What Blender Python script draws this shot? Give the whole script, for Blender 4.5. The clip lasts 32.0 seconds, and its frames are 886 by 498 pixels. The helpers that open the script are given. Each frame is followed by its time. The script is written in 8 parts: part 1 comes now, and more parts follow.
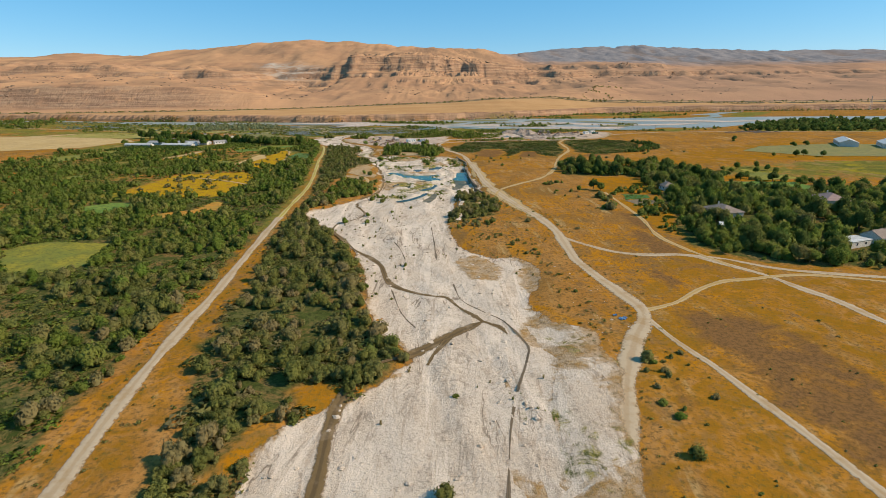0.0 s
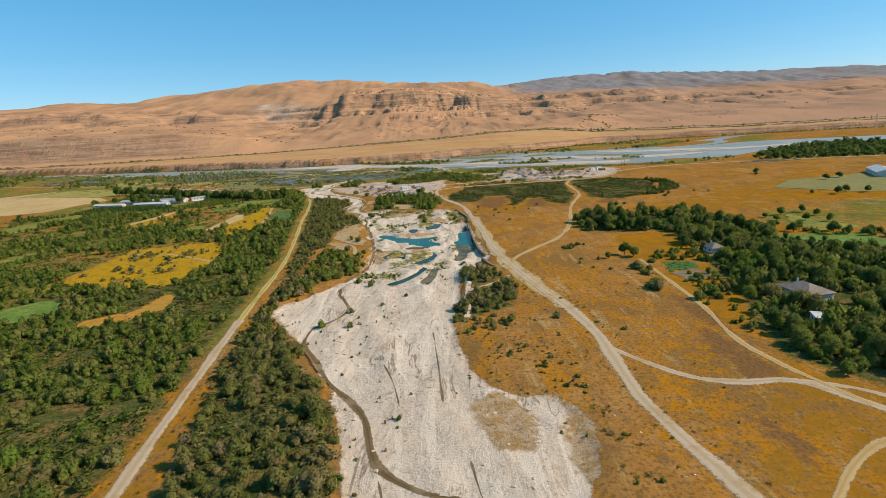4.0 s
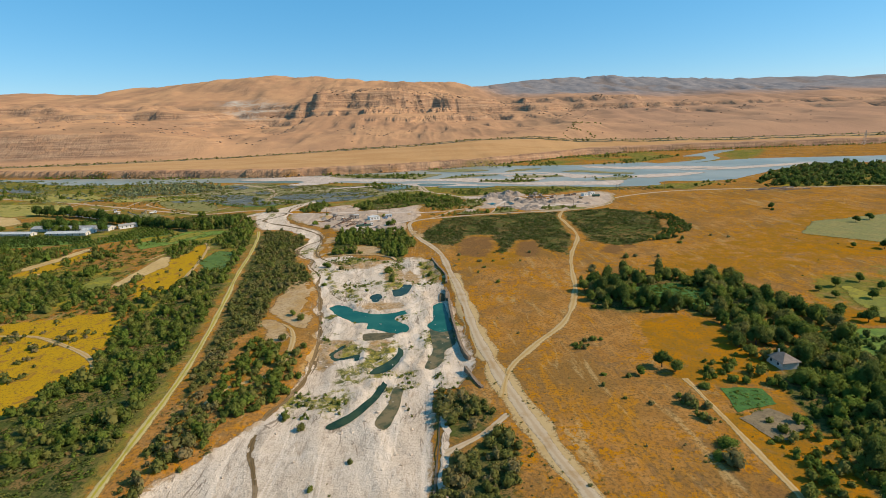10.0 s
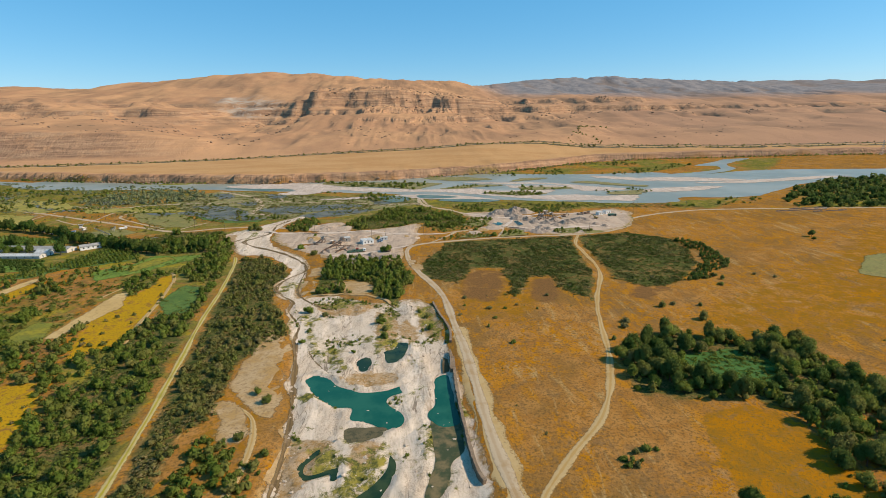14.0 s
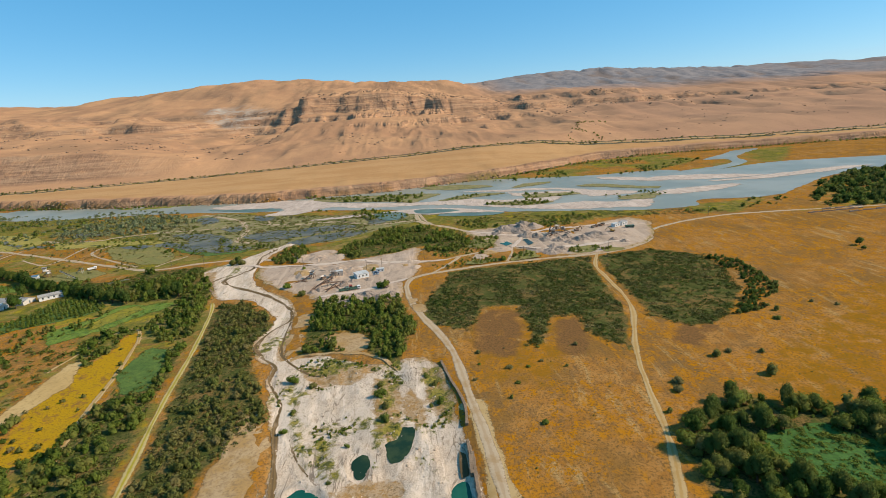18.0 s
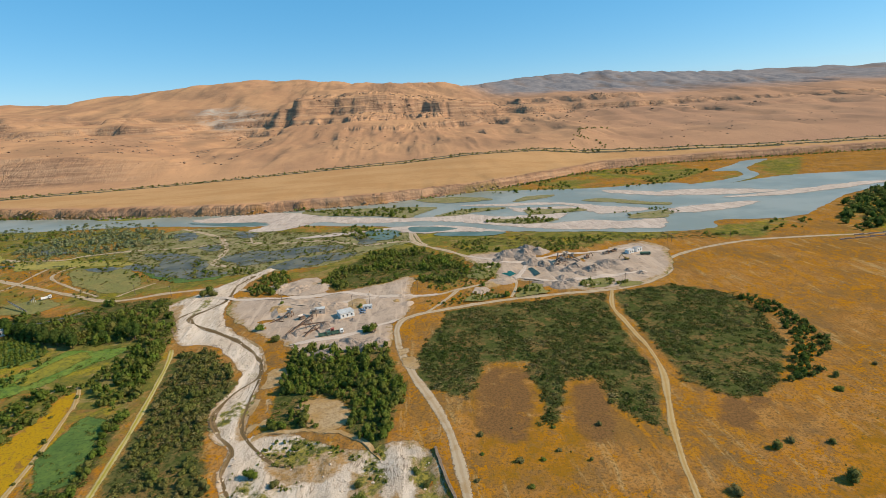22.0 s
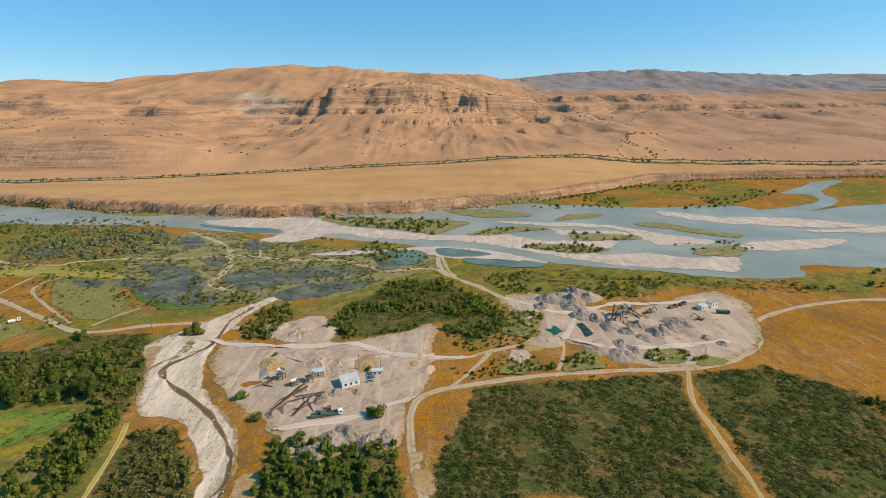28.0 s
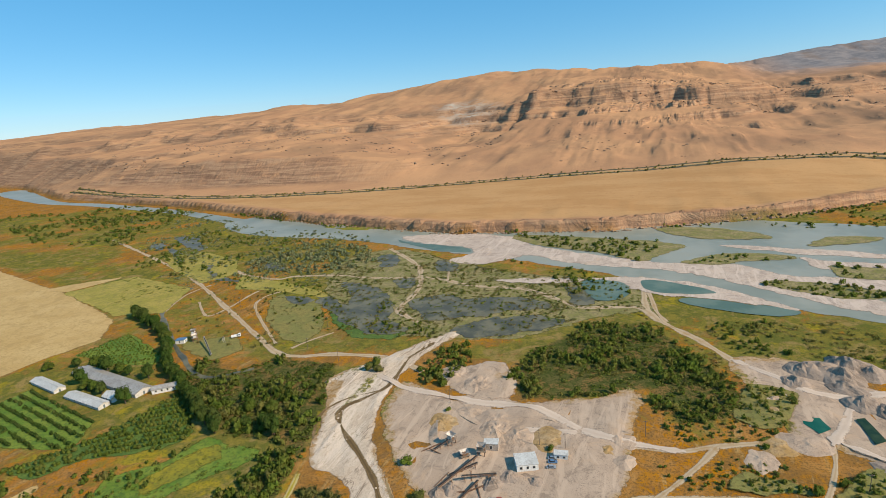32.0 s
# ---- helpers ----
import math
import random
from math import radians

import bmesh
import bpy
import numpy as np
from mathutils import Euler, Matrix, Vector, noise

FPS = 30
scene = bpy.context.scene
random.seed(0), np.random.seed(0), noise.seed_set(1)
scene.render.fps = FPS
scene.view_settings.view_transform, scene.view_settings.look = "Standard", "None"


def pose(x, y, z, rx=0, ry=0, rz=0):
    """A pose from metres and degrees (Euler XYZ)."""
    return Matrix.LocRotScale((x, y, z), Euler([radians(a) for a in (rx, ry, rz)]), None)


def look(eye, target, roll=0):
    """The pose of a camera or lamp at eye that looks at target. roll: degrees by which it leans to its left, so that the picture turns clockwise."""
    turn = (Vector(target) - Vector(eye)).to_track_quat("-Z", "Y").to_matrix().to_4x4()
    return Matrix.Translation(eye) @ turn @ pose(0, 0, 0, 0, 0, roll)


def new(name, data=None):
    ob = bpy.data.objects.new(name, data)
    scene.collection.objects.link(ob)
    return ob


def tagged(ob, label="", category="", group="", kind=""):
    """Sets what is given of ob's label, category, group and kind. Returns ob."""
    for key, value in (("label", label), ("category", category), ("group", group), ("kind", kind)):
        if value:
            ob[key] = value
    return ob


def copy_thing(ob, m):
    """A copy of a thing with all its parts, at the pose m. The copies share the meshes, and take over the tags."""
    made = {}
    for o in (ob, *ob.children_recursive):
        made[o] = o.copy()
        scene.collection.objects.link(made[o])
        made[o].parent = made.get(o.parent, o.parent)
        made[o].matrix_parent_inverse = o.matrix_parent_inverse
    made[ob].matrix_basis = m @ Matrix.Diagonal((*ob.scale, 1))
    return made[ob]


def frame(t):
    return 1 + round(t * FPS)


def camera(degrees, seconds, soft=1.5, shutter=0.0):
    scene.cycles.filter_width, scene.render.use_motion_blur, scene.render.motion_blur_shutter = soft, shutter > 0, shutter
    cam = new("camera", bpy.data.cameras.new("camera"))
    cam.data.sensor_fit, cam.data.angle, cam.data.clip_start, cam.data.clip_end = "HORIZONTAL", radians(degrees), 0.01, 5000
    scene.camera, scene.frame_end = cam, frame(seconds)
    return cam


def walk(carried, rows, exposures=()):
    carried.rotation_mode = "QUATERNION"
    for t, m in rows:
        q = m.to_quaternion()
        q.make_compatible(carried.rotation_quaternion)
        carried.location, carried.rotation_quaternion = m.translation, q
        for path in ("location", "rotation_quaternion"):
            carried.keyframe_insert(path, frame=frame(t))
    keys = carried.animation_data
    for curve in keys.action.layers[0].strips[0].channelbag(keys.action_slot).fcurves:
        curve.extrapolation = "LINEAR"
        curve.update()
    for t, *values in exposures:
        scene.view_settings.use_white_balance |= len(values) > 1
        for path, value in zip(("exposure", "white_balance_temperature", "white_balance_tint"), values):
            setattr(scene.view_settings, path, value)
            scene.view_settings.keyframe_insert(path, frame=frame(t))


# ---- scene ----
from mathutils import geometry

cam = camera(82.31, 32.0, soft=0.8)

ROWS = (
    (0, 0.02, -0, 59.35, 72.632, 0.618, -0.002),
    (0.5, -0.15, 7.34, 60.09, 72.7, 0.093, 0.044),
    (1, -0.29, 14.77, 61, 72.989, -0.166, 0),
    (1.5, -0.31, 22.15, 62.37, 73.637, -0.231, -0.141),
    (2, -0.42, 29.63, 64.08, 74.073, -0.118, -0.383),
    (2.5, -0.61, 37.06, 65.87, 74.549, 0.092, -0.644),
    (3, -0.75, 44.46, 67.6, 75.088, 0.657, -0.498),
    (3.5, -0.93, 51.72, 69.32, 75.583, 2.125, -0.317),
    (5.5, -0.06, 79.84, 77.19, 76.681, 4.864, -2.491),
    (6, 0.22, 86.98, 79.13, 77.013, 5.074, -2.89),
    (6.5, 0.79, 93.64, 80.97, 76.895, 4.372, -2.809),
    (7, 1.22, 100.2, 82.8, 76.393, 3.641, -2.86),
    (7.5, 1.74, 106.97, 84.52, 76.031, 3.233, -2.957),
    (8, 2.21, 114.07, 86.07, 75.833, 3.128, -3.208),
    (8.5, 2.75, 121.14, 87.43, 75.7, 3.121, -3.423),
    (9, 3.39, 128.3, 89, 75.613, 3.096, -3.593),
    (9.5, 4.08, 135.36, 90.58, 75.548, 2.634, -3.415),
    (10, 4.42, 142.1, 91.98, 75.547, 1.714, -3.065),
    (10.5, 4.91, 148.89, 93.44, 75.563, 0.838, -2.812),
    (11, 5.15, 155.67, 95.12, 75.465, 0.327, -2.76),
    (11.5, 5.2, 162.64, 96.74, 75.419, 0.104, -2.847),
    (12, 4.94, 170.02, 98.63, 75.402, 0.012, -3.005),
    (12.5, 4.79, 176.97, 100.25, 75.363, 0.038, -3.217),
    (13, 4.68, 184.2, 101.71, 75.311, 0.174, -3.465),
    (13.5, 4.43, 191.8, 102.88, 75.327, 0.322, -3.64),
    (14, 4.47, 198.99, 104.03, 75.288, 0.94, -3.141),
    (14.5, 4.64, 205.75, 105.33, 75.268, 1.61, -2.305),
    (16.5, 4.68, 232.16, 110.69, 75.212, 2.827, -2.962),
    (17, 4.76, 238.47, 112.27, 75.203, 3.062, -3.269),
    (17.5, 4.77, 244.62, 113.87, 75.189, 3.25, -3.596),
    (18, 4.88, 250.86, 115.6, 75.052, 3.642, -3.958),
    (18.5, 5.19, 257.19, 117.02, 75.048, 4.009, -4.315),
    (19, 5.71, 263.61, 118.28, 74.975, 4.343, -4.675),
    (19.5, 6.35, 270.05, 119.59, 74.933, 4.676, -5.017),
    (20, 6.99, 276.42, 121.02, 74.883, 4.902, -5.344),
    (20.5, 7.48, 282.65, 122.18, 74.9, 5.128, -5.46),
    (21, 8.06, 288.9, 123.4, 74.984, 5.055, -5.259),
    (21.5, 8.68, 295.19, 124.84, 75.064, 4.208, -4.767),
    (22, 9.29, 301.34, 126.33, 75.108, 3.115, -4.22),
    (22.5, 10, 307.53, 127.77, 75.184, 2.536, -3.716),
    (23, 10.59, 314.06, 129.13, 75.188, 2.326, -3.219),
    (23.5, 11.03, 320.83, 130.37, 75.067, 2.073, -2.732),
    (24, 11.46, 327.53, 131.68, 74.801, 1.191, -2.046),
    (24.5, 11.63, 334.21, 132.99, 74.623, 0.606, -1.402),
    (25, 11.56, 340.67, 134.18, 74.517, 0.464, -1.234),
    (25.5, 11.3, 347.09, 135.36, 74.487, 0.536, -1.343),
    (27.5, 11.47, 373.47, 140.79, 74.2, 1.632, -2.37),
    (28, 11.64, 379.89, 142.31, 74.201, 0.627, -0.214),
    (28.5, 11.84, 386.2, 143.79, 74.209, 0.646, 3.016),
    (29, 11.79, 392.53, 145.5, 74.193, 1.501, 6.493),
    (29.5, 11.65, 398.88, 146.96, 74.242, 2.603, 9.149),
    (30, 11.23, 405.47, 148.12, 74.294, 3.945, 11.303),
    (30.5, 10.81, 411.96, 149.39, 74.44, 5.146, 12.82),
    (31, 10.28, 418.59, 150.66, 74.62, 5.844, 14.044),
    (31.5, 9.95, 425.24, 151.95, 74.96, 5.492, 17.065),
    (32, 9.73, 431.65, 153.37, 75.298, 4.79, 21.578),
)
walk(cam, [(t, pose(*p)) for t, *p in ROWS])

# ---------------------------------------------------------------- light
SUN_EL, SUN_AZ = radians(38), radians(95)  # azimuth clockwise from +y
world = bpy.data.worlds.new("sky")
scene.world = world
world.use_nodes = True
wn = world.node_tree.nodes
sky = wn.new("ShaderNodeTexSky")
sky.sky_type, sky.sun_disc = "NISHITA", False
sky.sun_elevation, sky.sun_rotation = SUN_EL, SUN_AZ
sky.altitude, sky.air_density, sky.dust_density, sky.ozone_density = 1200, 1.0, 0.4, 2.0
rich = wn.new("ShaderNodeHueSaturation")
rich.inputs["Saturation"].default_value = 1.25
rich.inputs["Hue"].default_value = 0.488
world.node_tree.links.new(sky.outputs[0], rich.inputs["Color"])
even = wn.new("ShaderNodeMix")  # a hazy summer sky, more even than clear air
even.data_type = "RGBA"
even.inputs[0].default_value = 0.54
even.inputs[7].default_value = (0.52, 2.62, 5.0, 1.0)
world.node_tree.links.new(rich.outputs[0], even.inputs[6])
world.node_tree.links.new(even.outputs[2], wn["Background"].inputs[0])
wn["Background"].inputs[1].default_value = 0.108
sun_data = bpy.data.lights.new("sun", "SUN")
sun_data.energy, sun_data.angle, sun_data.color = 3.95, radians(0.53), (1.0, 0.865, 0.67)
sun = new("sun", sun_data)
sun_dir = Vector((math.sin(SUN_AZ) * math.cos(SUN_EL), math.cos(SUN_AZ) * math.cos(SUN_EL), math.sin(SUN_EL)))
sun.matrix_world = look(tuple(sun_dir * 300), (0, 0, 0))
scene.view_settings.exposure = 0.49

# ---------------------------------------------------------------- materials


class Nodes:
    """A small builder for a material's nodes."""

    def __init__(self, name):
        self.m = bpy.data.materials.new(name)
        self.m.use_nodes = True
        self.t = self.m.node_tree
        self.b = self.t.nodes["Principled BSDF"]
        self.b.inputs["Specular IOR Level"].default_value = 0.15
        self.pos = self.t.nodes.new("ShaderNodeNewGeometry").outputs["Position"]

    def put(self, socket, value):
        if isinstance(value, (int, float)):
            socket.default_value = value
        elif isinstance(value, tuple):
            socket.default_value = (*value, 1.0) if len(value) == 3 else value
        else:
            self.t.links.new(value, socket)

    def noise(self, size, detail=4.0, rough=0.6, stretch=None, vector=None, warp=0.0):
        n = self.t.nodes.new("ShaderNodeTexNoise")
        n.inputs["Scale"].default_value = 1.0
        n.inputs["Detail"].default_value, n.inputs["Roughness"].default_value = detail, rough
        n.inputs["Distortion"].default_value = warp
        v = self.t.nodes.new("ShaderNodeMapping")
        s = stretch or (1, 1, 1)
        v.inputs["Scale"].default_value = tuple(k / size for k in s)
        self.t.links.new(vector or self.pos, v.inputs[0])
        self.t.links.new(v.outputs[0], n.inputs["Vector"])
        return n.outputs[0]

    def cells(self, size, vector=None, feature="F1"):
        n = self.t.nodes.new("ShaderNodeTexVoronoi")
        n.feature = feature
        n.inputs["Scale"].default_value = 1.0 / size
        self.t.links.new(vector or self.pos, n.inputs["Vector"])
        return n

    def span(self, value, a, b):
        n = self.t.nodes.new("ShaderNodeMapRange")
        n.interpolation_type = "SMOOTHSTEP"
        self.put(n.inputs[0], value)
        n.inputs[1].default_value, n.inputs[2].default_value = a, b
        return n.outputs[0]

    def sum(self, op, a, b=0.0):
        n = self.t.nodes.new("ShaderNodeMath")
        n.operation = op
        self.put(n.inputs[0], a), self.put(n.inputs[1], b)
        return n.outputs[0]

    def mix(self, f, a, b):
        n = self.t.nodes.new("ShaderNodeMix")
        n.data_type = "RGBA"
        self.put(n.inputs[0], f), self.put(n.inputs[6], a), self.put(n.inputs[7], b)
        return n.outputs[2]

    def attr(self, name):
        n = self.t.nodes.new("ShaderNodeAttribute")
        n.attribute_name = name
        return n.outputs["Fac"]

    def axis(self, k):
        n = self.t.nodes.new("ShaderNodeSeparateXYZ")
        self.t.links.new(self.pos, n.inputs[0])
        return n.outputs[k]

    def bump(self, height, strength, distance):
        n = self.t.nodes.new("ShaderNodeBump")
        n.inputs["Strength"].default_value, n.inputs["Distance"].default_value = strength, distance
        self.t.links.new(height, n.inputs["Height"])
        self.t.links.new(n.outputs[0], self.b.inputs["Normal"])

    def fade(self, grain=2.2):
        """Thin out towards a ragged edge; 'rim' is 1 on the outline and 0 a few metres inside."""
        ragged = self.sum("ADD", self.sum("MULTIPLY", self.noise(grain, 5, 0.75), 1.3), 0.25)
        self.put(self.b.inputs["Alpha"], self.span(self.sum("MULTIPLY", self.attr("rim"), ragged), 0.85, 0.55))

    def done(self, colour, rough=0.9, metal=0.0):
        self.put(self.b.inputs["Base Color"], colour)
        self.put(self.b.inputs["Roughness"], rough)
        self.put(self.b.inputs["Metallic"], metal)
        return self.m


def mixed(name, a, b, c, big, small, rough=0.9, bump=0.3, depth=0.1, metal=0.0, stretch=None, fade=0.0):
    """Three scales of variation: a to b by patches, half-tones between, c by grain."""
    n = Nodes(name)
    patches = n.span(n.noise(big, 5, 0.6, stretch), 0.38, 0.62)
    grain = n.noise(small, 5, 0.75, stretch)
    col = n.mix(patches, a, b)
    col = n.mix(n.sum("MULTIPLY", n.span(n.noise(big * 0.27, 5, 0.7, stretch, warp=0.5), 0.48, 0.62), 0.55), col, c)
    col = n.mix(n.span(grain, 0.49, 0.66), col, c)
    if bump:
        n.bump(grain, bump, depth)
    if fade:
        n.fade(fade)
    return n.done(col, rough, metal)


def ground_material():
    n = Nodes("dry_grassland")
    n.b.inputs["Specular IOR Level"].default_value = 0.0
    fine, mid, big = n.noise(1.1, 5, 0.75), n.noise(9, 5, 0.65, warp=0.6), n.noise(55, 4, 0.6)
    dry = n.mix(n.span(mid, 0.35, 0.65), (0.385, 0.185, 0.052), (0.30, 0.13, 0.028))
    dry = n.mix(n.span(big, 0.44, 0.6), dry, (0.235, 0.118, 0.032))
    dry = n.mix(n.sum("MULTIPLY", n.span(n.noise(23, 6, 0.7, (1.3, 0.6, 1), warp=1.4), 0.5, 0.62), 0.85), dry, (0.41, 0.165, 0.010))
    dry = n.mix(n.sum("MULTIPLY", n.span(n.noise(17, 6, 0.8, (1.5, 0.45, 1), warp=1.5), 0.53, 0.66), 0.75), dry, (0.16, 0.098, 0.045))
    dry = n.mix(n.sum("MULTIPLY", n.span(n.noise(13, 6, 0.7, (1.9, 0.32, 1), warp=0.7), 0.54, 0.66), 0.7), dry, (0.42, 0.275, 0.115))
    dry = n.mix(n.sum("MULTIPLY", n.span(n.noise(4.2, 6, 0.8, warp=0.7), 0.50, 0.56), n.span(n.noise(48, 4, 0.65), 0.44, 0.54)), dry, (0.40, 0.155, 0.006))
    dry = n.mix(n.sum("MULTIPLY", n.span(n.noise(6.5, 6, 0.8, warp=1.1), 0.5, 0.58), n.sum("MULTIPLY", n.span(n.noise(37, 4, 0.65, warp=0.5), 0.46, 0.58), 0.7)), dry, (0.18, 0.105, 0.045))
    dry = n.mix(n.sum("MULTIPLY", n.span(fine, 0.47, 0.62), 0.8), dry, (0.13, 0.075, 0.026))
    tuft = n.sum("MULTIPLY", n.span(n.cells(1.7).outputs["Distance"], 0.34, 0.16), n.span(n.noise(11, 5, 0.7), 0.44, 0.56))
    dry = n.mix(n.sum("MULTIPLY", tuft, 0.55), dry, (0.09, 0.062, 0.024))
    weeds = n.mix(n.span(mid, 0.4, 0.6), (0.35, 0.138, 0.006), (0.26, 0.118, 0.012))
    weeds = n.mix(n.sum("MULTIPLY", n.span(n.axis(0), -70, -120), 0.75), weeds, (0.43, 0.255, 0.012))
    weeds = n.mix(n.span(n.noise(6, 6, 0.75, warp=0.8), 0.52, 0.62), weeds, (0.25, 0.125, 0.03))
    weeds = n.mix(n.span(fine, 0.5, 0.66), weeds, (0.15, 0.10, 0.02))
    grass = n.mix(n.span(mid, 0.42, 0.6), (0.12, 0.118, 0.026), (0.215, 0.165, 0.032))
    grass = n.mix(n.sum("MULTIPLY", n.span(n.noise(21, 6, 0.75, warp=0.8), 0.5, 0.62), 0.8), grass, (0.30, 0.195, 0.075))
    grass = n.mix(n.sum("MULTIPLY", n.span(n.noise(33, 5, 0.7), 0.54, 0.64), 0.8), grass, (0.32, 0.235, 0.018))
    grass = n.mix(n.sum("MULTIPLY", n.span(n.noise(4.5, 6, 0.8, warp=0.6), 0.5, 0.6), 0.6), grass, (0.075, 0.085, 0.02))
    grass = n.mix(n.sum("MULTIPLY", n.span(fine, 0.48, 0.66), 0.8), grass, (0.075, 0.08, 0.02))
    hill = n.mix(n.span(n.noise(300, 5, 0.6), 0.4, 0.62), (0.475, 0.258, 0.132), (0.39, 0.208, 0.112))
    # Right-hand hills tinted mauve in base colour, the tone haze gives them.
    hill = n.mix(n.sum("MULTIPLY", n.span(n.axis(0), 100, 1100), 0.6), hill, (0.35, 0.205, 0.135))
    hill = n.mix(n.sum("MULTIPLY", n.attr("pale"), n.span(n.noise(70, 6, 0.75, warp=0.8), 0.4, 0.56)), hill, (0.43, 0.36, 0.285))
    hill = n.mix(n.sum("MULTIPLY", n.span(n.noise(60, 6, 0.75, (1, 0.5, 1.1), warp=0.6), 0.48, 0.7), 0.42), hill, (0.28, 0.165, 0.10))
    scrubby = n.sum("MULTIPLY", n.span(n.noise(14, 5, 0.8), 0.6, 0.72), 0.5)
    hill = n.mix(scrubby, hill, (0.17, 0.115, 0.065))
    strata = n.noise(16, 5, 0.7, (0.12, 0.12, 3.2))
    crag = n.mix(n.span(strata, 0.4, 0.6), (0.40, 0.24, 0.14), (0.25, 0.14, 0.085))
    hill = n.mix(n.sum("MULTIPLY", n.attr("steep"), n.span(n.noise(34, 5, 0.7), 0.3, 0.5)), hill, crag)
    # Far right ridge greyed in its base colour to stand for distance haze.
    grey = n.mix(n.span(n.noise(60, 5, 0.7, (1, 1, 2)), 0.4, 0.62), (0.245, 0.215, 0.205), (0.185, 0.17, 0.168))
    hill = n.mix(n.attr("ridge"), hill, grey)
    shelf = n.mix(n.span(n.noise(90, 5, 0.65, (0.6, 1.6, 1)), 0.4, 0.62), (0.46, 0.262, 0.118), (0.41, 0.222, 0.095))
    shelf = n.mix(n.sum("MULTIPLY", n.span(n.noise(7, 5, 0.75), 0.5, 0.7), 0.4), shelf, (0.33, 0.17, 0.075))
    hill = n.mix(n.attr("shelf"), hill, shelf)
    edge = n.sum("MULTIPLY", n.sum("SUBTRACT", mid, 0.5), 1.6)
    col = n.mix(n.span(n.sum("ADD", n.attr("weeds"), edge), 0.3, 0.7), dry, weeds)
    col = n.mix(n.span(n.sum("ADD", n.attr("grass"), edge), 0.3, 0.7), col, grass)
    # Darker olive-brown ground inside the thicket outlines.
    thicket_floor = n.mix(n.span(mid, 0.42, 0.58), (0.075, 0.085, 0.021), (0.115, 0.10, 0.033))
    thicket_floor = n.mix(n.span(n.noise(12, 5, 0.7, warp=0.6), 0.48, 0.58), thicket_floor, (0.20, 0.12, 0.042))
    thicket_floor = n.mix(n.span(n.noise(3.4, 6, 0.8, warp=0.5), 0.5, 0.6), thicket_floor, (0.046, 0.058, 0.014))
    thicket_floor = n.mix(n.span(fine, 0.48, 0.62), thicket_floor, (0.04, 0.046, 0.014))
    col = n.mix(n.span(n.sum("ADD", n.attr("thicket_floor"), edge), 0.25, 0.75), col, thicket_floor)
    ash = n.mix(n.span(fine, 0.42, 0.62), (0.20, 0.10, 0.036), (0.125, 0.066, 0.026))
    col = n.mix(n.span(n.sum("ADD", n.attr("ash"), edge), 0.35, 0.8), col, ash)
    # Contrast put into the hill colour: hollows between spurs darker than their crests.
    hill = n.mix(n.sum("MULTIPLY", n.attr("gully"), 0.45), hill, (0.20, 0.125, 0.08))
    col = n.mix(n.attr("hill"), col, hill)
    rills = n.sum("ADD", n.noise(48, 6, 0.7, (1.2, 0.45, 1), warp=0.5), n.sum("MULTIPLY", n.noise(15, 4, 0.7), 0.25))
    rills = n.sum("MULTIPLY", rills, n.sum("ADD", n.sum("MULTIPLY", n.sum("SUBTRACT", n.attr("hill"), n.attr("shelf")), 2.5), n.sum("MULTIPLY", n.attr("steep"), 9.0)))
    n.bump(n.sum("ADD", n.sum("MULTIPLY", fine, 0.3), rills), 0.7, 1.0)
    return n.done(col, 0.95)


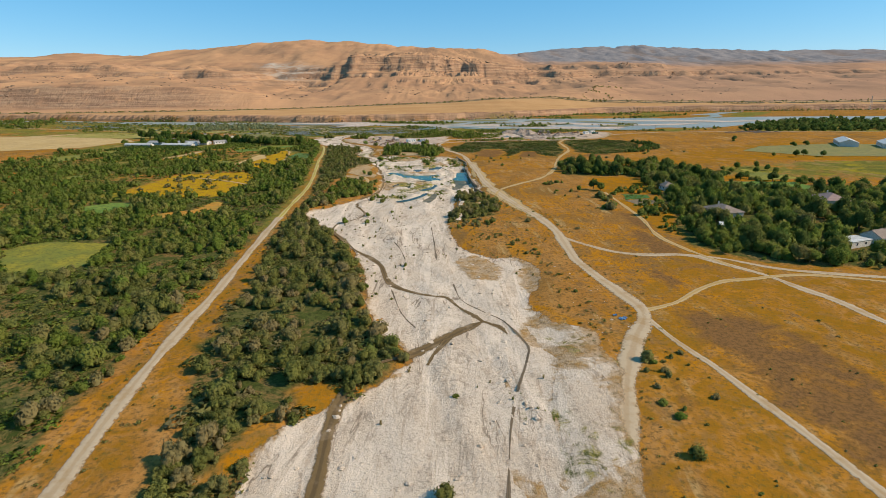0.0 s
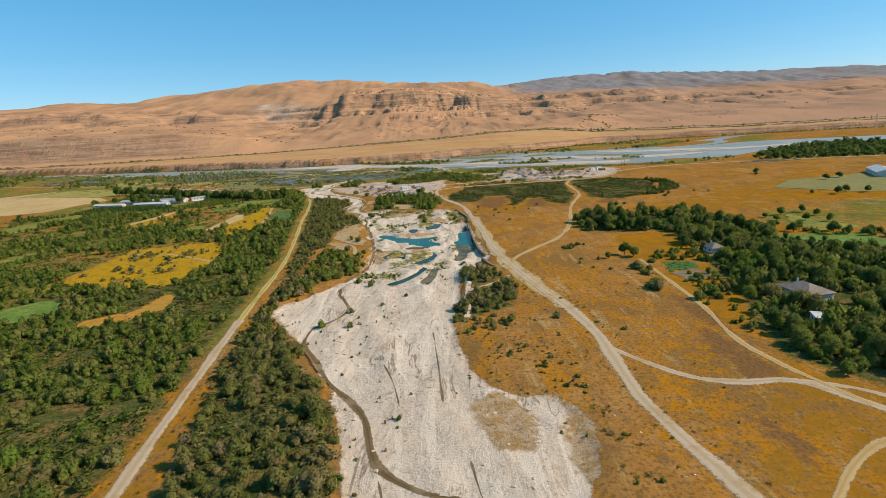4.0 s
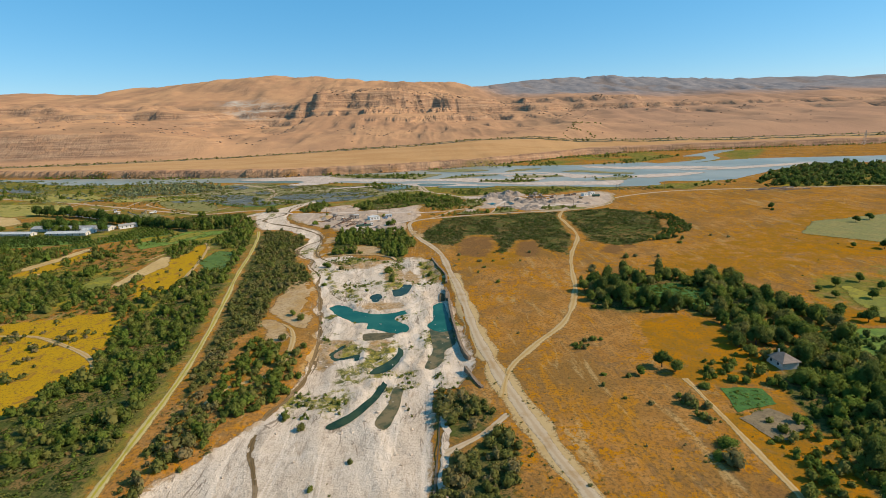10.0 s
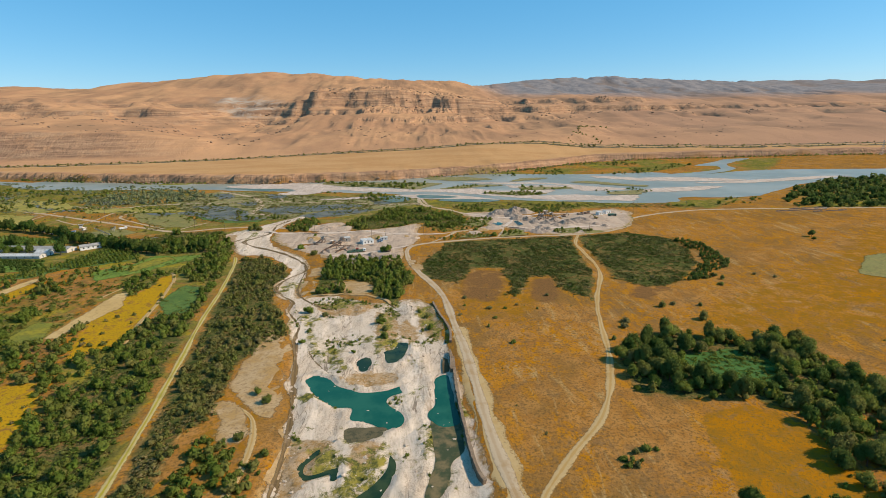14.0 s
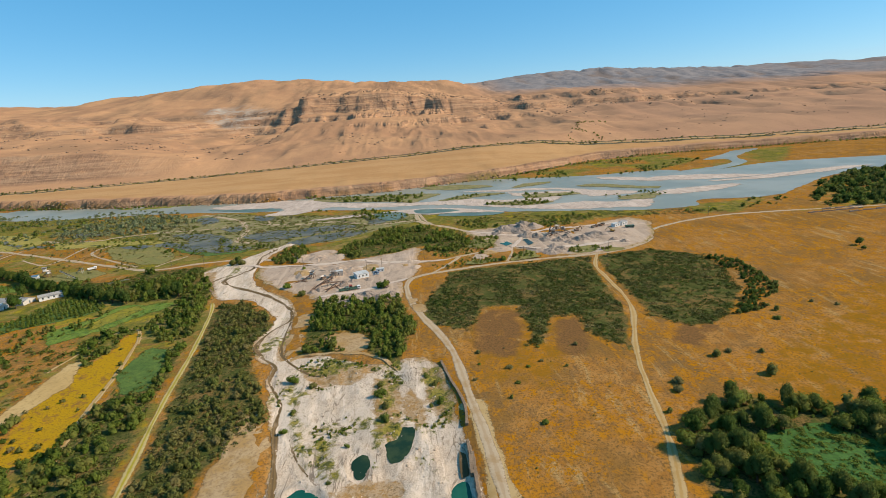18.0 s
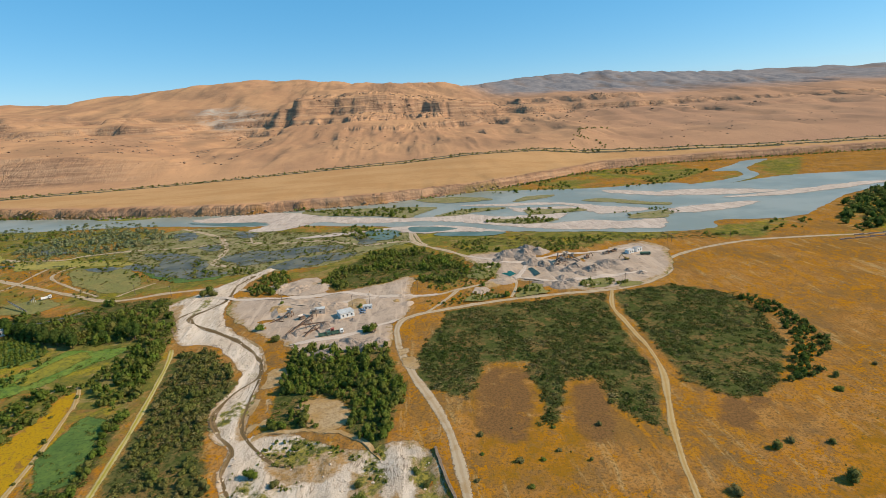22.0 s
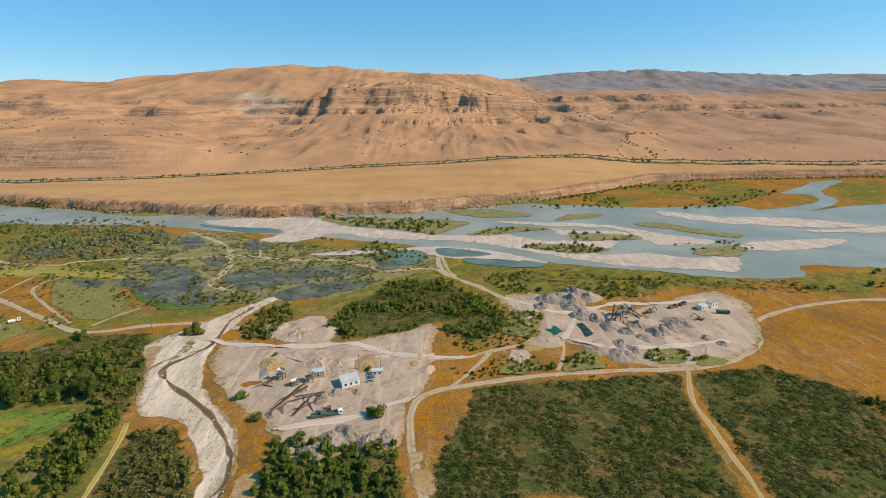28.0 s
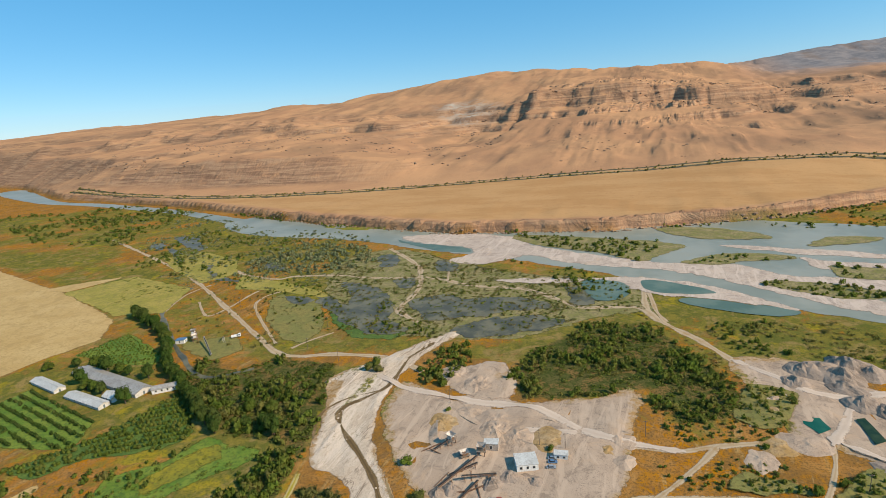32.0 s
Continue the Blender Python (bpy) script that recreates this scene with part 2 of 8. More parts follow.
def gravel_material(name, pale, warm, dark, flow=True):
    n = Nodes(name)
    big, streak = n.noise(26, 5, 0.65, warp=0.8), n.noise(7, 5, 0.7, (2.6, 0.5, 1), warp=1.2)
    fine = n.noise(0.7, 6, 0.8)
    col = n.mix(n.span(big, 0.38, 0.64), pale, warm)
    col = n.mix(n.sum("MULTIPLY", n.span(streak, 0.5, 0.7), 1.0 if flow else 0.45), col, dark)
    if flow:
        rill = n.sum("ABSOLUTE", n.sum("SUBTRACT", n.noise(13, 4, 0.6, (1.5, 0.32, 1), warp=0.9), 0.5))
        col = n.mix(n.sum("MULTIPLY", n.span(rill, 0.018, 0.004), n.span(n.noise(30, 3, 0.6), 0.45, 0.6)), col, tuple(k * 0.6 for k in dark))
        col = n.mix(n.sum("MULTIPLY", n.span(n.noise(2.6, 5, 0.8, (1.6, 0.7, 1)), 0.52, 0.66), 0.55), col, tuple(k * 0.75 for k in dark))
    else:
        col = n.mix(n.sum("MULTIPLY", n.span(n.noise(11, 6, 0.75, warp=1.0), 0.5, 0.62), 0.7), col, tuple(k * 0.78 for k in dark))
        col = n.mix(n.sum("MULTIPLY", n.span(n.noise(17, 5, 0.7, warp=1.3), 0.54, 0.64), 0.6), col, (pale[0] * 1.06, pale[1] * 0.98, pale[2] * 0.88))
    stones = n.cells(0.6)
    coarse = n.span(n.noise(15, 5, 0.7, (1.6, 0.5, 1), warp=1.0), 0.4, 0.6)
    col = n.mix(n.sum("MULTIPLY", n.span(fine, 0.5, 0.64), n.sum("ADD", n.sum("MULTIPLY", coarse, 0.65), 0.12)), col, tuple(k * 0.5 for k in dark))
    col = n.mix(n.sum("MULTIPLY", n.span(n.noise(19, 5, 0.7, (2.2, 0.35, 1), warp=1.1), 0.52, 0.6), 0.75), col, tuple(min(0.8, k * 1.12) for k in pale))
    col = n.mix(n.sum("MULTIPLY", n.span(stones.outputs["Distance"], 0.25, 0.05), 0.45), col, tuple(min(0.8, k * 1.25) for k in pale))
    ragged = n.sum("MULTIPLY", n.sum("SUBTRACT", n.noise(5, 6, 0.75, warp=0.5), 0.5), 1.9)
    earth = n.mix(n.span(n.noise(3, 5, 0.7), 0.45, 0.6), (0.40, 0.27, 0.155), (0.33, 0.185, 0.065))
    earth = n.mix(n.span(n.noise(1.2, 5, 0.75), 0.5, 0.64), earth, (0.22, 0.14, 0.065))
    col = n.mix(n.span(n.sum("ADD", n.attr("dirt"), ragged), 0.35, 0.7), col, earth)
    growth = n.mix(n.span(n.noise(2.2, 5, 0.7), 0.42, 0.6), (0.085, 0.085, 0.02), (0.26, 0.205, 0.035))
    col = n.mix(n.span(n.sum("ADD", n.attr("growth"), ragged), 0.4, 0.7), col, growth)
    n.bump(n.sum("ADD", fine, n.sum("MULTIPLY", n.noise(3, 4, 0.7), 1.5)), 0.9 if flow else 0.6, 0.35 if flow else 0.2)
    n.fade(3.0)
    return n.done(col, 0.95)


def track_material(name, wheel, middle, verge):
    """A dirt track; 'across' runs from -1 to 1 over its width."""
    n = Nodes(name)
    a = n.sum("ABSOLUTE", n.attr("across"))
    wob = n.sum("MULTIPLY", n.sum("SUBTRACT", n.noise(5, 5, 0.7), 0.5), 0.7)
    a = n.sum("ADD", a, wob)
    grain = n.noise(1.2, 5, 0.7)
    col = n.mix(n.span(a, 0.12, 0.3), middle, wheel)
    col = n.mix(n.span(a, 0.75, 1.0), col, verge)
    col = n.mix(n.sum("MULTIPLY", n.span(grain, 0.5, 0.75), 0.35), col, tuple(k * 0.6 for k in wheel))
    col = n.mix(n.sum("MULTIPLY", n.span(n.noise(9, 5, 0.7), 0.5, 0.64), 0.45), col, verge)
    n.bump(grain, 0.5, 0.15)
    n.put(n.b.inputs["Alpha"], n.span(n.sum("ADD", n.sum("ABSOLUTE", n.attr("across")), n.sum("MULTIPLY", n.sum("SUBTRACT", n.noise(1.3, 6, 0.8), 0.5), 1.5)), 1.0, 0.6))
    return n.done(col, 0.95)


def water_material(name, deep, shallow, big=30, rough=0.08, shine=0.5, fade=0.0):
    n = Nodes(name)
    col = n.mix(n.span(n.noise(big, 4, 0.6), 0.4, 0.62), deep, shallow)
    if fade:
        n.fade(fade)
    n.b.inputs["IOR"].default_value = 1.33
    n.b.inputs["Specular IOR Level"].default_value = shine
    n.bump(n.noise(1.6, 3, 0.6), 0.06, 0.1)
    return n.done(col, rough)


def leaf_material(name, dark, light, dry):
    """'tint' differs from plant to plant; whole patches differ too."""
    n = Nodes(name)
    n.b.inputs["Specular IOR Level"].default_value = 0.03
    tint = n.attr("tint")
    col = n.mix(n.span(n.noise(0.45, 5, 0.8), 0.4, 0.6), tuple(k * 0.75 for k in dark), tuple(k * 1.1 for k in light))
    col = n.mix(n.sum("MULTIPLY", n.span(n.noise(19, 4, 0.65, warp=0.4), 0.45, 0.62), 0.45), col, dry)
    col = n.mix(n.sum("MULTIPLY", n.span(n.noise(11, 4, 0.65), 0.52, 0.66), 0.5), col, (light[0] * 0.75, light[1] * 1.02, light[2] * 0.8))
    col = n.mix(n.span(tint, 0.6, 1.0), col, dry)
    col = n.mix(n.sum("MULTIPLY", n.span(tint, 0.4, 0.0), 0.65), col, tuple(k * 0.8 for k in dark))
    m = n.done(col, 0.7)
    glow = n.t.nodes.new("ShaderNodeBsdfTranslucent")
    n.put(glow.inputs[0], n.mix(0.5, col, light))
    both = n.t.nodes.new("ShaderNodeMixShader")
    both.inputs[0].default_value = 0.42
    n.t.links.new(n.b.outputs[0], both.inputs[1]), n.t.links.new(glow.outputs[0], both.inputs[2])
    n.t.links.new(both.outputs[0], n.t.nodes["Material Output"].inputs[0])
    return m


M = {
    "ground": ground_material(),
    "gravel": gravel_material("river_gravel", (0.60, 0.475, 0.36), (0.54, 0.41, 0.295), (0.42, 0.305, 0.21)),
    "yard": gravel_material("crushed_stone", (0.44, 0.32, 0.228), (0.39, 0.278, 0.195), (0.29, 0.21, 0.152), False),
    "sand": gravel_material("sandbar", (0.50, 0.39, 0.31), (0.45, 0.345, 0.27), (0.39, 0.295, 0.235), False),
    "road": track_material("dirt_road", (0.43, 0.32, 0.205), (0.38, 0.265, 0.155), (0.29, 0.16, 0.05)),
    "yardroad": track_material("yard_track", (0.53, 0.41, 0.315), (0.50, 0.38, 0.29), (0.46, 0.345, 0.26)),
    "track": track_material("grassy_track", (0.42, 0.32, 0.13), (0.33, 0.26, 0.025), (0.22, 0.18, 0.03)),
    "trail": track_material("trail", (0.42, 0.285, 0.13), (0.38, 0.23, 0.08), (0.34, 0.19, 0.05)),
    "river": water_material("river_water", (0.21, 0.22, 0.175), (0.28, 0.275, 0.22), 70, 0.32, 0.16),
    "pool": water_material("quarry_pool", (0.008, 0.075, 0.052), (0.018, 0.10, 0.066), 14, 0.15, 0.25),
    "algae": water_material("algae_pool", (0.012, 0.032, 0.015), (0.035, 0.055, 0.022), 8, 0.2, 0.25),
    "pond": water_material("marsh_water", (0.075, 0.077, 0.058), (0.155, 0.14, 0.09), 15, 0.35, 0.09, 6.0),
    "shallow": water_material("brown_shallows", (0.05, 0.06, 0.028), (0.17, 0.125, 0.06), 5, 0.4, 0.15),
    "lagoon": water_material("lagoon_water", (0.085, 0.135, 0.11), (0.13, 0.175, 0.14), 30, 0.35, 0.08),
    "canal": mixed("canal_bank", (0.12, 0.095, 0.05), (0.085, 0.075, 0.04), (0.05, 0.05, 0.028), 20, 2.5),
    "marsh": mixed("marsh_mud", (0.29, 0.225, 0.10), (0.19, 0.175, 0.05), (0.11, 0.095, 0.045), 11, 1.6, fade=2.5),
    "earth": mixed("bare_earth", (0.42, 0.285, 0.15), (0.36, 0.215, 0.08), (0.24, 0.15, 0.07), 9, 1.3, 0.95, 0.6, 0.2, fade=2.5),
    "mud": track_material("muddy_stream", (0.15, 0.094, 0.04), (0.105, 0.066, 0.03), (0.30, 0.21, 0.13)),
    "rill": track_material("wet_earth", (0.15, 0.105, 0.065), (0.10, 0.072, 0.045), (0.26, 0.19, 0.13)),
    "leaf": leaf_material("scrub_leaves", (0.095, 0.135, 0.022), (0.19, 0.228, 0.038), (0.22, 0.195, 0.055)),
    "olive": leaf_material("olive_scrub_leaves", (0.128, 0.138, 0.034), (0.22, 0.215, 0.054), (0.265, 0.20, 0.088)),
    "silver": leaf_material("silver_leaves", (0.17, 0.20, 0.09), (0.29, 0.315, 0.16), (0.30, 0.27, 0.13)),
    "tree": leaf_material("tree_leaves", (0.05, 0.09, 0.018), (0.105, 0.15, 0.03), (0.14, 0.14, 0.04)),
    "flat": leaf_material("flat_weeds", (0.07, 0.092, 0.022), (0.125, 0.14, 0.034), (0.15, 0.125, 0.045)),
    "bark": mixed("bark", (0.13, 0.09, 0.06), (0.10, 0.07, 0.045), (0.05, 0.035, 0.025), 0.6, 0.1, 0.95, 0.6, 0.02),
    "meadow": mixed("field_grass", (0.10, 0.17, 0.02), (0.17, 0.21, 0.03), (0.06, 0.10, 0.02), 18, 1.5, fade=2.5),
    "weeds": mixed("orange_weeds", (0.44, 0.19, 0.02), (0.38, 0.21, 0.03), (0.22, 0.14, 0.03), 14, 1.2, fade=2.5),
    "stubble": mixed("stubble", (0.50, 0.335, 0.14), (0.45, 0.29, 0.11), (0.34, 0.215, 0.08), 40, 2.0, fade=2.5),
    "herb": mixed("green_herbs", (0.075, 0.125, 0.025), (0.11, 0.16, 0.03), (0.045, 0.075, 0.018), 12, 1.2, fade=2.5),
    "drygrass": mixed("marsh_grass", (0.24, 0.19, 0.055), (0.19, 0.175, 0.05), (0.12, 0.105, 0.035), 14, 1.3, fade=2.5),
    "yellow": mixed("yellow_field", (0.26, 0.21, 0.02), (0.165, 0.165, 0.024), (0.10, 0.098, 0.02), 16, 1.5, fade=2.5),
    "straw": mixed("straw_meadow", (0.36, 0.27, 0.06), (0.27, 0.225, 0.04), (0.18, 0.155, 0.04), 22, 1.6, fade=2.5),
    "crop": mixed("garden_crop", (0.05, 0.12, 0.02), (0.07, 0.15, 0.03), (0.03, 0.06, 0.015), 4, 0.8),
    "soil": mixed("tilled_soil", (0.19, 0.135, 0.075), (0.24, 0.17, 0.09), (0.11, 0.08, 0.045), 5, 0.6),
    "heap": gravel_material("gravel_heap", (0.32, 0.24, 0.182), (0.28, 0.21, 0.158), (0.20, 0.15, 0.115), False),
    "wall": mixed("limewash", (0.62, 0.58, 0.52), (0.56, 0.51, 0.45), (0.40, 0.34, 0.28), 3, 0.4, 0.85, 0.2, 0.02),
    "white": mixed("white_paint", (0.78, 0.77, 0.74), (0.72, 0.70, 0.66), (0.55, 0.50, 0.44), 2, 0.3, 0.55, 0.1, 0.01),
    "slate": mixed("grey_roof", (0.235, 0.175, 0.135), (0.29, 0.22, 0.175), (0.14, 0.105, 0.085), 3, 0.35, 0.85, 0.4, 0.03, stretch=(1, 1, 3)),
    "pinkroof": mixed("faded_red_roof", (0.36, 0.24, 0.20), (0.31, 0.20, 0.17), (0.20, 0.13, 0.11), 3, 0.35, 0.85, 0.4, 0.03),
    "tin": mixed("weathered_tin", (0.50, 0.445, 0.385), (0.42, 0.365, 0.315), (0.27, 0.22, 0.18), 5, 0.5, 0.5, 0.2, 0.02, 0.35),
    "whitetin": mixed("white_tin", (0.62, 0.59, 0.54), (0.53, 0.50, 0.45), (0.36, 0.32, 0.28), 6, 0.5, 0.5, 0.2, 0.02, 0.1),
    "iron": mixed("dusty_iron", (0.26, 0.205, 0.16), (0.33, 0.265, 0.205), (0.15, 0.12, 0.095), 1.2, 0.15, 0.7, 0.2, 0.01, 0.4),
    "rust": mixed("rusty_iron", (0.27, 0.16, 0.10), (0.22, 0.13, 0.085), (0.10, 0.06, 0.045), 1.0, 0.15, 0.8, 0.3, 0.01, 0.3),
    "ochre": mixed("yellow_machine_paint", (0.50, 0.29, 0.06), (0.42, 0.25, 0.07), (0.25, 0.16, 0.07), 1.5, 0.2, 0.6),
    "green": mixed("green_paint", (0.05, 0.13, 0.09), (0.07, 0.16, 0.11), (0.14, 0.13, 0.09), 1.5, 0.2, 0.5),
    "blue": mixed("blue_paint", (0.05, 0.14, 0.28), (0.07, 0.18, 0.33), (0.16, 0.17, 0.18), 1.5, 0.2, 0.45),
    "red": mixed("red_paint", (0.34, 0.05, 0.03), (0.28, 0.05, 0.035), (0.16, 0.07, 0.05), 1.5, 0.2, 0.5),
    "silverpaint": mixed("silver_car_paint", (0.45, 0.46, 0.47), (0.40, 0.41, 0.42), (0.33, 0.30, 0.27), 1.5, 0.2, 0.3, 0.0, 0.01, 0.5),
    "glass": mixed("dark_glass", (0.02, 0.025, 0.03), (0.03, 0.035, 0.04), (0.05, 0.05, 0.05), 1, 0.2, 0.1, 0.0),
    "rubber": mixed("tyre_rubber", (0.03, 0.03, 0.03), (0.04, 0.038, 0.035), (0.07, 0.06, 0.05), 0.6, 0.1, 0.9, 0.2, 0.01),
    "wood": mixed("weathered_wood", (0.20, 0.15, 0.11), (0.16, 0.12, 0.09), (0.09, 0.07, 0.055), 1.0, 0.12, 0.9, 0.4, 0.01, stretch=(1, 1, 0.2)),
    "door": mixed("old_door_paint", (0.10, 0.14, 0.16), (0.13, 0.16, 0.17), (0.07, 0.07, 0.06), 0.8, 0.1, 0.7),
    "soilbank": mixed("cut_earth", (0.27, 0.19, 0.125), (0.22, 0.15, 0.095), (0.13, 0.085, 0.055), 3, 0.5, 0.95, 0.8, 0.2, stretch=(1, 1, 2)),
    "rock": mixed("bank_rock", (0.34, 0.22, 0.14), (0.28, 0.18, 0.11), (0.17, 0.10, 0.065), 8, 1.5, 0.95, 0.9, 0.5),
}

# ---------------------------------------------------------------- the lie of the land


def lattice(ix, iy, seed):
    h = (ix * 374761393 + iy * 668265263 + seed * 974634511).astype(np.int64) & 0xFFFFFFFF
    h = ((h ^ (h >> 13)) * 1274126177) & 0xFFFFFFFF
    return ((h ^ (h >> 16)) & 0xFFFF) / 65535.0


def vnoise(x, y, seed=0):
    ix, iy = np.floor(x).astype(np.int64), np.floor(y).astype(np.int64)
    fx, fy = x - ix, y - iy
    fx, fy = fx * fx * (3 - 2 * fx), fy * fy * (3 - 2 * fy)
    a = lattice(ix, iy, seed) * (1 - fx) + lattice(ix + 1, iy, seed) * fx
    b = lattice(ix, iy + 1, seed) * (1 - fx) + lattice(ix + 1, iy + 1, seed) * fx
    return a * (1 - fy) + b * fy


def fbm(x, y, size, octaves=4, seed=0):
    """Noise from -1 to 1, about 'size' metres from hump to hump."""
    x, y = np.asarray(x, float), np.asarray(y, float)
    out, amp, total = 0.0, 1.0, 0.0
    for k in range(octaves):
        out = out + amp * (vnoise(x / size * 2**k + 17.3 * k, y / size * 2**k - 9.1 * k, seed + k) * 2 - 1)
        total += amp
        amp *= 0.5
    return out / total


def ridges(x, y, size, octaves=4, seed=0):
    out, amp, total = 0.0, 1.0, 0.0
    for k in range(octaves):
        n = 1 - np.abs(vnoise(x / size * 2**k + 3.7 * k, y / size * 2**k + 5.3 * k, seed + k) * 2 - 1)
        out = out + amp * n
        total += amp
        amp *= 0.5
    return out / total


def smooth(a):
    a = np.clip(a, 0, 1)
    return a * a * (3 - 2 * a)


def inside(poly, x, y):
    """Metres to the outline, positive inside."""
    p = np.array(poly, float)
    x, y = np.asarray(x, float), np.asarray(y, float)
    best, odd = np.full(x.shape, 1e9), np.zeros(x.shape, bool)
    for (ax, ay), (bx, by) in zip(p, np.roll(p, -1, 0)):
        ex, ey = bx - ax, by - ay
        t = np.clip(((x - ax) * ex + (y - ay) * ey) / (ex * ex + ey * ey + 1e-9), 0, 1)
        best = np.minimum(best, np.hypot(x - ax - t * ex, y - ay - t * ey))
        if ey:
            odd ^= ((ay > y) != (by > y)) & (x < ex * (y - ay) / ey + ax)
    return np.where(odd, best, -best)


BED = [
    (-38, 20), (-34, 64), (-34, 73), (-31, 81), (-24, 87), (-12, 98), (-9, 106), (-12, 113), (-18, 119), (-23, 136), (-30, 171), (-45, 208), (-61, 233), (-73, 254), (-61, 275), (-50, 290), (-44, 305), (-43, 324), (-42, 345), (-46, 357), (-46, 375), (-52, 387), (-52, 406), (-58, 427), (-62, 440),
    (-66, 454), (-70, 465), (-72, 484), (-82, 494), (-88, 509), (-90, 522), (-86, 537), (-88, 553), (-98, 569), (-117, 590), (-135, 593), (-146, 607), (-157, 637), (-175, 667), (-156, 700), (-123, 750), (-114, 748),
    (-128, 712), (-130, 671), (-122, 634), (-111, 612), (-97, 597), (-85, 583), (-77, 564), (-73, 544), (-72, 526), (-69, 505), (-64, 495),
    (-47, 492), (-16, 479), (8, 478), (16, 440), (19, 400), (22, 360), (24, 322),
]
BED += [
    (17, 303), (8, 300), (6, 258), (2, 238), (3, 218), (11, 185), (26, 179), (33, 168), (31, 153), (25, 135), (29, 123), (30, 114), (23, 94), (22, 79), (23, 64), (26, 20),
]
TOE_X = [-4000, -2511, -1675, -1339, -956, -689, -492, -237, -25, 163, 409, 562, 806, 1500, 4000]
TOE_Y = [2200, 1800, 1450, 1375, 1275, 1180, 1110, 1050, 1072, 1148, 1325, 1352, 1362, 1350, 1330]
CANAL_X, CANAL_Y = [-2500, -1700, -1000, -632, -436, -139, 150, 300, 480, 900, 3000], [1850, 1500, 1330, 1330, 1375, 1432, 1450, 1452, 1440, 1420, 1420]
# hill heights across, row by row
HILLS = [
    (1120, [-4000, 4000], [14, 14]), (1436, [-900, -436, 0, 150, 500, 1000, 2500], [20, 18, 27, 36, 39, 40, 45]),
    (1550, [-3000, -1000, -723, -560, -435, 0, 500, 1000, 3000], [60, 88, 80, 58, 33, 40, 45, 48, 60]),
    (1950, [-3000, -1200, -900, -650, -300, 0, 400, 820, 1500, 3000], [115, 118, 104, 62, 65, 72, 70, 61, 70, 80]),
]
HILLS += [
    (2350, [-3000, -1600, -1200, -970, -800, -720, -633, -455, -415, -197, 127, 291, 410, 842, 1089, 1640, 3000],
     [170, 175, 162, 166, 116, 104, 76, 92, 128, 136, 126, 103, 91, 113, 101, 99, 98]),
    (2650, [-3000, -1815, -1336, -1018, -817, -714, -470, -420, -65, 144, 330, 464, 734, 953, 1234, 1435, 1862, 3000],
     [220, 207, 182, 172, 132, 152, 181, 236, 238, 206, 173, 155, 172, 180, 145, 122, 126, 124]),
]
HILLS += [
    (3000, [-3000, -1600, -1000, -700, -368, 0, 460, 900, 1500, 3000], [250, 230, 215, 205, 245, 240, 185, 195, 165, 170]),
    (3600, [-6000, -4862, -3466, -2665, -2400, -2107, -1697, -1146, -867, -588, -306, -19, 270, 454, 560, 860, 1234, 1733, 2400, 5000],
     [285, 304, 298, 300, 320, 300, 335, 365, 384, 368, 336, 325, 312, 270, 240, 235, 230, 225, 225, 240]),
    (4250, [-6000, -300, 0, 480, 800, 1100, 1500, 1900, 2150, 2500, 4000, 5000], [230, 250, 280, 322, 346, 372, 372, 350, 335, 330, 330, 330]),
]
HILLS += [
    (4800, [-6000, 6000], [210, 210]),
]


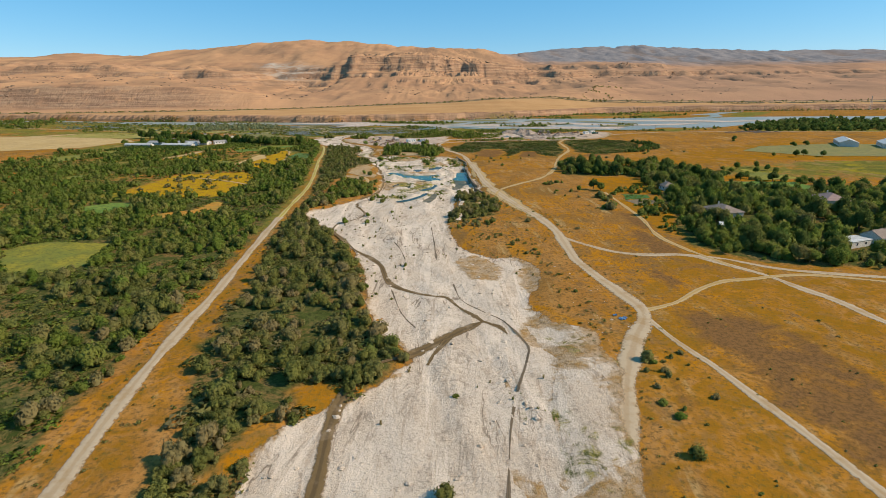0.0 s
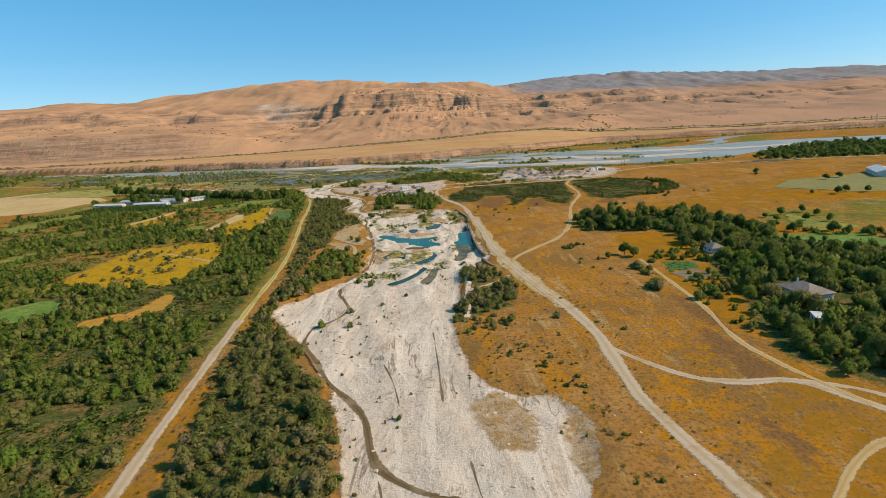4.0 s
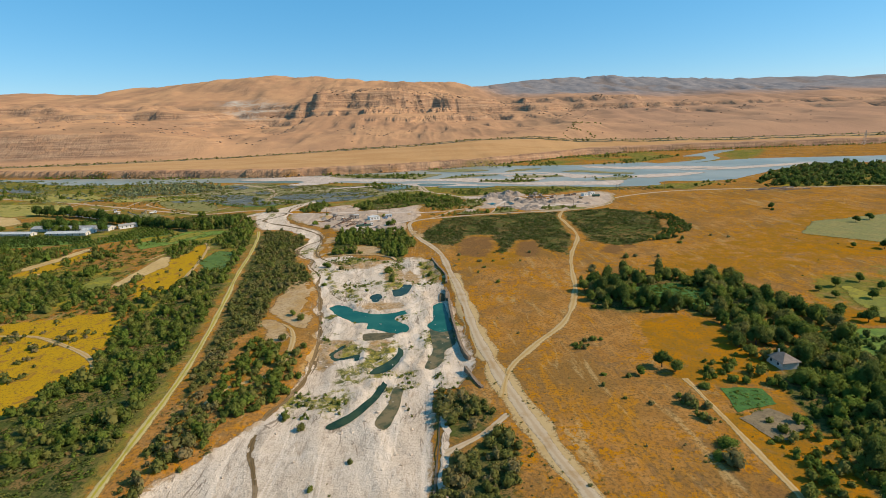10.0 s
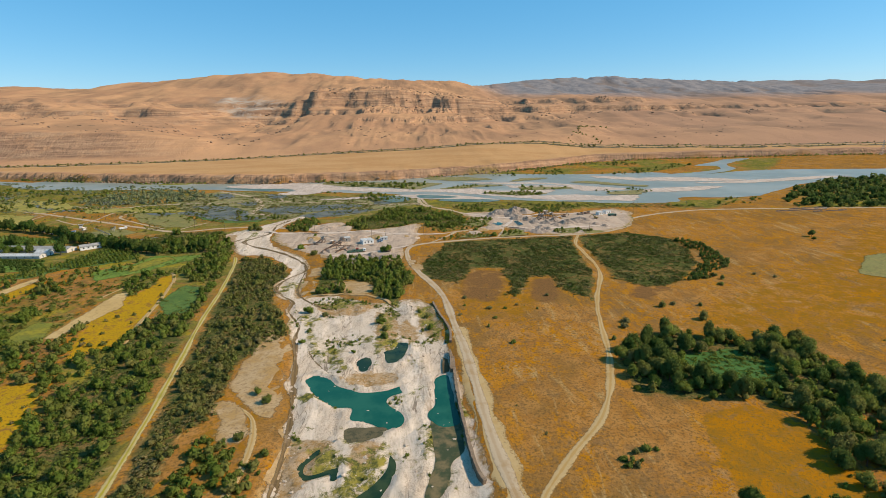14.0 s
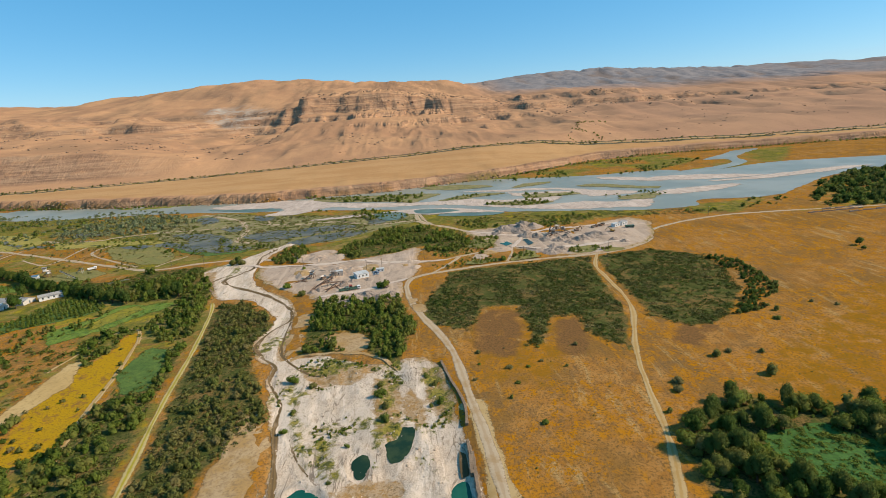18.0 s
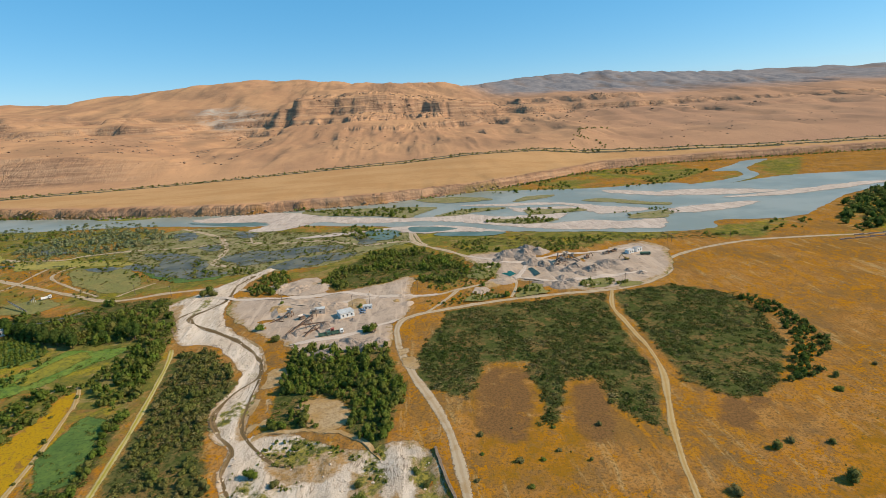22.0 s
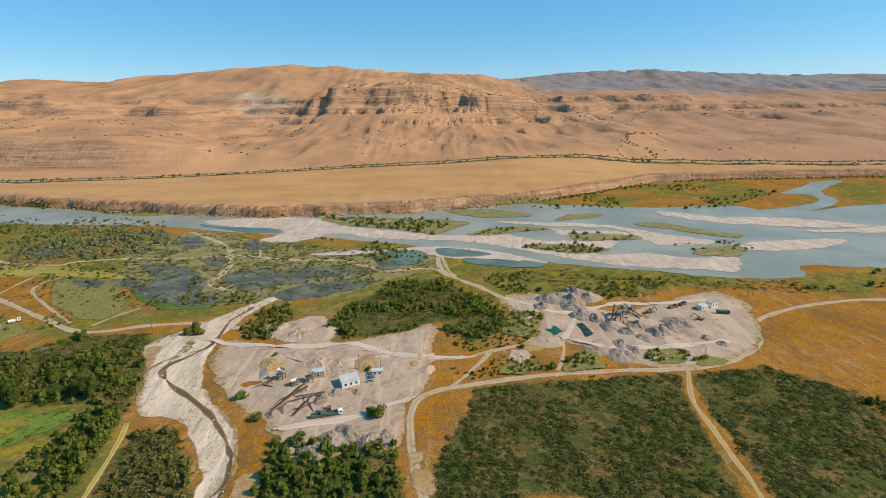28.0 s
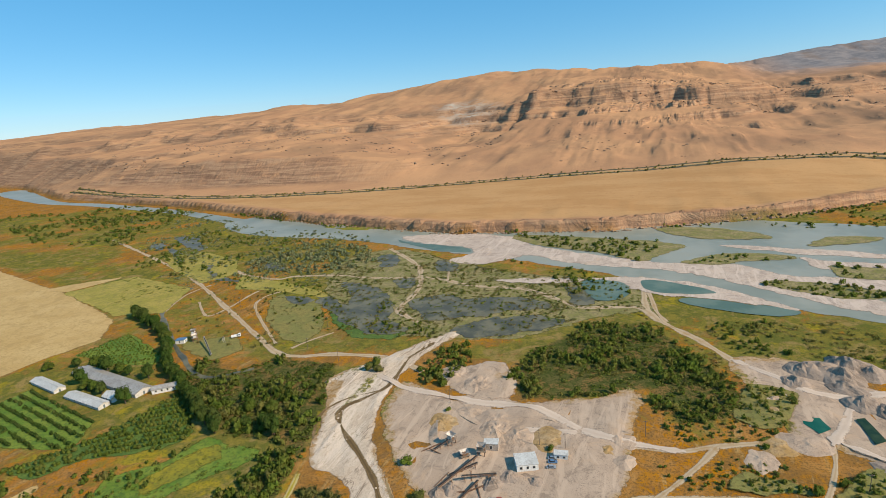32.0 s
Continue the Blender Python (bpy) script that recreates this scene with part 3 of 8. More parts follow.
def height(x, y):
    x, y = np.asarray(x, float), np.asarray(y, float)
    near = 0.5 * fbm(x, y, 70, 3, 3) + 0.14 * fbm(x, y, 11, 3, 5)
    bed = inside(BED, x, y)
    dip = smooth((bed + 1.5) / 4.0) * np.clip((640 - y) / 120, 0, 1)
    near = near * np.clip(1 - (y - 700) / 200, 0.15, 1) * (1 - 0.7 * dip) - np.interp(y, [0, 250, 310, 470, 520], [1.2, 1.2, 2.0, 2.0, 1.2]) * dip
    warp = fbm(x, y * 0.5, 260, 4, 11)
    toe = np.interp(x, TOE_X, TOE_Y) + 13 * fbm(x, y * 0.15, 60, 4, 21) - 9 * (ridges(x, y * 0.1, 24, 2, 23) - 0.6)
    yy = y + 110 * warp * np.clip((y - 1750) / 500, 0, 1)
    spurs = 150 * (ridges(x + 120 * warp, y * 0.35, 310, 4, 41) - 0.62) + 14 * (ridges(x + 60 * warp, y * 0.3, 60, 3, 43) - 0.62)
    yy = yy + spurs * np.clip((y - 1560) / 250, 0, 1) * np.clip((3000 - y) / 250, 0, 1)
    rows = [(ry, np.interp(x, xs, zs)) for ry, xs, zs in HILLS]
    z = rows[0][1].copy()
    for (ya, za), (yb, zb) in zip(rows, rows[1:]):
        t = np.clip((yy - ya) / (yb - ya), 0, 1)
        if ya == 2350:
            t = 0.45 * t + 0.55 * np.clip((t - 0.4) / 0.26, 0, 1) ** 0.8
        if ya == 1550:
            left = np.clip((-480 - x) / 200, 0, 1)
            t = t * (1 - left) + left * (0.6 * t + 0.4 * smooth((t - 0.3) / 0.1))
        if ya == 1950:
            left = np.clip((-650 - x) / 200, 0, 1)
            t = t * (1 - left) + left * (0.45 * t + 0.55 * smooth((t - 0.5) / 0.16))
        z = np.where(yy >= ya, za + (zb - za) * t, z)
    a = lambda *v: np.interp(y, [1460, 1600, 2100, 2350, 2700, 3100, 4300], v) * np.clip((4750 - y) / 300, 0, 1)
    big, spur, rib = ridges(x + 60 * warp, y * 0.5, 330, 3, 29) - 0.62, ridges(x + 40 * warp, y * 0.36, 120, 4, 35) - 0.62, ridges(x + 25 * warp, y * 0.22, 42, 3, 37) - 0.62
    right = 1 + 1.3 * np.clip((x - 500) / 500, 0, 1) * np.clip((y - 2900) / 400, 0, 1)
    z = z + a(0, 22, 34, 26, 18, 20, 10) * big + right * a(1, 17, 21, 25, 26, 15, 11) * spur + right * a(0.5, 8, 8, 12, 10, 6, 5) * rib
    level = (z + 9 * fbm(x, y, 400, 3, 45)) / 36
    step = 36 * (np.floor(level) + 0.35 * (level % 1) + 0.65 * smooth((level % 1 - 0.55) / 0.3)) - 36 * level
    z = z + 0.85 * step * np.clip((y - 1850) / 250, 0, 1) * np.clip((2950 - y) / 250, 0, 1) * np.clip(0.55 + 1.5 * fbm(x, y, 500, 2, 47) + 0.4 * np.clip((y - 2100) / 300, 0, 1), 0, 1)
    crag = np.clip((y - 2150) / 150, 0, 1) * np.clip((2900 - y) / 150, 0, 1)
    z = z + crag * 1.3 * np.sin(z * 0.3 + 2.5 * warp)
    far = np.clip((y - toe - 6) / 200, 0, 1)
    up = smooth((y - toe) / 8.0) * (14.0 + 2.0 * fbm(x, y * 0.3, 26, 3, 61))
    return np.where(y > toe - 2, near * 0.2 * (1 - far) + up * (1 - far) + z * far, near)


def steps(*runs):
    out = [runs[0][0]]
    for a, b, d in runs:
        k = max(1, round((b - a) / d))
        out += [a + (b - a) * (i + 1) / k for i in range(k)]
    return np.array(out)


GX = steps((-6000, -2600, 90), (-2600, -620, 22), (-620, -200, 10), (-200, 200, 4), (200, 620, 10), (620, 2600, 22), (2600, 6000, 90))
GY = steps((-3000, -100, 200), (-100, 640, 5.5), (640, 1030, 7), (1030, 1380, 4), (1380, 2800, 10), (2800, 4400, 18), (4400, 4800, 50))
XX, YY = np.meshgrid(GX, GY)
ZZ = height(XX, YY)


def ground_z(x, y):
    """The height of the ground sheet."""
    x, y = np.asarray(x, float), np.asarray(y, float)
    i = np.clip(np.searchsorted(GX, x) - 1, 0, len(GX) - 2)
    j = np.clip(np.searchsorted(GY, y) - 1, 0, len(GY) - 2)
    u, v = (x - GX[i]) / (GX[i + 1] - GX[i]), (y - GY[j]) / (GY[j + 1] - GY[j])
    return (ZZ[j, i] * (1 - u) + ZZ[j, i + 1] * u) * (1 - v) + (ZZ[j + 1, i] * (1 - u) + ZZ[j + 1, i + 1] * u) * v


def gz(x, y):
    return float(ground_z(x, y))


def mesh_from(name, verts, faces, material, attrs=None, flat=True):
    """A mesh from arrays; faces all have the same number of corners."""
    verts, faces = np.asarray(verts, np.float32), np.asarray(faces, np.int32)
    me = bpy.data.meshes.new(name)
    k = faces.shape[1]
    me.vertices.add(len(verts)), me.loops.add(faces.size), me.polygons.add(len(faces))
    me.vertices.foreach_set("co", verts.ravel())
    me.loops.foreach_set("vertex_index", faces.ravel())
    me.polygons.foreach_set("loop_start", np.arange(len(faces), dtype=np.int32) * k)
    for key, values in (attrs or {}).items():
        me.attributes.new(key, "FLOAT", "POINT").data.foreach_set("value", np.asarray(values, np.float32).ravel())
    me.update(calc_edges=True)
    if flat:
        me.shade_flat()
    else:
        me.shade_smooth()
    me.materials.append(material)
    return me


def curve_points(pts, step, closed=False):
    """A smooth line through pts with a point about every step metres."""
    p = np.array(pts, float)
    n = len(p)
    out = []
    for i in range(n if closed else n - 1):
        a, b, c, d = (p[(i + k) % n] if closed else p[min(max(i + k, 0), n - 1)] for k in (-1, 0, 1, 2))
        for s in np.arange(0, 1, 1 / max(1, round(np.hypot(*(c - b)) / step))):
            out.append(0.5 * (2 * b + (c - a) * s + (2 * a - 5 * b + 4 * c - d) * s**2 + (3 * b - a - 3 * c + d) * s**3))
    if not closed:
        out.append(p[-1])
    return np.array(out)


def corners(poly, step):
    """The outline with straight sides and a point about every step metres."""
    out = []
    for a, b in zip(np.array(poly, float), np.roll(np.array(poly, float), -1, 0)):
        k = max(1, round(np.hypot(*(b - a)) / step))
        out += [a + (b - a) * i / k for i in range(k)]
    return np.array(out)


def patch(name, poly, material, lift, label, category, step=3.0, rag=1.0, grid=0.0, kind="structure", shape=None, attrs=None, level=None, sharp=False):
    """A sheet of ground inside an uneven outline, lying on the ground."""
    line = corners(poly, step) if sharp else curve_points(poly, step, True)
    line = line + rag * np.stack([fbm(line[:, 0], line[:, 1], 9, 3, 71), fbm(line[:, 0], line[:, 1], 9, 3, 77)], 1)
    pts = [Vector(p) for p in line]
    n = len(pts)
    if grid:
        lo, hi = line.min(0), line.max(0)
        xs, ys = np.meshgrid(np.arange(lo[0], hi[0], grid), np.arange(lo[1], hi[1], grid))
        xs, ys = xs + grid * 0.3 * fbm(xs, ys, grid * 1.3, 1, 5), ys + grid * 0.3 * fbm(xs, ys, grid * 1.3, 1, 6)
        keep = inside(line, xs, ys) > grid * 0.45
        pts += [Vector(p) for p in zip(xs[keep], ys[keep])]
    co, _, faces, *_ = geometry.delaunay_2d_cdt(pts, [], [list(range(n))], 1, 1e-3)
    co = np.array([tuple(c) for c in co])
    z = ground_z(co[:, 0], co[:, 1]) + lift if level is None else np.full(len(co), level)
    if shape:
        z = z + shape(co[:, 0], co[:, 1], inside(line, co[:, 0], co[:, 1]))
    values = attrs(co[:, 0], co[:, 1]) if attrs else {}
    if grid:
        values["rim"] = np.clip(1 - inside(line, co[:, 0], co[:, 1]) / 3.0, 0, 1)
    me = mesh_from(name, np.column_stack([co, z]), [tuple(f) for f in faces], material, values, flat=False)
    return tagged(new(name, me), label, category, kind=kind)


def ribbon(name, pts, width, material, lift, label, category="road", step=3.0, rag=0.35, kind="structure", ends=1.0, drape=None):
    """A road or channel along a line; drape: the shape of the surface that it lies on."""
    line = curve_points(pts, step)
    way = np.gradient(line, axis=0)
    side = np.stack([way[:, 1], -way[:, 0]], 1) / (np.hypot(*way.T)[:, None] + 1e-9)
    along = np.arange(len(line)) * step
    half = width / 2 * (1 + rag * fbm(along, along * 0, 14, 3, 81))
    half *= np.where((np.arange(len(line)) < 2) | (np.arange(len(line)) > len(line) - 3), ends, 1)
    rows, across = [], np.array([-1, -0.7, -0.35, 0, 0.35, 0.7, 1])
    wob = 0.25 * width * rag * fbm(along, along * 0 + 9, 9, 3, 91)
    for a in across:
        rows.append(line + side * (half * a + wob * abs(a))[:, None])
    co = np.stack(rows, 1)
    if drape:
        z = ground_z(co[..., 0], co[..., 1]) + lift + drape(co[..., 0], co[..., 1], np.full(co.shape[:2], 9.0))
    else:
        z = ground_z(co[..., 0], co[..., 1]) + np.where(np.abs(across) == 1, min(lift, 0.0) - 0.05 + max(0, lift - 0.3), lift)
    n, k = len(line), len(across)
    i = np.arange(n * k).reshape(n, k)
    faces = np.stack([i[:-1, :-1], i[:-1, 1:], i[1:, 1:], i[1:, :-1]], -1).reshape(-1, 4)
    me = mesh_from(name, np.concatenate([co, z[..., None]], -1).reshape(-1, 3), faces, material, {"across": np.tile(across, n)}, flat=False)
    return tagged(new(name, me), label, category, kind=kind)


# polygons of the plan that decide what grows where
FIELDS_ORANGE = [
    [(-33, 93), (-28, 97), (-21, 93), (-21, 85), (-29, 84)], [(-38, 80), (-27, 82), (-31, 75), (-35, 68), (-40, 62)],
    [(-205, 316), (-205, 388), (-164, 391), (-136, 353), (-135, 300), (-154, 296), (-179, 303)],
    [(-189, 381), (-172, 394), (-156, 396), (-146, 385), (-136, 366), (-135, 348), (-126, 331), (-134, 310), (-150, 310), (-200, 340)], [(-180, 476), (-165, 538), (-150, 505), (-141, 430), (-156, 415)],
    [(-266, 467), (-254, 542), (-241, 524), (-250, 472)], [(-166, 512), (-173, 541), (-165, 548), (-154, 508), (-160, 503)],
]
FIELDS_ORANGE += [
    [(103, 353), (126, 358), (133, 339), (134, 308), (131, 297), (93, 299), (94, 325)], [(96, 282), (118, 262), (112, 240), (102, 215), (92, 215), (94, 250)],
    [(178, 372), (200, 360), (240, 330), (230, 318), (200, 335), (180, 350)], [(171, 362), (164, 329), (162, 304), (169, 304), (173, 328), (177, 351)],
    [(244, 466), (263, 450), (300, 430), (420, 420), (420, 440), (320, 465)],
]
LUSH = [
    [(-820, 830), (-600, 775), (-560, 830), (-740, 950), (-1200, 1150), (-1500, 1150), (-1200, 900)],
    [(-75, 230), (-84, 270), (-92, 345), (-108, 452), (-130, 570), (-160, 620), (-420, 700), (-420, 560), (-330, 400), (-230, 240), (-120, 130), (-84, 190)],
]
LUSH += [
    [(-67, 697), (-61, 727), (-28, 782), (10, 820), (120, 815), (226, 787), (189, 748), (61, 725), (50, 657), (16, 651)],
    [(-445, 700), (-420, 980), (-290, 970), (-130, 870), (-100, 770), (-190, 715), (-250, 660)], [(-150, 588), (-142, 640), (-160, 690), (-260, 660), (-280, 540), (-120, 540)],
    [(-700, 1060), (-560, 760), (-420, 700), (-240, 690), (-130, 715), (20, 700), (60, 755), (220, 760), (330, 735), (430, 810), (300, 790), (120, 830), (-40, 905), (-300, 985)],
    [(26, 1114), (212, 1190), (409, 1310), (562, 1339), (566, 1203), (394, 1071), (185, 1084), (77, 1033)],
]
LUSH += [
    [(444, 1049), (705, 1322), (832, 1312), (587, 1023)], [(-1036, 1182), (-889, 1231), (-638, 1095), (-353, 1033), (-272, 968), (-309, 867), (-453, 830), (-536, 875), (-741, 951)],
    [(-1200, 1310), (-889, 1231), (-741, 951), (-900, 930), (-1500, 1150)], [(180, 345), (205, 345), (300, 330), (420, 400), (330, 430), (230, 410)],
    [(330, 720), (420, 735), (441, 773), (524, 864), (692, 944), (1000, 900), (900, 640), (500, 720)],
]
ASHY = [[(62, 134), (84, 130), (92, 110), (95, 80), (85, 60), (66, 66), (62, 100)], [(70, 134), (78, 127), (81, 111), (81, 99), (78, 95), (70, 99), (65, 108), (63, 123)], [(53, 123), (52, 108), (50, 91), (49, 81), (45, 81), (48, 96)], [(80, 216), (89, 213), (90, 200), (91, 182), (85, 178), (76, 180), (77, 195)], [(70, 168), (75, 164), (79, 151), (71, 142), (68, 157)], [(90, 250), (96, 230), (92, 205), (86, 215), (84, 240)], [(122, 470), (141, 493), (163, 489), (136, 464)], [(28, 480), (34, 520), (44, 538), (62, 530), (60, 500), (48, 470)], [(68, 478), (78, 512), (94, 514), (90, 480), (76, 462)]]
BELT_LEFT = [(-70, 40), (-75, 95), (-78, 125), (-80, 190), (-87, 246), (-96, 343), (-109, 415), (-117, 455), (-127, 512), (-142, 588), (-165, 600), (-155, 560), (-130, 530), (-136, 500), (-141, 436), (-134, 400), (-134, 330), (-125, 300), (-200, 290), (-230, 240), (-170, 150), (-110, 60)]
BED_LEFT = [(-48, 40), (-48, 80), (-60, 110), (-64, 155), (-71, 209), (-75, 248), (-57, 218), (-33, 178), (-22, 128), (-14, 115), (-11, 104), (-14, 94), (-24, 89), (-26, 83), (-31, 77), (-34, 40)]
STREAM_SCRUB = [(-134, 580), (-113, 584), (-84, 540), (-90, 512), (-80, 482), (-62, 438), (-77, 411), (-73, 364), (-79, 353), (-75, 327), (-78, 290), (-98, 400), (-119, 510)]
ROAD_SCRUB = [(27, 617), (142, 628), (133, 603), (126, 552), (119, 507), (111, 489), (104, 468), (98, 482), (90, 495), (96, 518), (78, 517), (65, 482), (59, 485), (65, 509), (58, 525), (64, 536), (43, 540), (29, 508), (8, 520), (3, 545), (24, 599)]
HOLLOW = [(145, 626), (192, 634), (222, 605), (203, 537), (178, 504), (159, 490), (144, 489), (132, 508), (137, 545), (138, 589)]
YARD_WOOD = [(-67, 697), (-61, 727), (-28, 782), (10, 788), (47, 729), (61, 690), (30, 670), (16, 680), (10, 700), (-33, 678), (-54, 675)]
LOWER_WOOD = [(-66, 578), (-41, 571), (-28, 572), (-9, 572), (-8, 550), (2, 523), (-1, 509), (-8, 492), (-7, 477), (-16, 478), (-24, 493), (-24, 511), (-44, 524), (-40, 494), (-58, 496), (-63, 521), (-62, 543)]
GLADE = [(-2, 753), (22, 764), (30, 752), (15, 728), (-4, 731)]
HEDGE = [(-279, 647), (-282, 672), (-244, 662), (-223, 687), (-184, 687), (-168, 665), (-160, 640), (-150, 612), (-142, 592), (-162, 605), (-193, 604), (-221, 614), (-271, 636)]
GROVE_GROUND = [(86, 368), (93, 400), (110, 418), (128, 424), (148, 410), (175, 410), (182, 395), (178, 368), (189, 352), (182, 333), (174, 325), (176, 352), (164, 362), (150, 345), (140, 352), (129, 361)]
THICKETS = [BELT_LEFT, BED_LEFT, STREAM_SCRUB, ROAD_SCRUB, HOLLOW, YARD_WOOD, LOWER_WOOD, HEDGE, [(8, 300), (23, 298), (27, 281), (12, 271), (8, 272)], [(10, 263), (27, 276), (30, 263), (26, 247), (12, 238), (1, 232), (-4, 234), (6, 254)],
            [(118, 262), (127, 302), (150, 318), (182, 333), (205, 300), (192, 262)], GROVE_GROUND,
            [(130, 300), (121, 262), (112, 247), (103, 215), (97, 191), (112, 170), (165, 158), (240, 190), (265, 300), (205, 300), (169, 309), (150, 318)]]
WEEDY = [[(28, 40), (34, 110), (60, 150), (120, 240), (90, 330), (150, 300), (190, 200), (110, 100), (70, 40)],
         [(88, 400), (200, 400), (420, 500), (420, 640), (330, 560), (200, 480)],
         [(25, 505), (44, 548), (66, 534), (100, 520), (94, 486), (60, 440), (24, 450)],
         [(-75, 60), (-80, 150), (-92, 190), (-62, 190), (-55, 110), (-50, 60)],
         [(-75, 300), (-52, 300), (-46, 350), (-60, 420), (-80, 400)], [(-50, 500), (-40, 560), (-5, 575), (6, 530), (0, 500)]]


def spread(polys, x, y, soft):
    out = np.zeros(np.shape(x))
    for p in polys:
        p = np.array(p, float)
        m = (x > p[:, 0].min() - soft) & (x < p[:, 0].max() + soft) & (y > p[:, 1].min() - soft) & (y < p[:, 1].max() + soft)
        if m.any():
            out[m] = np.maximum(out[m], smooth(0.5 + inside(p, x[m], y[m]) / (2 * soft)))
    return out


def make_ground():
    slope = np.hypot(np.gradient(ZZ, axis=0) / np.gradient(GY)[:, None], np.gradient(ZZ, axis=1) / np.gradient(GX)[None])
    attrs = {
        "grass": spread(LUSH, XX, YY, 12) * np.clip(0.66 + 0.85 * fbm(XX, YY, 55, 4, 19), 0.1, 1.0) * (1 - 0.95 * spread(FIELDS_ORANGE, XX, YY, 4)),
        "weeds": np.maximum(spread(FIELDS_ORANGE, XX, YY, 3), 0.55 * spread(WEEDY, XX, YY, 14)),
        "thicket_floor": 0.95 * spread(THICKETS, XX, YY, 4) * (1 - 0.9 * spread(FIELDS_ORANGE, XX, YY, 4)),
        "ash": np.maximum(0.72 * spread(ASHY[:1], XX, YY, 9), 0.8 * spread(ASHY[1:], XX, YY, 5)),
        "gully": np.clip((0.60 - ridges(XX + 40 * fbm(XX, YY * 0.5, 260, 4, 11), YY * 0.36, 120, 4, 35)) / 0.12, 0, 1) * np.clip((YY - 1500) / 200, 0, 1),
        "hill": np.clip((YY - np.interp(XX, TOE_X, TOE_Y) + 6) / 10, 0, 1),
        "steep": np.clip((slope - 0.3) / 0.25, 0, 1),
        "pale": spread([[(-977, 2900), (-834, 2990), (-650, 2760), (-600, 2480), (-700, 2420), (-780, 2480)]], XX, YY, 70),
        # Where the painted haze grey takes over, growing with distance.
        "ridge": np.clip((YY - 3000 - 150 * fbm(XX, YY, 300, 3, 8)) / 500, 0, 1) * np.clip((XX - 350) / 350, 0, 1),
        "shelf": np.clip((YY - np.interp(XX, TOE_X, TOE_Y) - 12) / 12, 0, 1) * np.clip((np.interp(XX, CANAL_X, CANAL_Y) - YY) / 8, 0, 1) * np.clip((0.3 - slope) / 0.1, 0, 1),
    }
    n, k = XX.shape
    i = np.arange(n * k).reshape(n, k)
    faces = np.stack([i[:-1, :-1], i[:-1, 1:], i[1:, 1:], i[1:, :-1]], -1).reshape(-1, 4)
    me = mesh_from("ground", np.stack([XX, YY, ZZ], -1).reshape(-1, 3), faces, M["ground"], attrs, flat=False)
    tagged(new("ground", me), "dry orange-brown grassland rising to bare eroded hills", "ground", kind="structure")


make_ground()

# ---------------------------------------------------------------- river bed, roads, water, fields
BED_DIRT = [
    [(-150, 600), (-166, 640), (-172, 668), (-163, 668), (-155, 640), (-142, 606)], [(-58, 484), (-42, 483), (-17, 481), (-21, 472), (-28, 463), (-43, 461), (-54, 471)],
    [(-7, 446), (-3, 454), (3, 442), (4, 426), (-1, 423), (-5, 432)], [(3, 178), (13, 183), (21, 168), (18, 156), (8, 158)], [(20, 124), (26, 133), (28, 124), (27, 112), (21, 111), (18, 116)], [(24, 101), (30, 102), (32, 93), (30, 86), (24, 91)],
    [(30, 178), (33, 166), (32, 152), (28, 140), (24, 150), (25, 165)], [(-20, 346), (-14, 349), (-9, 346), (-11, 337), (-15, 332), (-20, 335)], [(-21, 467), (-8, 464), (-6, 440), (-10, 412), (-17, 424), (-20, 446)],
]
BED_DIRT += [
    [(2, 470), (12, 470), (17, 444), (16, 424), (8, 430), (3, 445)], [(-30, 391), (-23, 396), (-6, 396), (-4, 387), (-15, 382), (-24, 385)], [(-42, 352), (-26, 350), (-24, 338), (-36, 322), (-42, 330)], [(-70, 490), (-66, 494), (-72, 526), (-76, 520), (-74, 500)],
]
BED_GROWTH = [
    [(-146, 640), (-142, 665), (-147, 690), (-152, 668), (-151, 645)], [(-172, 668), (-168, 690), (-155, 700), (-158, 680)],
    [(-62, 466), (-56, 470), (-51, 458), (-51, 446), (-44, 431), (-39, 404), (-41, 397), (-52, 430), (-57, 447)], [(-42, 425), (-34, 426), (-29, 408), (-25, 395), (-35, 397), (-40, 408)], [(-25, 358), (-7, 358), (-9, 351), (-16, 347), (-20, 345), (-24, 348)],
    [(-16, 345), (-6, 348), (-5, 330), (-14, 312), (-30, 308), (-32, 325), (-22, 330)], [(0, 472), (11, 472), (17, 439), (16, 425), (8, 437), (2, 448)], [(-36, 300), (-26, 315), (-20, 300), (-30, 285)],
]
BED_GROWTH += [
    [(-20, 470), (-8, 462), (-8, 440), (-17, 432)], [(4, 335), (16, 335), (15, 322), (6, 324)], [(-60, 385), (-52, 400), (-55, 425), (-62, 440), (-66, 410)],
]


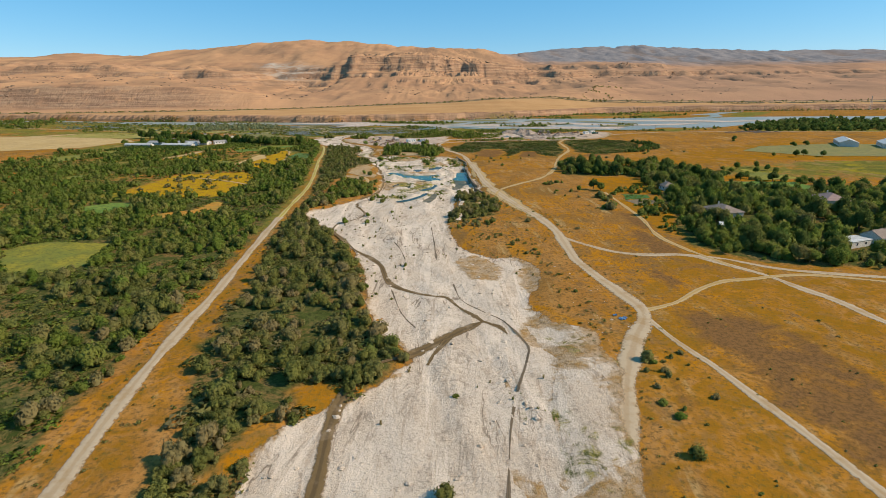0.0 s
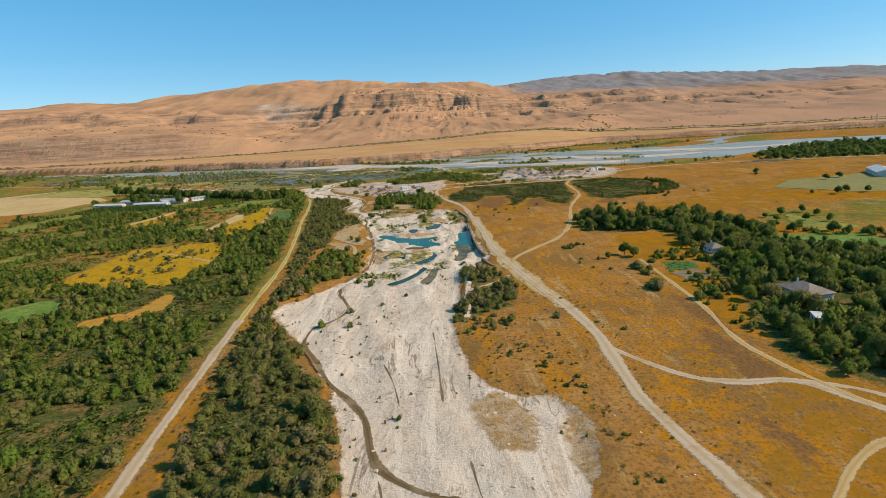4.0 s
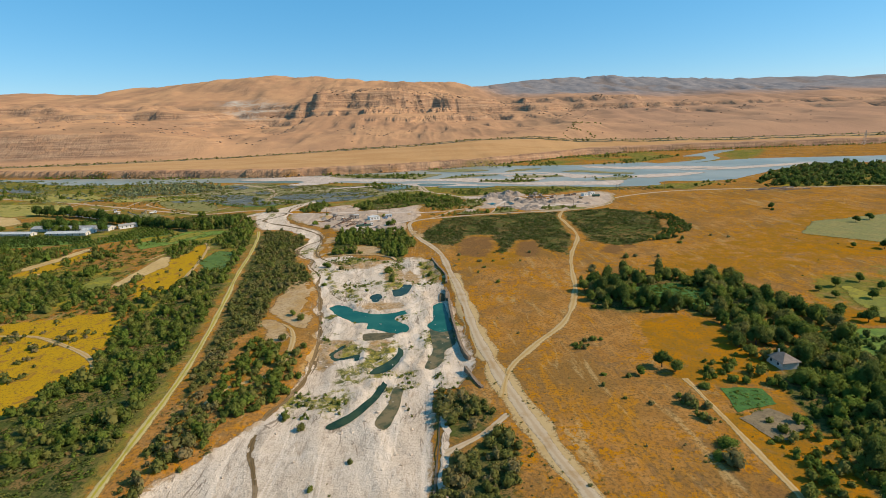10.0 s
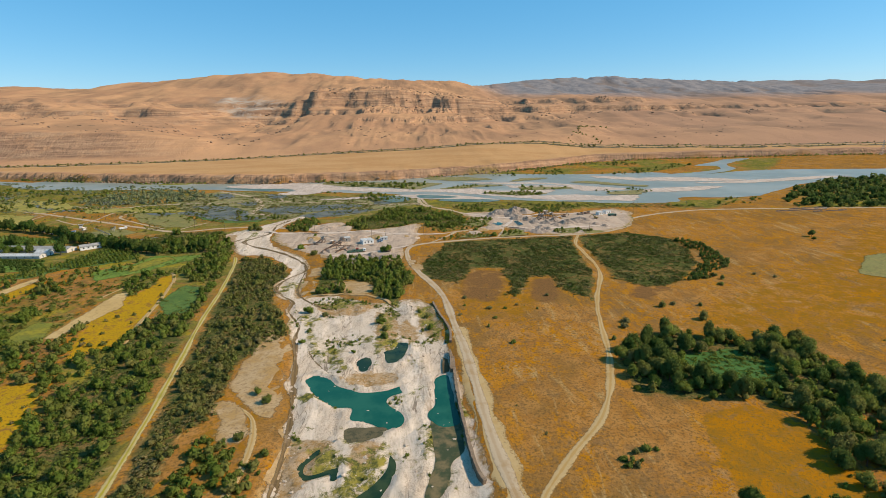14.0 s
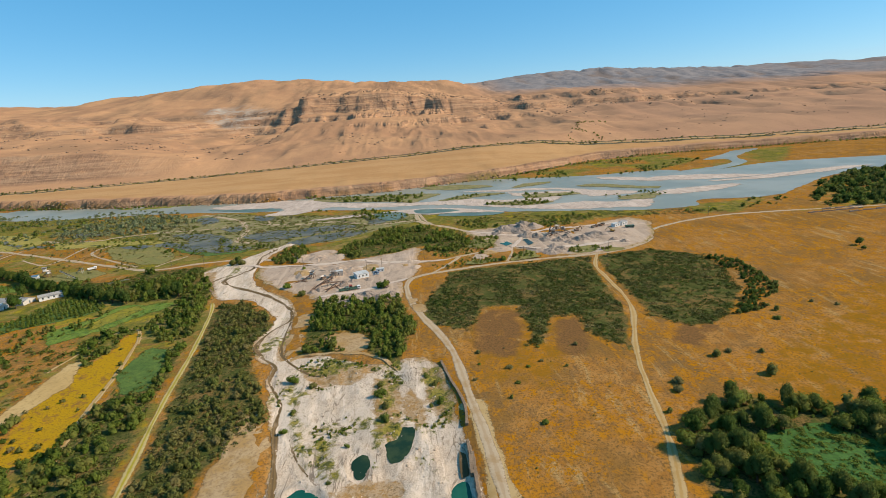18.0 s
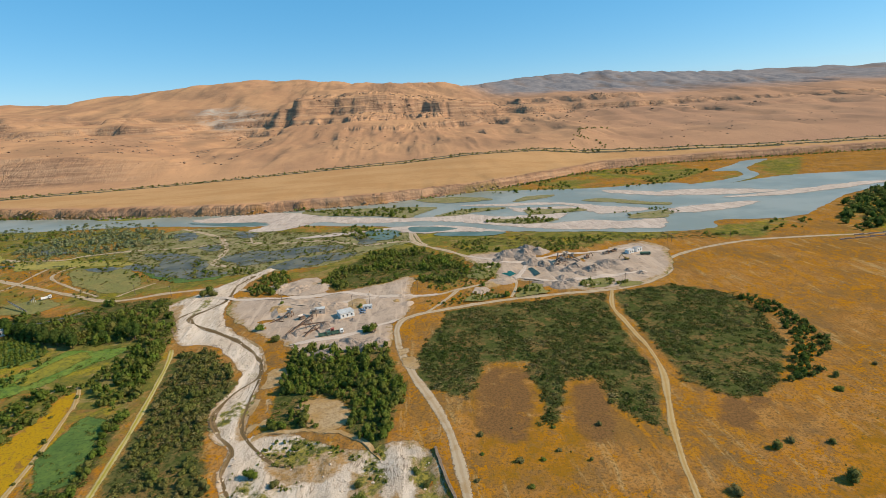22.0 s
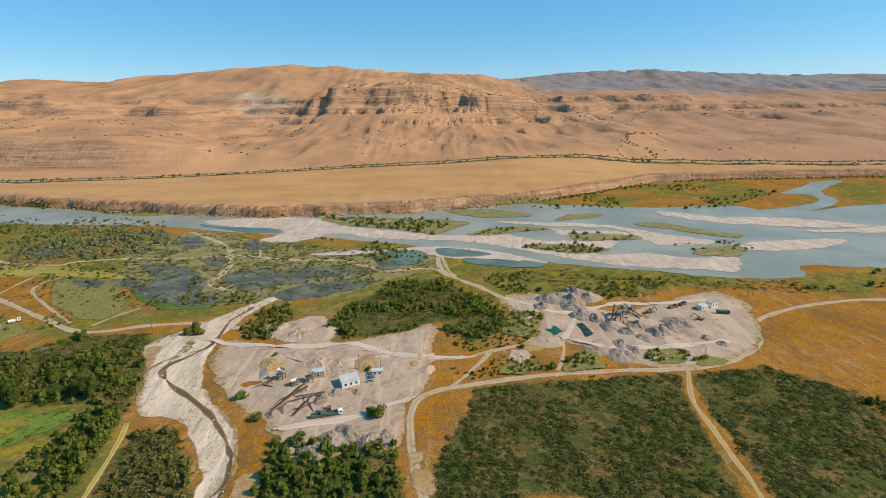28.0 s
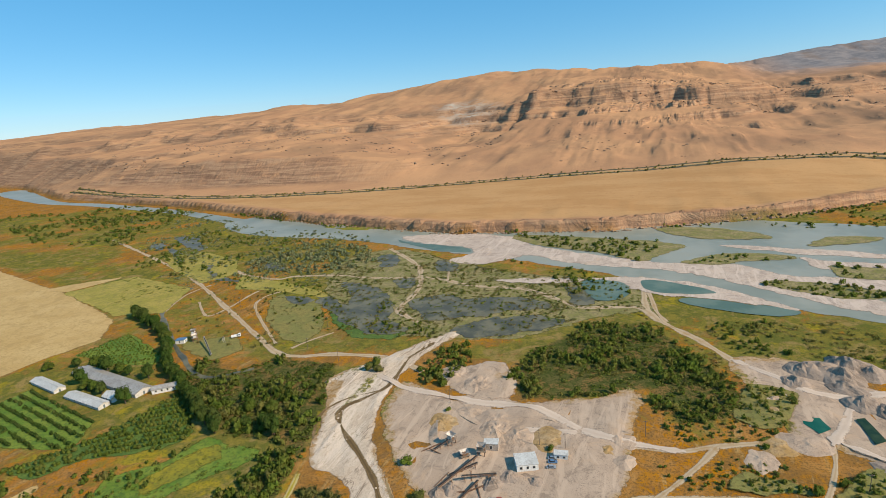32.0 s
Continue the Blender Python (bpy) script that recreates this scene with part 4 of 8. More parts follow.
POOLS = {
    "main": [(-44, 392), (-40, 396), (-35, 393), (-30, 387), (-24, 383), (-19, 381), (-11, 381), (-4.5, 384), (-3.5, 379), (-8, 377), (-9, 372), (-3, 363), (-3.4, 357), (-9, 355), (-16, 360), (-22, 362), (-22, 369), (-29, 371), (-34, 375), (-40, 383)],
    "wall": [(10, 388), (15, 391), (16, 379), (17, 367), (17, 357), (12, 355), (7, 359), (6, 364), (9, 371)],
    "shallows": [(7, 361), (12, 358), (17, 359), (17, 343), (13, 336), (12, 328), (8, 320), (4, 321), (7, 333), (8, 344)],
    "channel": [(-6.5, 341), (-7.5, 334), (-12, 326), (-16, 322), (-17, 318), (-10, 320), (-6, 328), (-4.5, 336)],
    "curved": [(-12, 312), (-10, 309), (-13, 299), (-19, 288), (-25, 283), (-28, 285), (-21, 292), (-15, 302)],
    "brown": [(-7, 307), (-4, 305), (-7, 284), (-11, 282), (-12, 287), (-9, 296)],
    "thin": [(-29, 345), (-33, 337), (-31, 333), (-23, 336), (-22, 331), (-24, 330), (-25, 333), (-32, 331), (-35, 337), (-31, 345)],
    "dark": [(-12.7, 416), (-8, 418), (-6, 426), (-2, 424), (-2.5, 413), (-7, 405), (-11, 405)],
    "weedy": [(-24, 405), (-23.5, 409), (-20, 411), (-18, 406), (-18.5, 399), (-22, 398)],
    "marshy": [(-22, 357), (-9, 356), (-10, 352), (-16, 349), (-20, 348), (-23, 351)],
}
STREAMS = [
    ([(-20, 20), (-21, 64), (-22, 81), (-21, 90), (-17, 100), (-11, 105), (-5, 111), (0, 116), (6, 122), (10, 126)], 2.3),
    ([(10, 126), (7, 131), (3, 137), (0, 143), (-8, 146), (-18, 155), (-24, 175), (-36, 193), (-45, 210), (-51, 222), (-51, 235)], 1.7), ([(2, 119), (-2, 110), (-4, 103)], 2.0),
    ([(10, 126), (14, 123), (16, 118)], 1.6), ([(-51, 235), (-44, 243), (-41, 255), (-48, 274), (-49, 283)], 1.5),
]
STREAMS += [
    ([(-49, 290), (-41, 314), (-41, 345), (-45, 372), (-50, 400), (-57, 432), (-60, 452), (-69, 470), (-70, 485), (-80, 498), (-87, 512), (-84, 531), (-76, 547), (-79, 563)], 1.9),
    ([(-79, 563), (-88, 577), (-100, 592), (-115, 606), (-138, 625), (-147, 640), (-135, 663), (-133, 678), (-136, 705), (-128, 730)], 2.6), ([(-75, 545), (-74, 525), (-72, 505), (-66, 492), (-52, 476), (-44, 473)], 1.3),
    ([(-135, 663), (-150, 650), (-156, 632), (-147, 612)], 1.4), ([(-37, 400), (-45, 412), (-50, 425)], 1.2),
]


def off_line(line, x, y):
    best = np.full(x.shape, 1e9)
    for (ax, ay), (bx, by) in zip(line, line[1:]):
        ex, ey = bx - ax, by - ay
        t = np.clip(((x - ax) * ex + (y - ay) * ey) / (ex * ex + ey * ey), 0, 1)
        best = np.minimum(best, np.hypot(x - ax - t * ex, y - ay - t * ey))
    return best


def bed_shape(x, y, d):
    """Low bars and channels drawn out along the flow; dug and heaped ground between the pools."""
    wave = 1.5 * (fbm(x + 0.25 * y, y * 0.22, 8, 4, 131) * 0.6 + fbm(x, y * 0.5, 3.5, 2, 137) * 0.2) - 0.8 * np.clip(ridges(x + 0.2 * y + 3 * fbm(x, y, 30, 2, 139), y * 0.12, 13, 1, 138) - 0.86, 0, 1) / 0.14
    pool = np.full(np.shape(x), -1e9)
    for p in POOLS.values():
        pool = np.maximum(pool, inside(p, x, y))
    dug = np.clip((y - 292) / 12, 0, 1) * np.clip((486 - y) / 10, 0, 1)
    lump = 2.1 * np.clip(fbm(x, y, 17, 4, 133) - 0.02, 0, 1) + 0.8 * (ridges(x, y, 7, 3, 135) - 0.55)
    levee = 0.7 * np.exp(-(((pool + 2.4) / 1.2) ** 2))
    wet = smooth((pool + 1.8) / 1.8)
    for line, wide in STREAMS:
        wet = np.maximum(wet, smooth(1 - (off_line(line, x, y) - wide * 0.4) / 1.6))
    return np.maximum((wave + dug * (lump + levee)) * (1 - wet) - 0.15 * wet + 0.3, 0.02) * np.clip(d / 4, 0, 1)


patch("river_bed", BED, M["gravel"], 0.12, "wide pale gravel bed of a nearly dry stream", "river bed", 2.5, 2.2, 1.8, shape=bed_shape,
      attrs=lambda x, y: {"dirt": np.maximum(0.9 * spread(BED_DIRT, x, y, 3.0), np.clip(0.75 - inside(BED, x, y) / 5, 0, 0.7), np.clip(1.3 * fbm(x, y, 13, 4, 171) + 0.24, 0, 0.68) * np.clip((y - 290) / 30, 0.2, 1) * np.clip((500 - y) / 30, 0.35, 1)), "growth": np.maximum(0.62 * spread(BED_GROWTH, x, y, 4.0), np.clip(1.1 * fbm(x, y, 13, 4, 161) + 0.25, 0, 0.72) * np.clip((y - 285) / 20, 0, 1) * np.clip((600 - y) / 60, 0.3, 1))})
SPILL = [(8, 20), (10, 85), (13, 104), (20, 122), (36, 120), (39, 102), (35, 84), (31, 62), (28, 20)]
patch("gravel_spill", SPILL, M["gravel"], 0.25, "thin gravel and weeds between stream bed and road", "gravel", 2.5, 3.0, 3, attrs=lambda x, y: {"dirt": np.clip(0.5 + 0.9 * fbm(x, y, 9, 3, 173) + np.clip(0.4 - inside(SPILL, x, y) / 5, 0, 0.4), 0, 0.95), "growth": np.clip(0.25 + 0.8 * fbm(x, y, 7, 3, 175), 0, 0.6)})
YARD_1 = [(-126, 677), (-88, 667), (-86, 690), (-78, 702), (-62, 682), (-54, 671), (-20, 683), (6, 698), (5, 658), (4, 614), (-6, 601), (-6, 577), (-12, 565),
          (-30, 569), (-42, 558), (-61, 566), (-73, 588), (-90, 598), (-106, 616), (-124, 647)]
YARD_2 = [(53, 741), (85, 752), (104, 739), (139, 716), (218, 753), (235, 729), (216, 676), (202, 659), (174, 640), (148, 633), (125, 638), (104, 652), (87, 668), (72, 663), (70, 693)]


def yard_shape(x, y, d):
    """Dug and dumped ground, levelled round the offices and where lorries stand."""
    level = np.minimum(np.hypot(x + 34, y - 610), np.hypot(x - 196, y - 712))
    rough = (1.7 * np.clip(fbm(x, y, 22, 4, 181), -0.15, 1) + 0.7 * (ridges(x, y, 9, 3, 183) - 0.55)) * np.clip((level - 20) / 14, 0.12, 1)
    return (0.25 + rough) * np.clip(d / 8, 0, 1)


def yard_edge(poly):
    return lambda x, y: {"dirt": np.clip(0.85 - inside(poly, x, y) / 9, 0, 0.8), "growth": np.clip(0.35 + 0.5 * fbm(x, y, 22, 3, 141) - inside(poly, x, y) / 22, 0, 0.6)}


patch("stone_yard", YARD_1, M["yard"], 0.05, "dusty gravel yard of a stone crushing plant", "yard", 3, 4.5, 4, shape=yard_shape, attrs=yard_edge(YARD_1))
patch("gravel_dump", [(-43, 614), (-30, 616), (-17, 611), (-22, 600), (-28, 592), (-36, 586), (-42, 598)], M["heap"], 0.32, "dark grey crushed gravel spread over the yard", "gravel", 2, 3.5, 4)
patch("stone_yard_2", YARD_2, M["yard"], 0.05, "pale dusty yard between heaps of crushed stone", "yard", 3, 4.5, 4, shape=yard_shape, attrs=yard_edge(YARD_2))
ROAD_R = [(20, 10), (26, 50), (29, 68), (34, 82), (40, 98), (47, 113), (55, 129), (53, 145), (48, 175), (49, 214), (46, 238), (40, 262), (35, 288), (31, 312), (27, 350), (25, 405),
          (22, 440), (18, 486), (4, 536), (-3, 569), (-4, 598), (5, 611), (30, 619), (65, 627), (110, 632), (147, 633), (176, 641), (205, 663), (222, 694), (261, 716), (303, 728), (341, 731), (464, 720), (700, 700)]
ROAD_L = [(-55, 20), (-62, 65), (-67, 95), (-70, 124), (-72, 150), (-76, 186), (-82, 246), (-86, 300), (-91, 343), (-104, 415), (-112, 455), (-121, 512), (-132, 568), (-138, 588)]
ribbon("road_shoulder", ROAD_R[10:17], 11, M["trail"], 0.03, "worn sandy shoulder of the dirt road", rag=0.5, ends=0.3)
ribbon("dirt_road", ROAD_R, 5.3, M["road"], 0.08, "pale rutted dirt road beside the gravel bed")
ribbon("dirt_road_20", ROAD_L[:7], 4.0, M["road"], 0.09, "pale dirt track between thickets")
ribbon("dirt_road_2", ROAD_L[5:], 3.1, M["track"], 0.08, "two-rutted farm track with yellow grass between the ruts")
plots = [
    ([(48, 207), (63, 186), (76, 180), (90, 179), (99, 168), (106, 157), (110, 145), (114, 133), (120, 90)], 3.4), ([(90, 179), (102, 174), (117, 162), (150, 152)], 3.0),
    ([(55, 130), (66, 135), (78, 145), (89, 152), (99, 154), (119, 157), (140, 150)], 2.6), ([(54, 128), (57, 111), (60, 100), (62, 90), (64, 80), (67, 60), (72, 20)], 2.6),
    ([(30, 294), (34, 309), (39, 319), (52, 336), (70, 358), (86, 395), (104, 462), (127, 522), (133, 574), (135, 601), (147, 632)], 3.4),
]
plots += [
    ([(-818, 988), (-552, 871), (-448, 819), (-349, 760), (-278, 717), (-229, 690), (-188, 699), (-150, 702), (-120, 690)], 6),
    ([(-246, 704), (-290, 739), (-323, 769), (-331, 790), (-325, 806), (-318, 814)], 3), ([(7, 868), (12, 809), (45, 763), (69, 725), (84, 711), (100, 690), (92, 672)], 6),
    ([(-287, 969), (-225, 910), (-201, 869), (-187, 830), (-185, 792), (-180, 779), (-156, 761)], 7),
    ([(-201, 869), (-175, 864), (-140, 850), (-87, 846), (-43, 815), (-24, 815), (4, 819), (18, 795)], 7), ([(2, 646), (24, 648), (40, 656), (70, 667), (92, 672)], 4),
]
plots += [
    ([(14, 614), (30, 638), (40, 656)], 3.5), ([(86, 669), (83, 653), (75, 632)], 3), ([(-72, 285), (-69, 308), (-54, 320), (-52, 342), (-57, 363), (-70, 373), (-82, 374)], 2.6),
    ([(96, 300), (96, 289), (95, 260), (94, 234), (90, 200), (100, 166)], 2.4), ([(8, 266), (20, 274), (30, 284)], 3), ([(-200, 372), (-180, 370), (-164, 363), (-140, 347), (-130, 336), (-126, 326)], 2.4),
    ([(-161, 536), (-152, 500), (-147, 473), (-143, 448), (-135, 419), (-133, 404)], 2.6), ([(-190, 500), (-181, 545), (-169, 550), (-158, 528)], 2.2), ([(-191, 927), (-170, 864)], 2.5),
]
plots += [
    ([(-517, 904), (-416, 853), (-358, 841), (-343, 852), (-292, 862), (-250, 859), (-201, 866)], 6), ([(-422, 813), (-424, 781), (-405, 741)], 3),
    ([(-391, 768), (-352, 740), (-346, 758), (-350, 790), (-350, 805)], 3), ([(-229, 700), (-223, 715), (-213, 731)], 3), ([(4, 894), (12, 845), (16, 815), (22, 795)], 4),
]
for i, (pts, wide) in enumerate(plots):
    ribbon("dirt_road_%d" % (i + 3), pts, wide, M["trail" if i in (2, 4, 13, 14, 16, 17, 18, 25, 26, 27, 28) else "road"], 0.07 + 0.003 * i, "pale sandy track worn into the dry grass", rag=0.5)
RIVER = [(-646, 1175), (-504, 1125), (-325, 1080), (-242, 1062), (-132, 1080), (26, 1098), (120, 1125), (193, 1110), (305, 1085), (428, 1090), (471, 1040), (640, 1090), (900, 1060), (1500, 1010), (1500, 900), (900, 960), (620, 930), (430, 812),
         (341, 815), (315, 784), (257, 783), (194, 804), (125, 826), (49, 863), (-39, 905), (-132, 939), (-232, 965), (-370, 1007), (-571, 1033), (-690, 1110)]
patch("river", RIVER, M["river"], 0.1, "grey-blue braided river", "river", 8, 4, 40, level=0.16)
patch("river_2", [(-2400, 1640), (-1743, 1397), (-1401, 1327), (-1094, 1250), (-898, 1195), (-650, 1094), (-560, 1060), (-560, 1105), (-690, 1150), (-956, 1245), (-1339, 1350), (-1675, 1425), (-2400, 1740)],
      M["river"], 0.14, "grey-blue river under the far bank", "river", 10, 3, 60, level=0.17)
patch("river_3", [(429, 1050), (505, 1080), (570, 1120), (592, 1174), (560, 1190), (640, 1258), (696, 1308), (755, 1318), (687, 1255), (625, 1190), (600, 1120), (540, 1070), (470, 1035)], M["river"], 0.2, "side arm of the braided river", "river", 8, 4, 0, level=0.2)
BAR_MAIN = [(-300, 1028), (-241, 1046), (-193, 1048), (-123, 1023), (-119, 1000), (-54, 967), (3, 945), (33, 938), (74, 947), (99, 931), (122, 913), (196, 910), (193, 888), (166, 859), (217, 858), (243, 843), (270, 845), (294, 840), (270, 799),
            (248, 804), (208, 810), (174, 821), (138, 838), (99, 868), (58, 898), (26, 913), (-2, 918), (-62, 928), (-109, 953), (-132, 929), (-159, 912), (-191, 927), (-182, 945), (-177, 960), (-194, 982), (-253, 994)]
bar_growth = lambda x, y: {"growth": np.clip(0.5 * fbm(x, y, 40, 3, 151) - 0.05, 0, 0.5)}
plots = [
    BAR_MAIN, [(80, 1010), (152, 998), (206, 986), (239, 959), (273, 925), (303, 905), (293, 888), (238, 886), (229, 908), (214, 961), (147, 978), (91, 996)],
    [(140, 969), (159, 958), (210, 950), (236, 927), (227, 916), (185, 922), (147, 932)],
    [(-139, 864), (-94, 878), (-40, 884), (4, 894), (56, 878), (95, 847), (118, 829), (93, 834), (71, 841), (24, 848), (2, 855), (-28, 876), (-82, 863)],
    [(307, 1060), (339, 1041), (387, 995), (373, 972), (323, 1009), (302, 1033)], [(360, 1000), (420, 960), (520, 960), (470, 1000), (400, 1020)],
]
plots += [
    [(300, 880), (360, 900), (440, 905), (420, 880), (340, 860)], [(420, 940), (520, 930), (700, 975), (640, 985), (500, 955)],
]
for k, p in enumerate(plots):
    patch("sandbar_%d" % (k + 1), p, M["sand"], 0.3, "bare pinkish gravel bar in the river", "sandbar", 5, 5, 5, level=0.32 + 0.012 * k, attrs=bar_growth)
ISLANDS = [[(-145, 1043), (-40, 1033), (29, 1015), (48, 999), (28, 974), (3, 940), (-35, 966), (-118, 999)], [(38, 938), (57, 960), (89, 978), (140, 971), (141, 964), (96, 948), (72, 936)], [(153, 912), (155, 943), (191, 940), (227, 928), (226, 912), (176, 907)],
           [(95, 886), (109, 898), (143, 893), (182, 876), (161, 859), (131, 862)], [(243, 983), (278, 992), (323, 943), (345, 925), (337, 911), (312, 923), (273, 957)]]
ISLANDS_BARE = [[(154, 1009), (181, 1044), (225, 1048), (220, 1031), (172, 1010)], [(16, 1080), (68, 1088), (120, 1061), (128, 1035), (57, 1036)], [(264, 869), (289, 880), (318, 879), (297, 845), (259, 851)]]
for k, p in enumerate(ISLANDS + ISLANDS_BARE):
    patch("river_island_%d" % (k + 1), p, M["marsh"], 0.3, "low river island with dry grass and weeds", "island", 4, 4, 5, level=0.5 + 0.01 * k)
# pools and streams in the gravel bed
patch("quarry_pool", POOLS["main"], M["pool"], 0.5, "turquoise pool dug in the gravel", "pool", 1.2, 1.0, 4)
patch("quarry_pool_2", POOLS["wall"], M["pool"], 0.5, "turquoise pool along a stone wall", "pool", 1.2, 0.8, 4)
patch("shallows", POOLS["shallows"], M["shallow"], 0.48, "brown weedy shallows at the end of the pool", "shallows", 1.2, 1.0, 3)
for k, (key, lab) in enumerate((("channel", "dark green channel between gravel banks"), ("curved", "dark green curved pool in the gravel"), ("thin", "thin crooked dark green pool"), ("dark", "dark pool below a gravel bank"), ("weedy", "small dark pool in weeds"))):
    patch("quarry_pool_%d" % (k + 3), POOLS[key], M["algae"], 0.5, lab, "pool", 1.0, 0.6, 0)
patch("quarry_pool_9", POOLS["brown"], M["shallow"], 0.5, "shallow yellow-brown pool in the gravel", "pool", 1.2, 0.8, 0)
patch("mud_flat", POOLS["marshy"], M["canal"], 0.5, "dark weedy bog below the pool", "mud flat", 1.2, 1.0, 2)
patch("quarry_pool_10", [(14, 407), (16, 405), (16, 394), (13.5, 393)], M["mud"], 0.75, "narrow pool at the foot of a wall", "pool", 2, 0.3, 0)
patch("quarry_pool_11", [(101, 692), (105, 694), (107.5, 677), (102.5, 673)], M["algae"], 0.9, "dark water in a narrow pit", "pool", 2, 0.4, 0, sharp=True)
patch("quarry_pool_8", [(77, 697), (83, 698), (89, 681), (83, 676), (77, 685)], M["pool"], 0.7, "turquoise pit between stone heaps", "pool", 2, 0.5, 0, sharp=True)
RILLS = [
    [(2.6, 156), (4.7, 142), (9.6, 134), (16, 125), (20, 112), (19, 105), (15, 92), (12, 80), (9, 60)],
    [(-6, 226), (-4.5, 205), (-3, 178)], [(-17, 150), (-12.4, 132), (-7, 121)], [(-21, 202), (-17, 190), (-14.5, 178)], [(9, 298), (8, 280), (6, 258), (4, 240)],
]
for k, pts in enumerate(RILLS):
    ribbon("rill_%d" % (k + 1), pts, 0.6, M["rill"], 0.16, "dark washed-out rill in the gravel", "rill", rag=0.9, step=1.5, ends=0.3, drape=bed_shape)
for k, (pts, wide) in enumerate(STREAMS):
    ribbon("stream_%d" % (k + 1), pts, wide * 1.15, M["mud"], 0.2, "shallow brown stream over gravel", "stream", rag=0.8, step=2.0, ends=0.5, drape=bed_shape)
patch("marsh", [(-309, 867), (-313, 932), (-272, 968), (-184, 926), (-96, 891), (-29, 884), (4, 861), (14, 815), (-22, 795), (-68, 752), (-107, 740), (-145, 733), (-199, 731), (-257, 784)], M["marsh"], 0.05, "muddy reedy flat between dark ponds", "marsh", 4, 6, 6)
plots = [
    [(-280, 841), (-244, 837), (-206, 812), (-191, 793), (-184, 769), (-167, 755), (-153, 747), (-166, 734), (-186, 735), (-213, 746), (-233, 760), (-255, 776), (-273, 790), (-261, 803), (-237, 786), (-249, 813)],
    [(-224, 857), (-205, 865), (-194, 844), (-202, 832), (-217, 841)], [(-184, 801), (-169, 817), (-157, 826), (-132, 816), (-100, 828), (-75, 825), (-57, 815), (-67, 804), (-92, 797), (-107, 783), (-120, 780), (-134, 767), (-151, 763), (-165, 778)],
    [(-124, 752), (-109, 776), (-81, 787), (-55, 789), (-46, 782), (-70, 758), (-88, 747), (-111, 742)], [(-284, 933), (-268, 946), (-243, 903), (-261, 897)],
]
plots += [
    [(-57, 856), (-38, 858), (-26, 832), (-29, 818), (-47, 821)], [(-307, 796), (-273, 794), (-271, 787), (-284, 778)], [(-203, 929), (-176, 910), (-174, 887), (-197, 898)], [(-700, 1010), (-646, 1006), (-573, 943), (-626, 960)],
    [(-608, 973), (-568, 951), (-574, 935)], [(-507, 885), (-494, 880), (-438, 836), (-455, 842)], [(-697, 963), (-673, 968), (-638, 933), (-664, 939)], [(-420, 900), (-395, 892), (-372, 868), (-400, 872)],
]
for k, p in enumerate(plots):
    patch("pond_%d" % (k + 1), p, M["pond"], 0.3 + 0.01 * k, "dark still pond in the river marsh", "pond", 2, 5.5, 4)
patch("lagoon", [(5, 883), (25, 882), (55, 867), (58, 857), (24, 853), (9, 861)], M["lagoon"], 0.3, "turquoise lagoon behind a gravel bar", "pond", 4, 2, 12, level=0.4)
patch("lagoon_2", [(41, 845), (97, 834), (111, 827), (90, 818), (38, 831)], M["lagoon"], 0.3, "shallow greenish backwater behind a gravel bar", "pond", 4, 3, 12, level=0.41)
patch("lagoon_3", [(-44, 871), (-18, 880), (-4, 862), (-10, 835), (-30, 832)], M["lagoon"], 0.3, "shallow greenish pool beside a track", "pond", 4, 3, 12, level=0.6)
patch("lagoon_4", [(-300, 1010), (-253, 994), (-194, 980), (-182, 962), (-215, 962), (-260, 985)], M["lagoon"], 0.3, "blue-green lagoon at the end of a gravel bar", "pond", 4, 3, 12, level=0.34)
ribbon("backwater_1", [(-640, 947), (-443, 839), (-357, 831), (-283, 808), (-238, 775), (-215, 745), (-190, 734)], 9, M["pond"], 0.13, "reedy backwater channel", "stream", rag=0.8, step=5)
ribbon("ditch_1", [(-437, 802), (-416, 749), (-354, 702), (-306, 672), (-263, 650), (-235, 668)], 4, M["pond"], 0.15, "narrow irrigation ditch", "stream", rag=0.5)
# fields and gardens
plots = [
    ([(-181, 197), (-166, 208), (-139, 203), (-128, 181), (-129, 168), (-153, 163)], "yellow", "bright green and yellow field among scrub"),
    ([(-184, 443), (-185, 464), (-185, 514), (-176, 509), (-167, 484), (-174, 455), (-176, 437)], "stubble", "pale mown strip field"),
    ([(-809, 819), (-579, 763), (-439, 717), (-406, 681), (-412, 649), (-420, 600), (-520, 560), (-800, 500)], "stubble", "large pale stubble field"),
    ([(182, 333), (205, 335), (230, 330), (230, 300), (183, 301), (169, 309)], "meadow", "bright green meadow"), ([(104, 292), (118, 291), (116, 282), (101, 277)], "crop", "leafy green vegetable plot"),
    ([(100, 274), (113, 280), (117, 268), (103, 263)], "soil", "tilled brown garden plot"),
    ([(-374, 592), (-371, 608), (-285, 593), (-267, 569), (-316, 558), (-372, 560)], "meadow", "grassy orchard floor"),
]
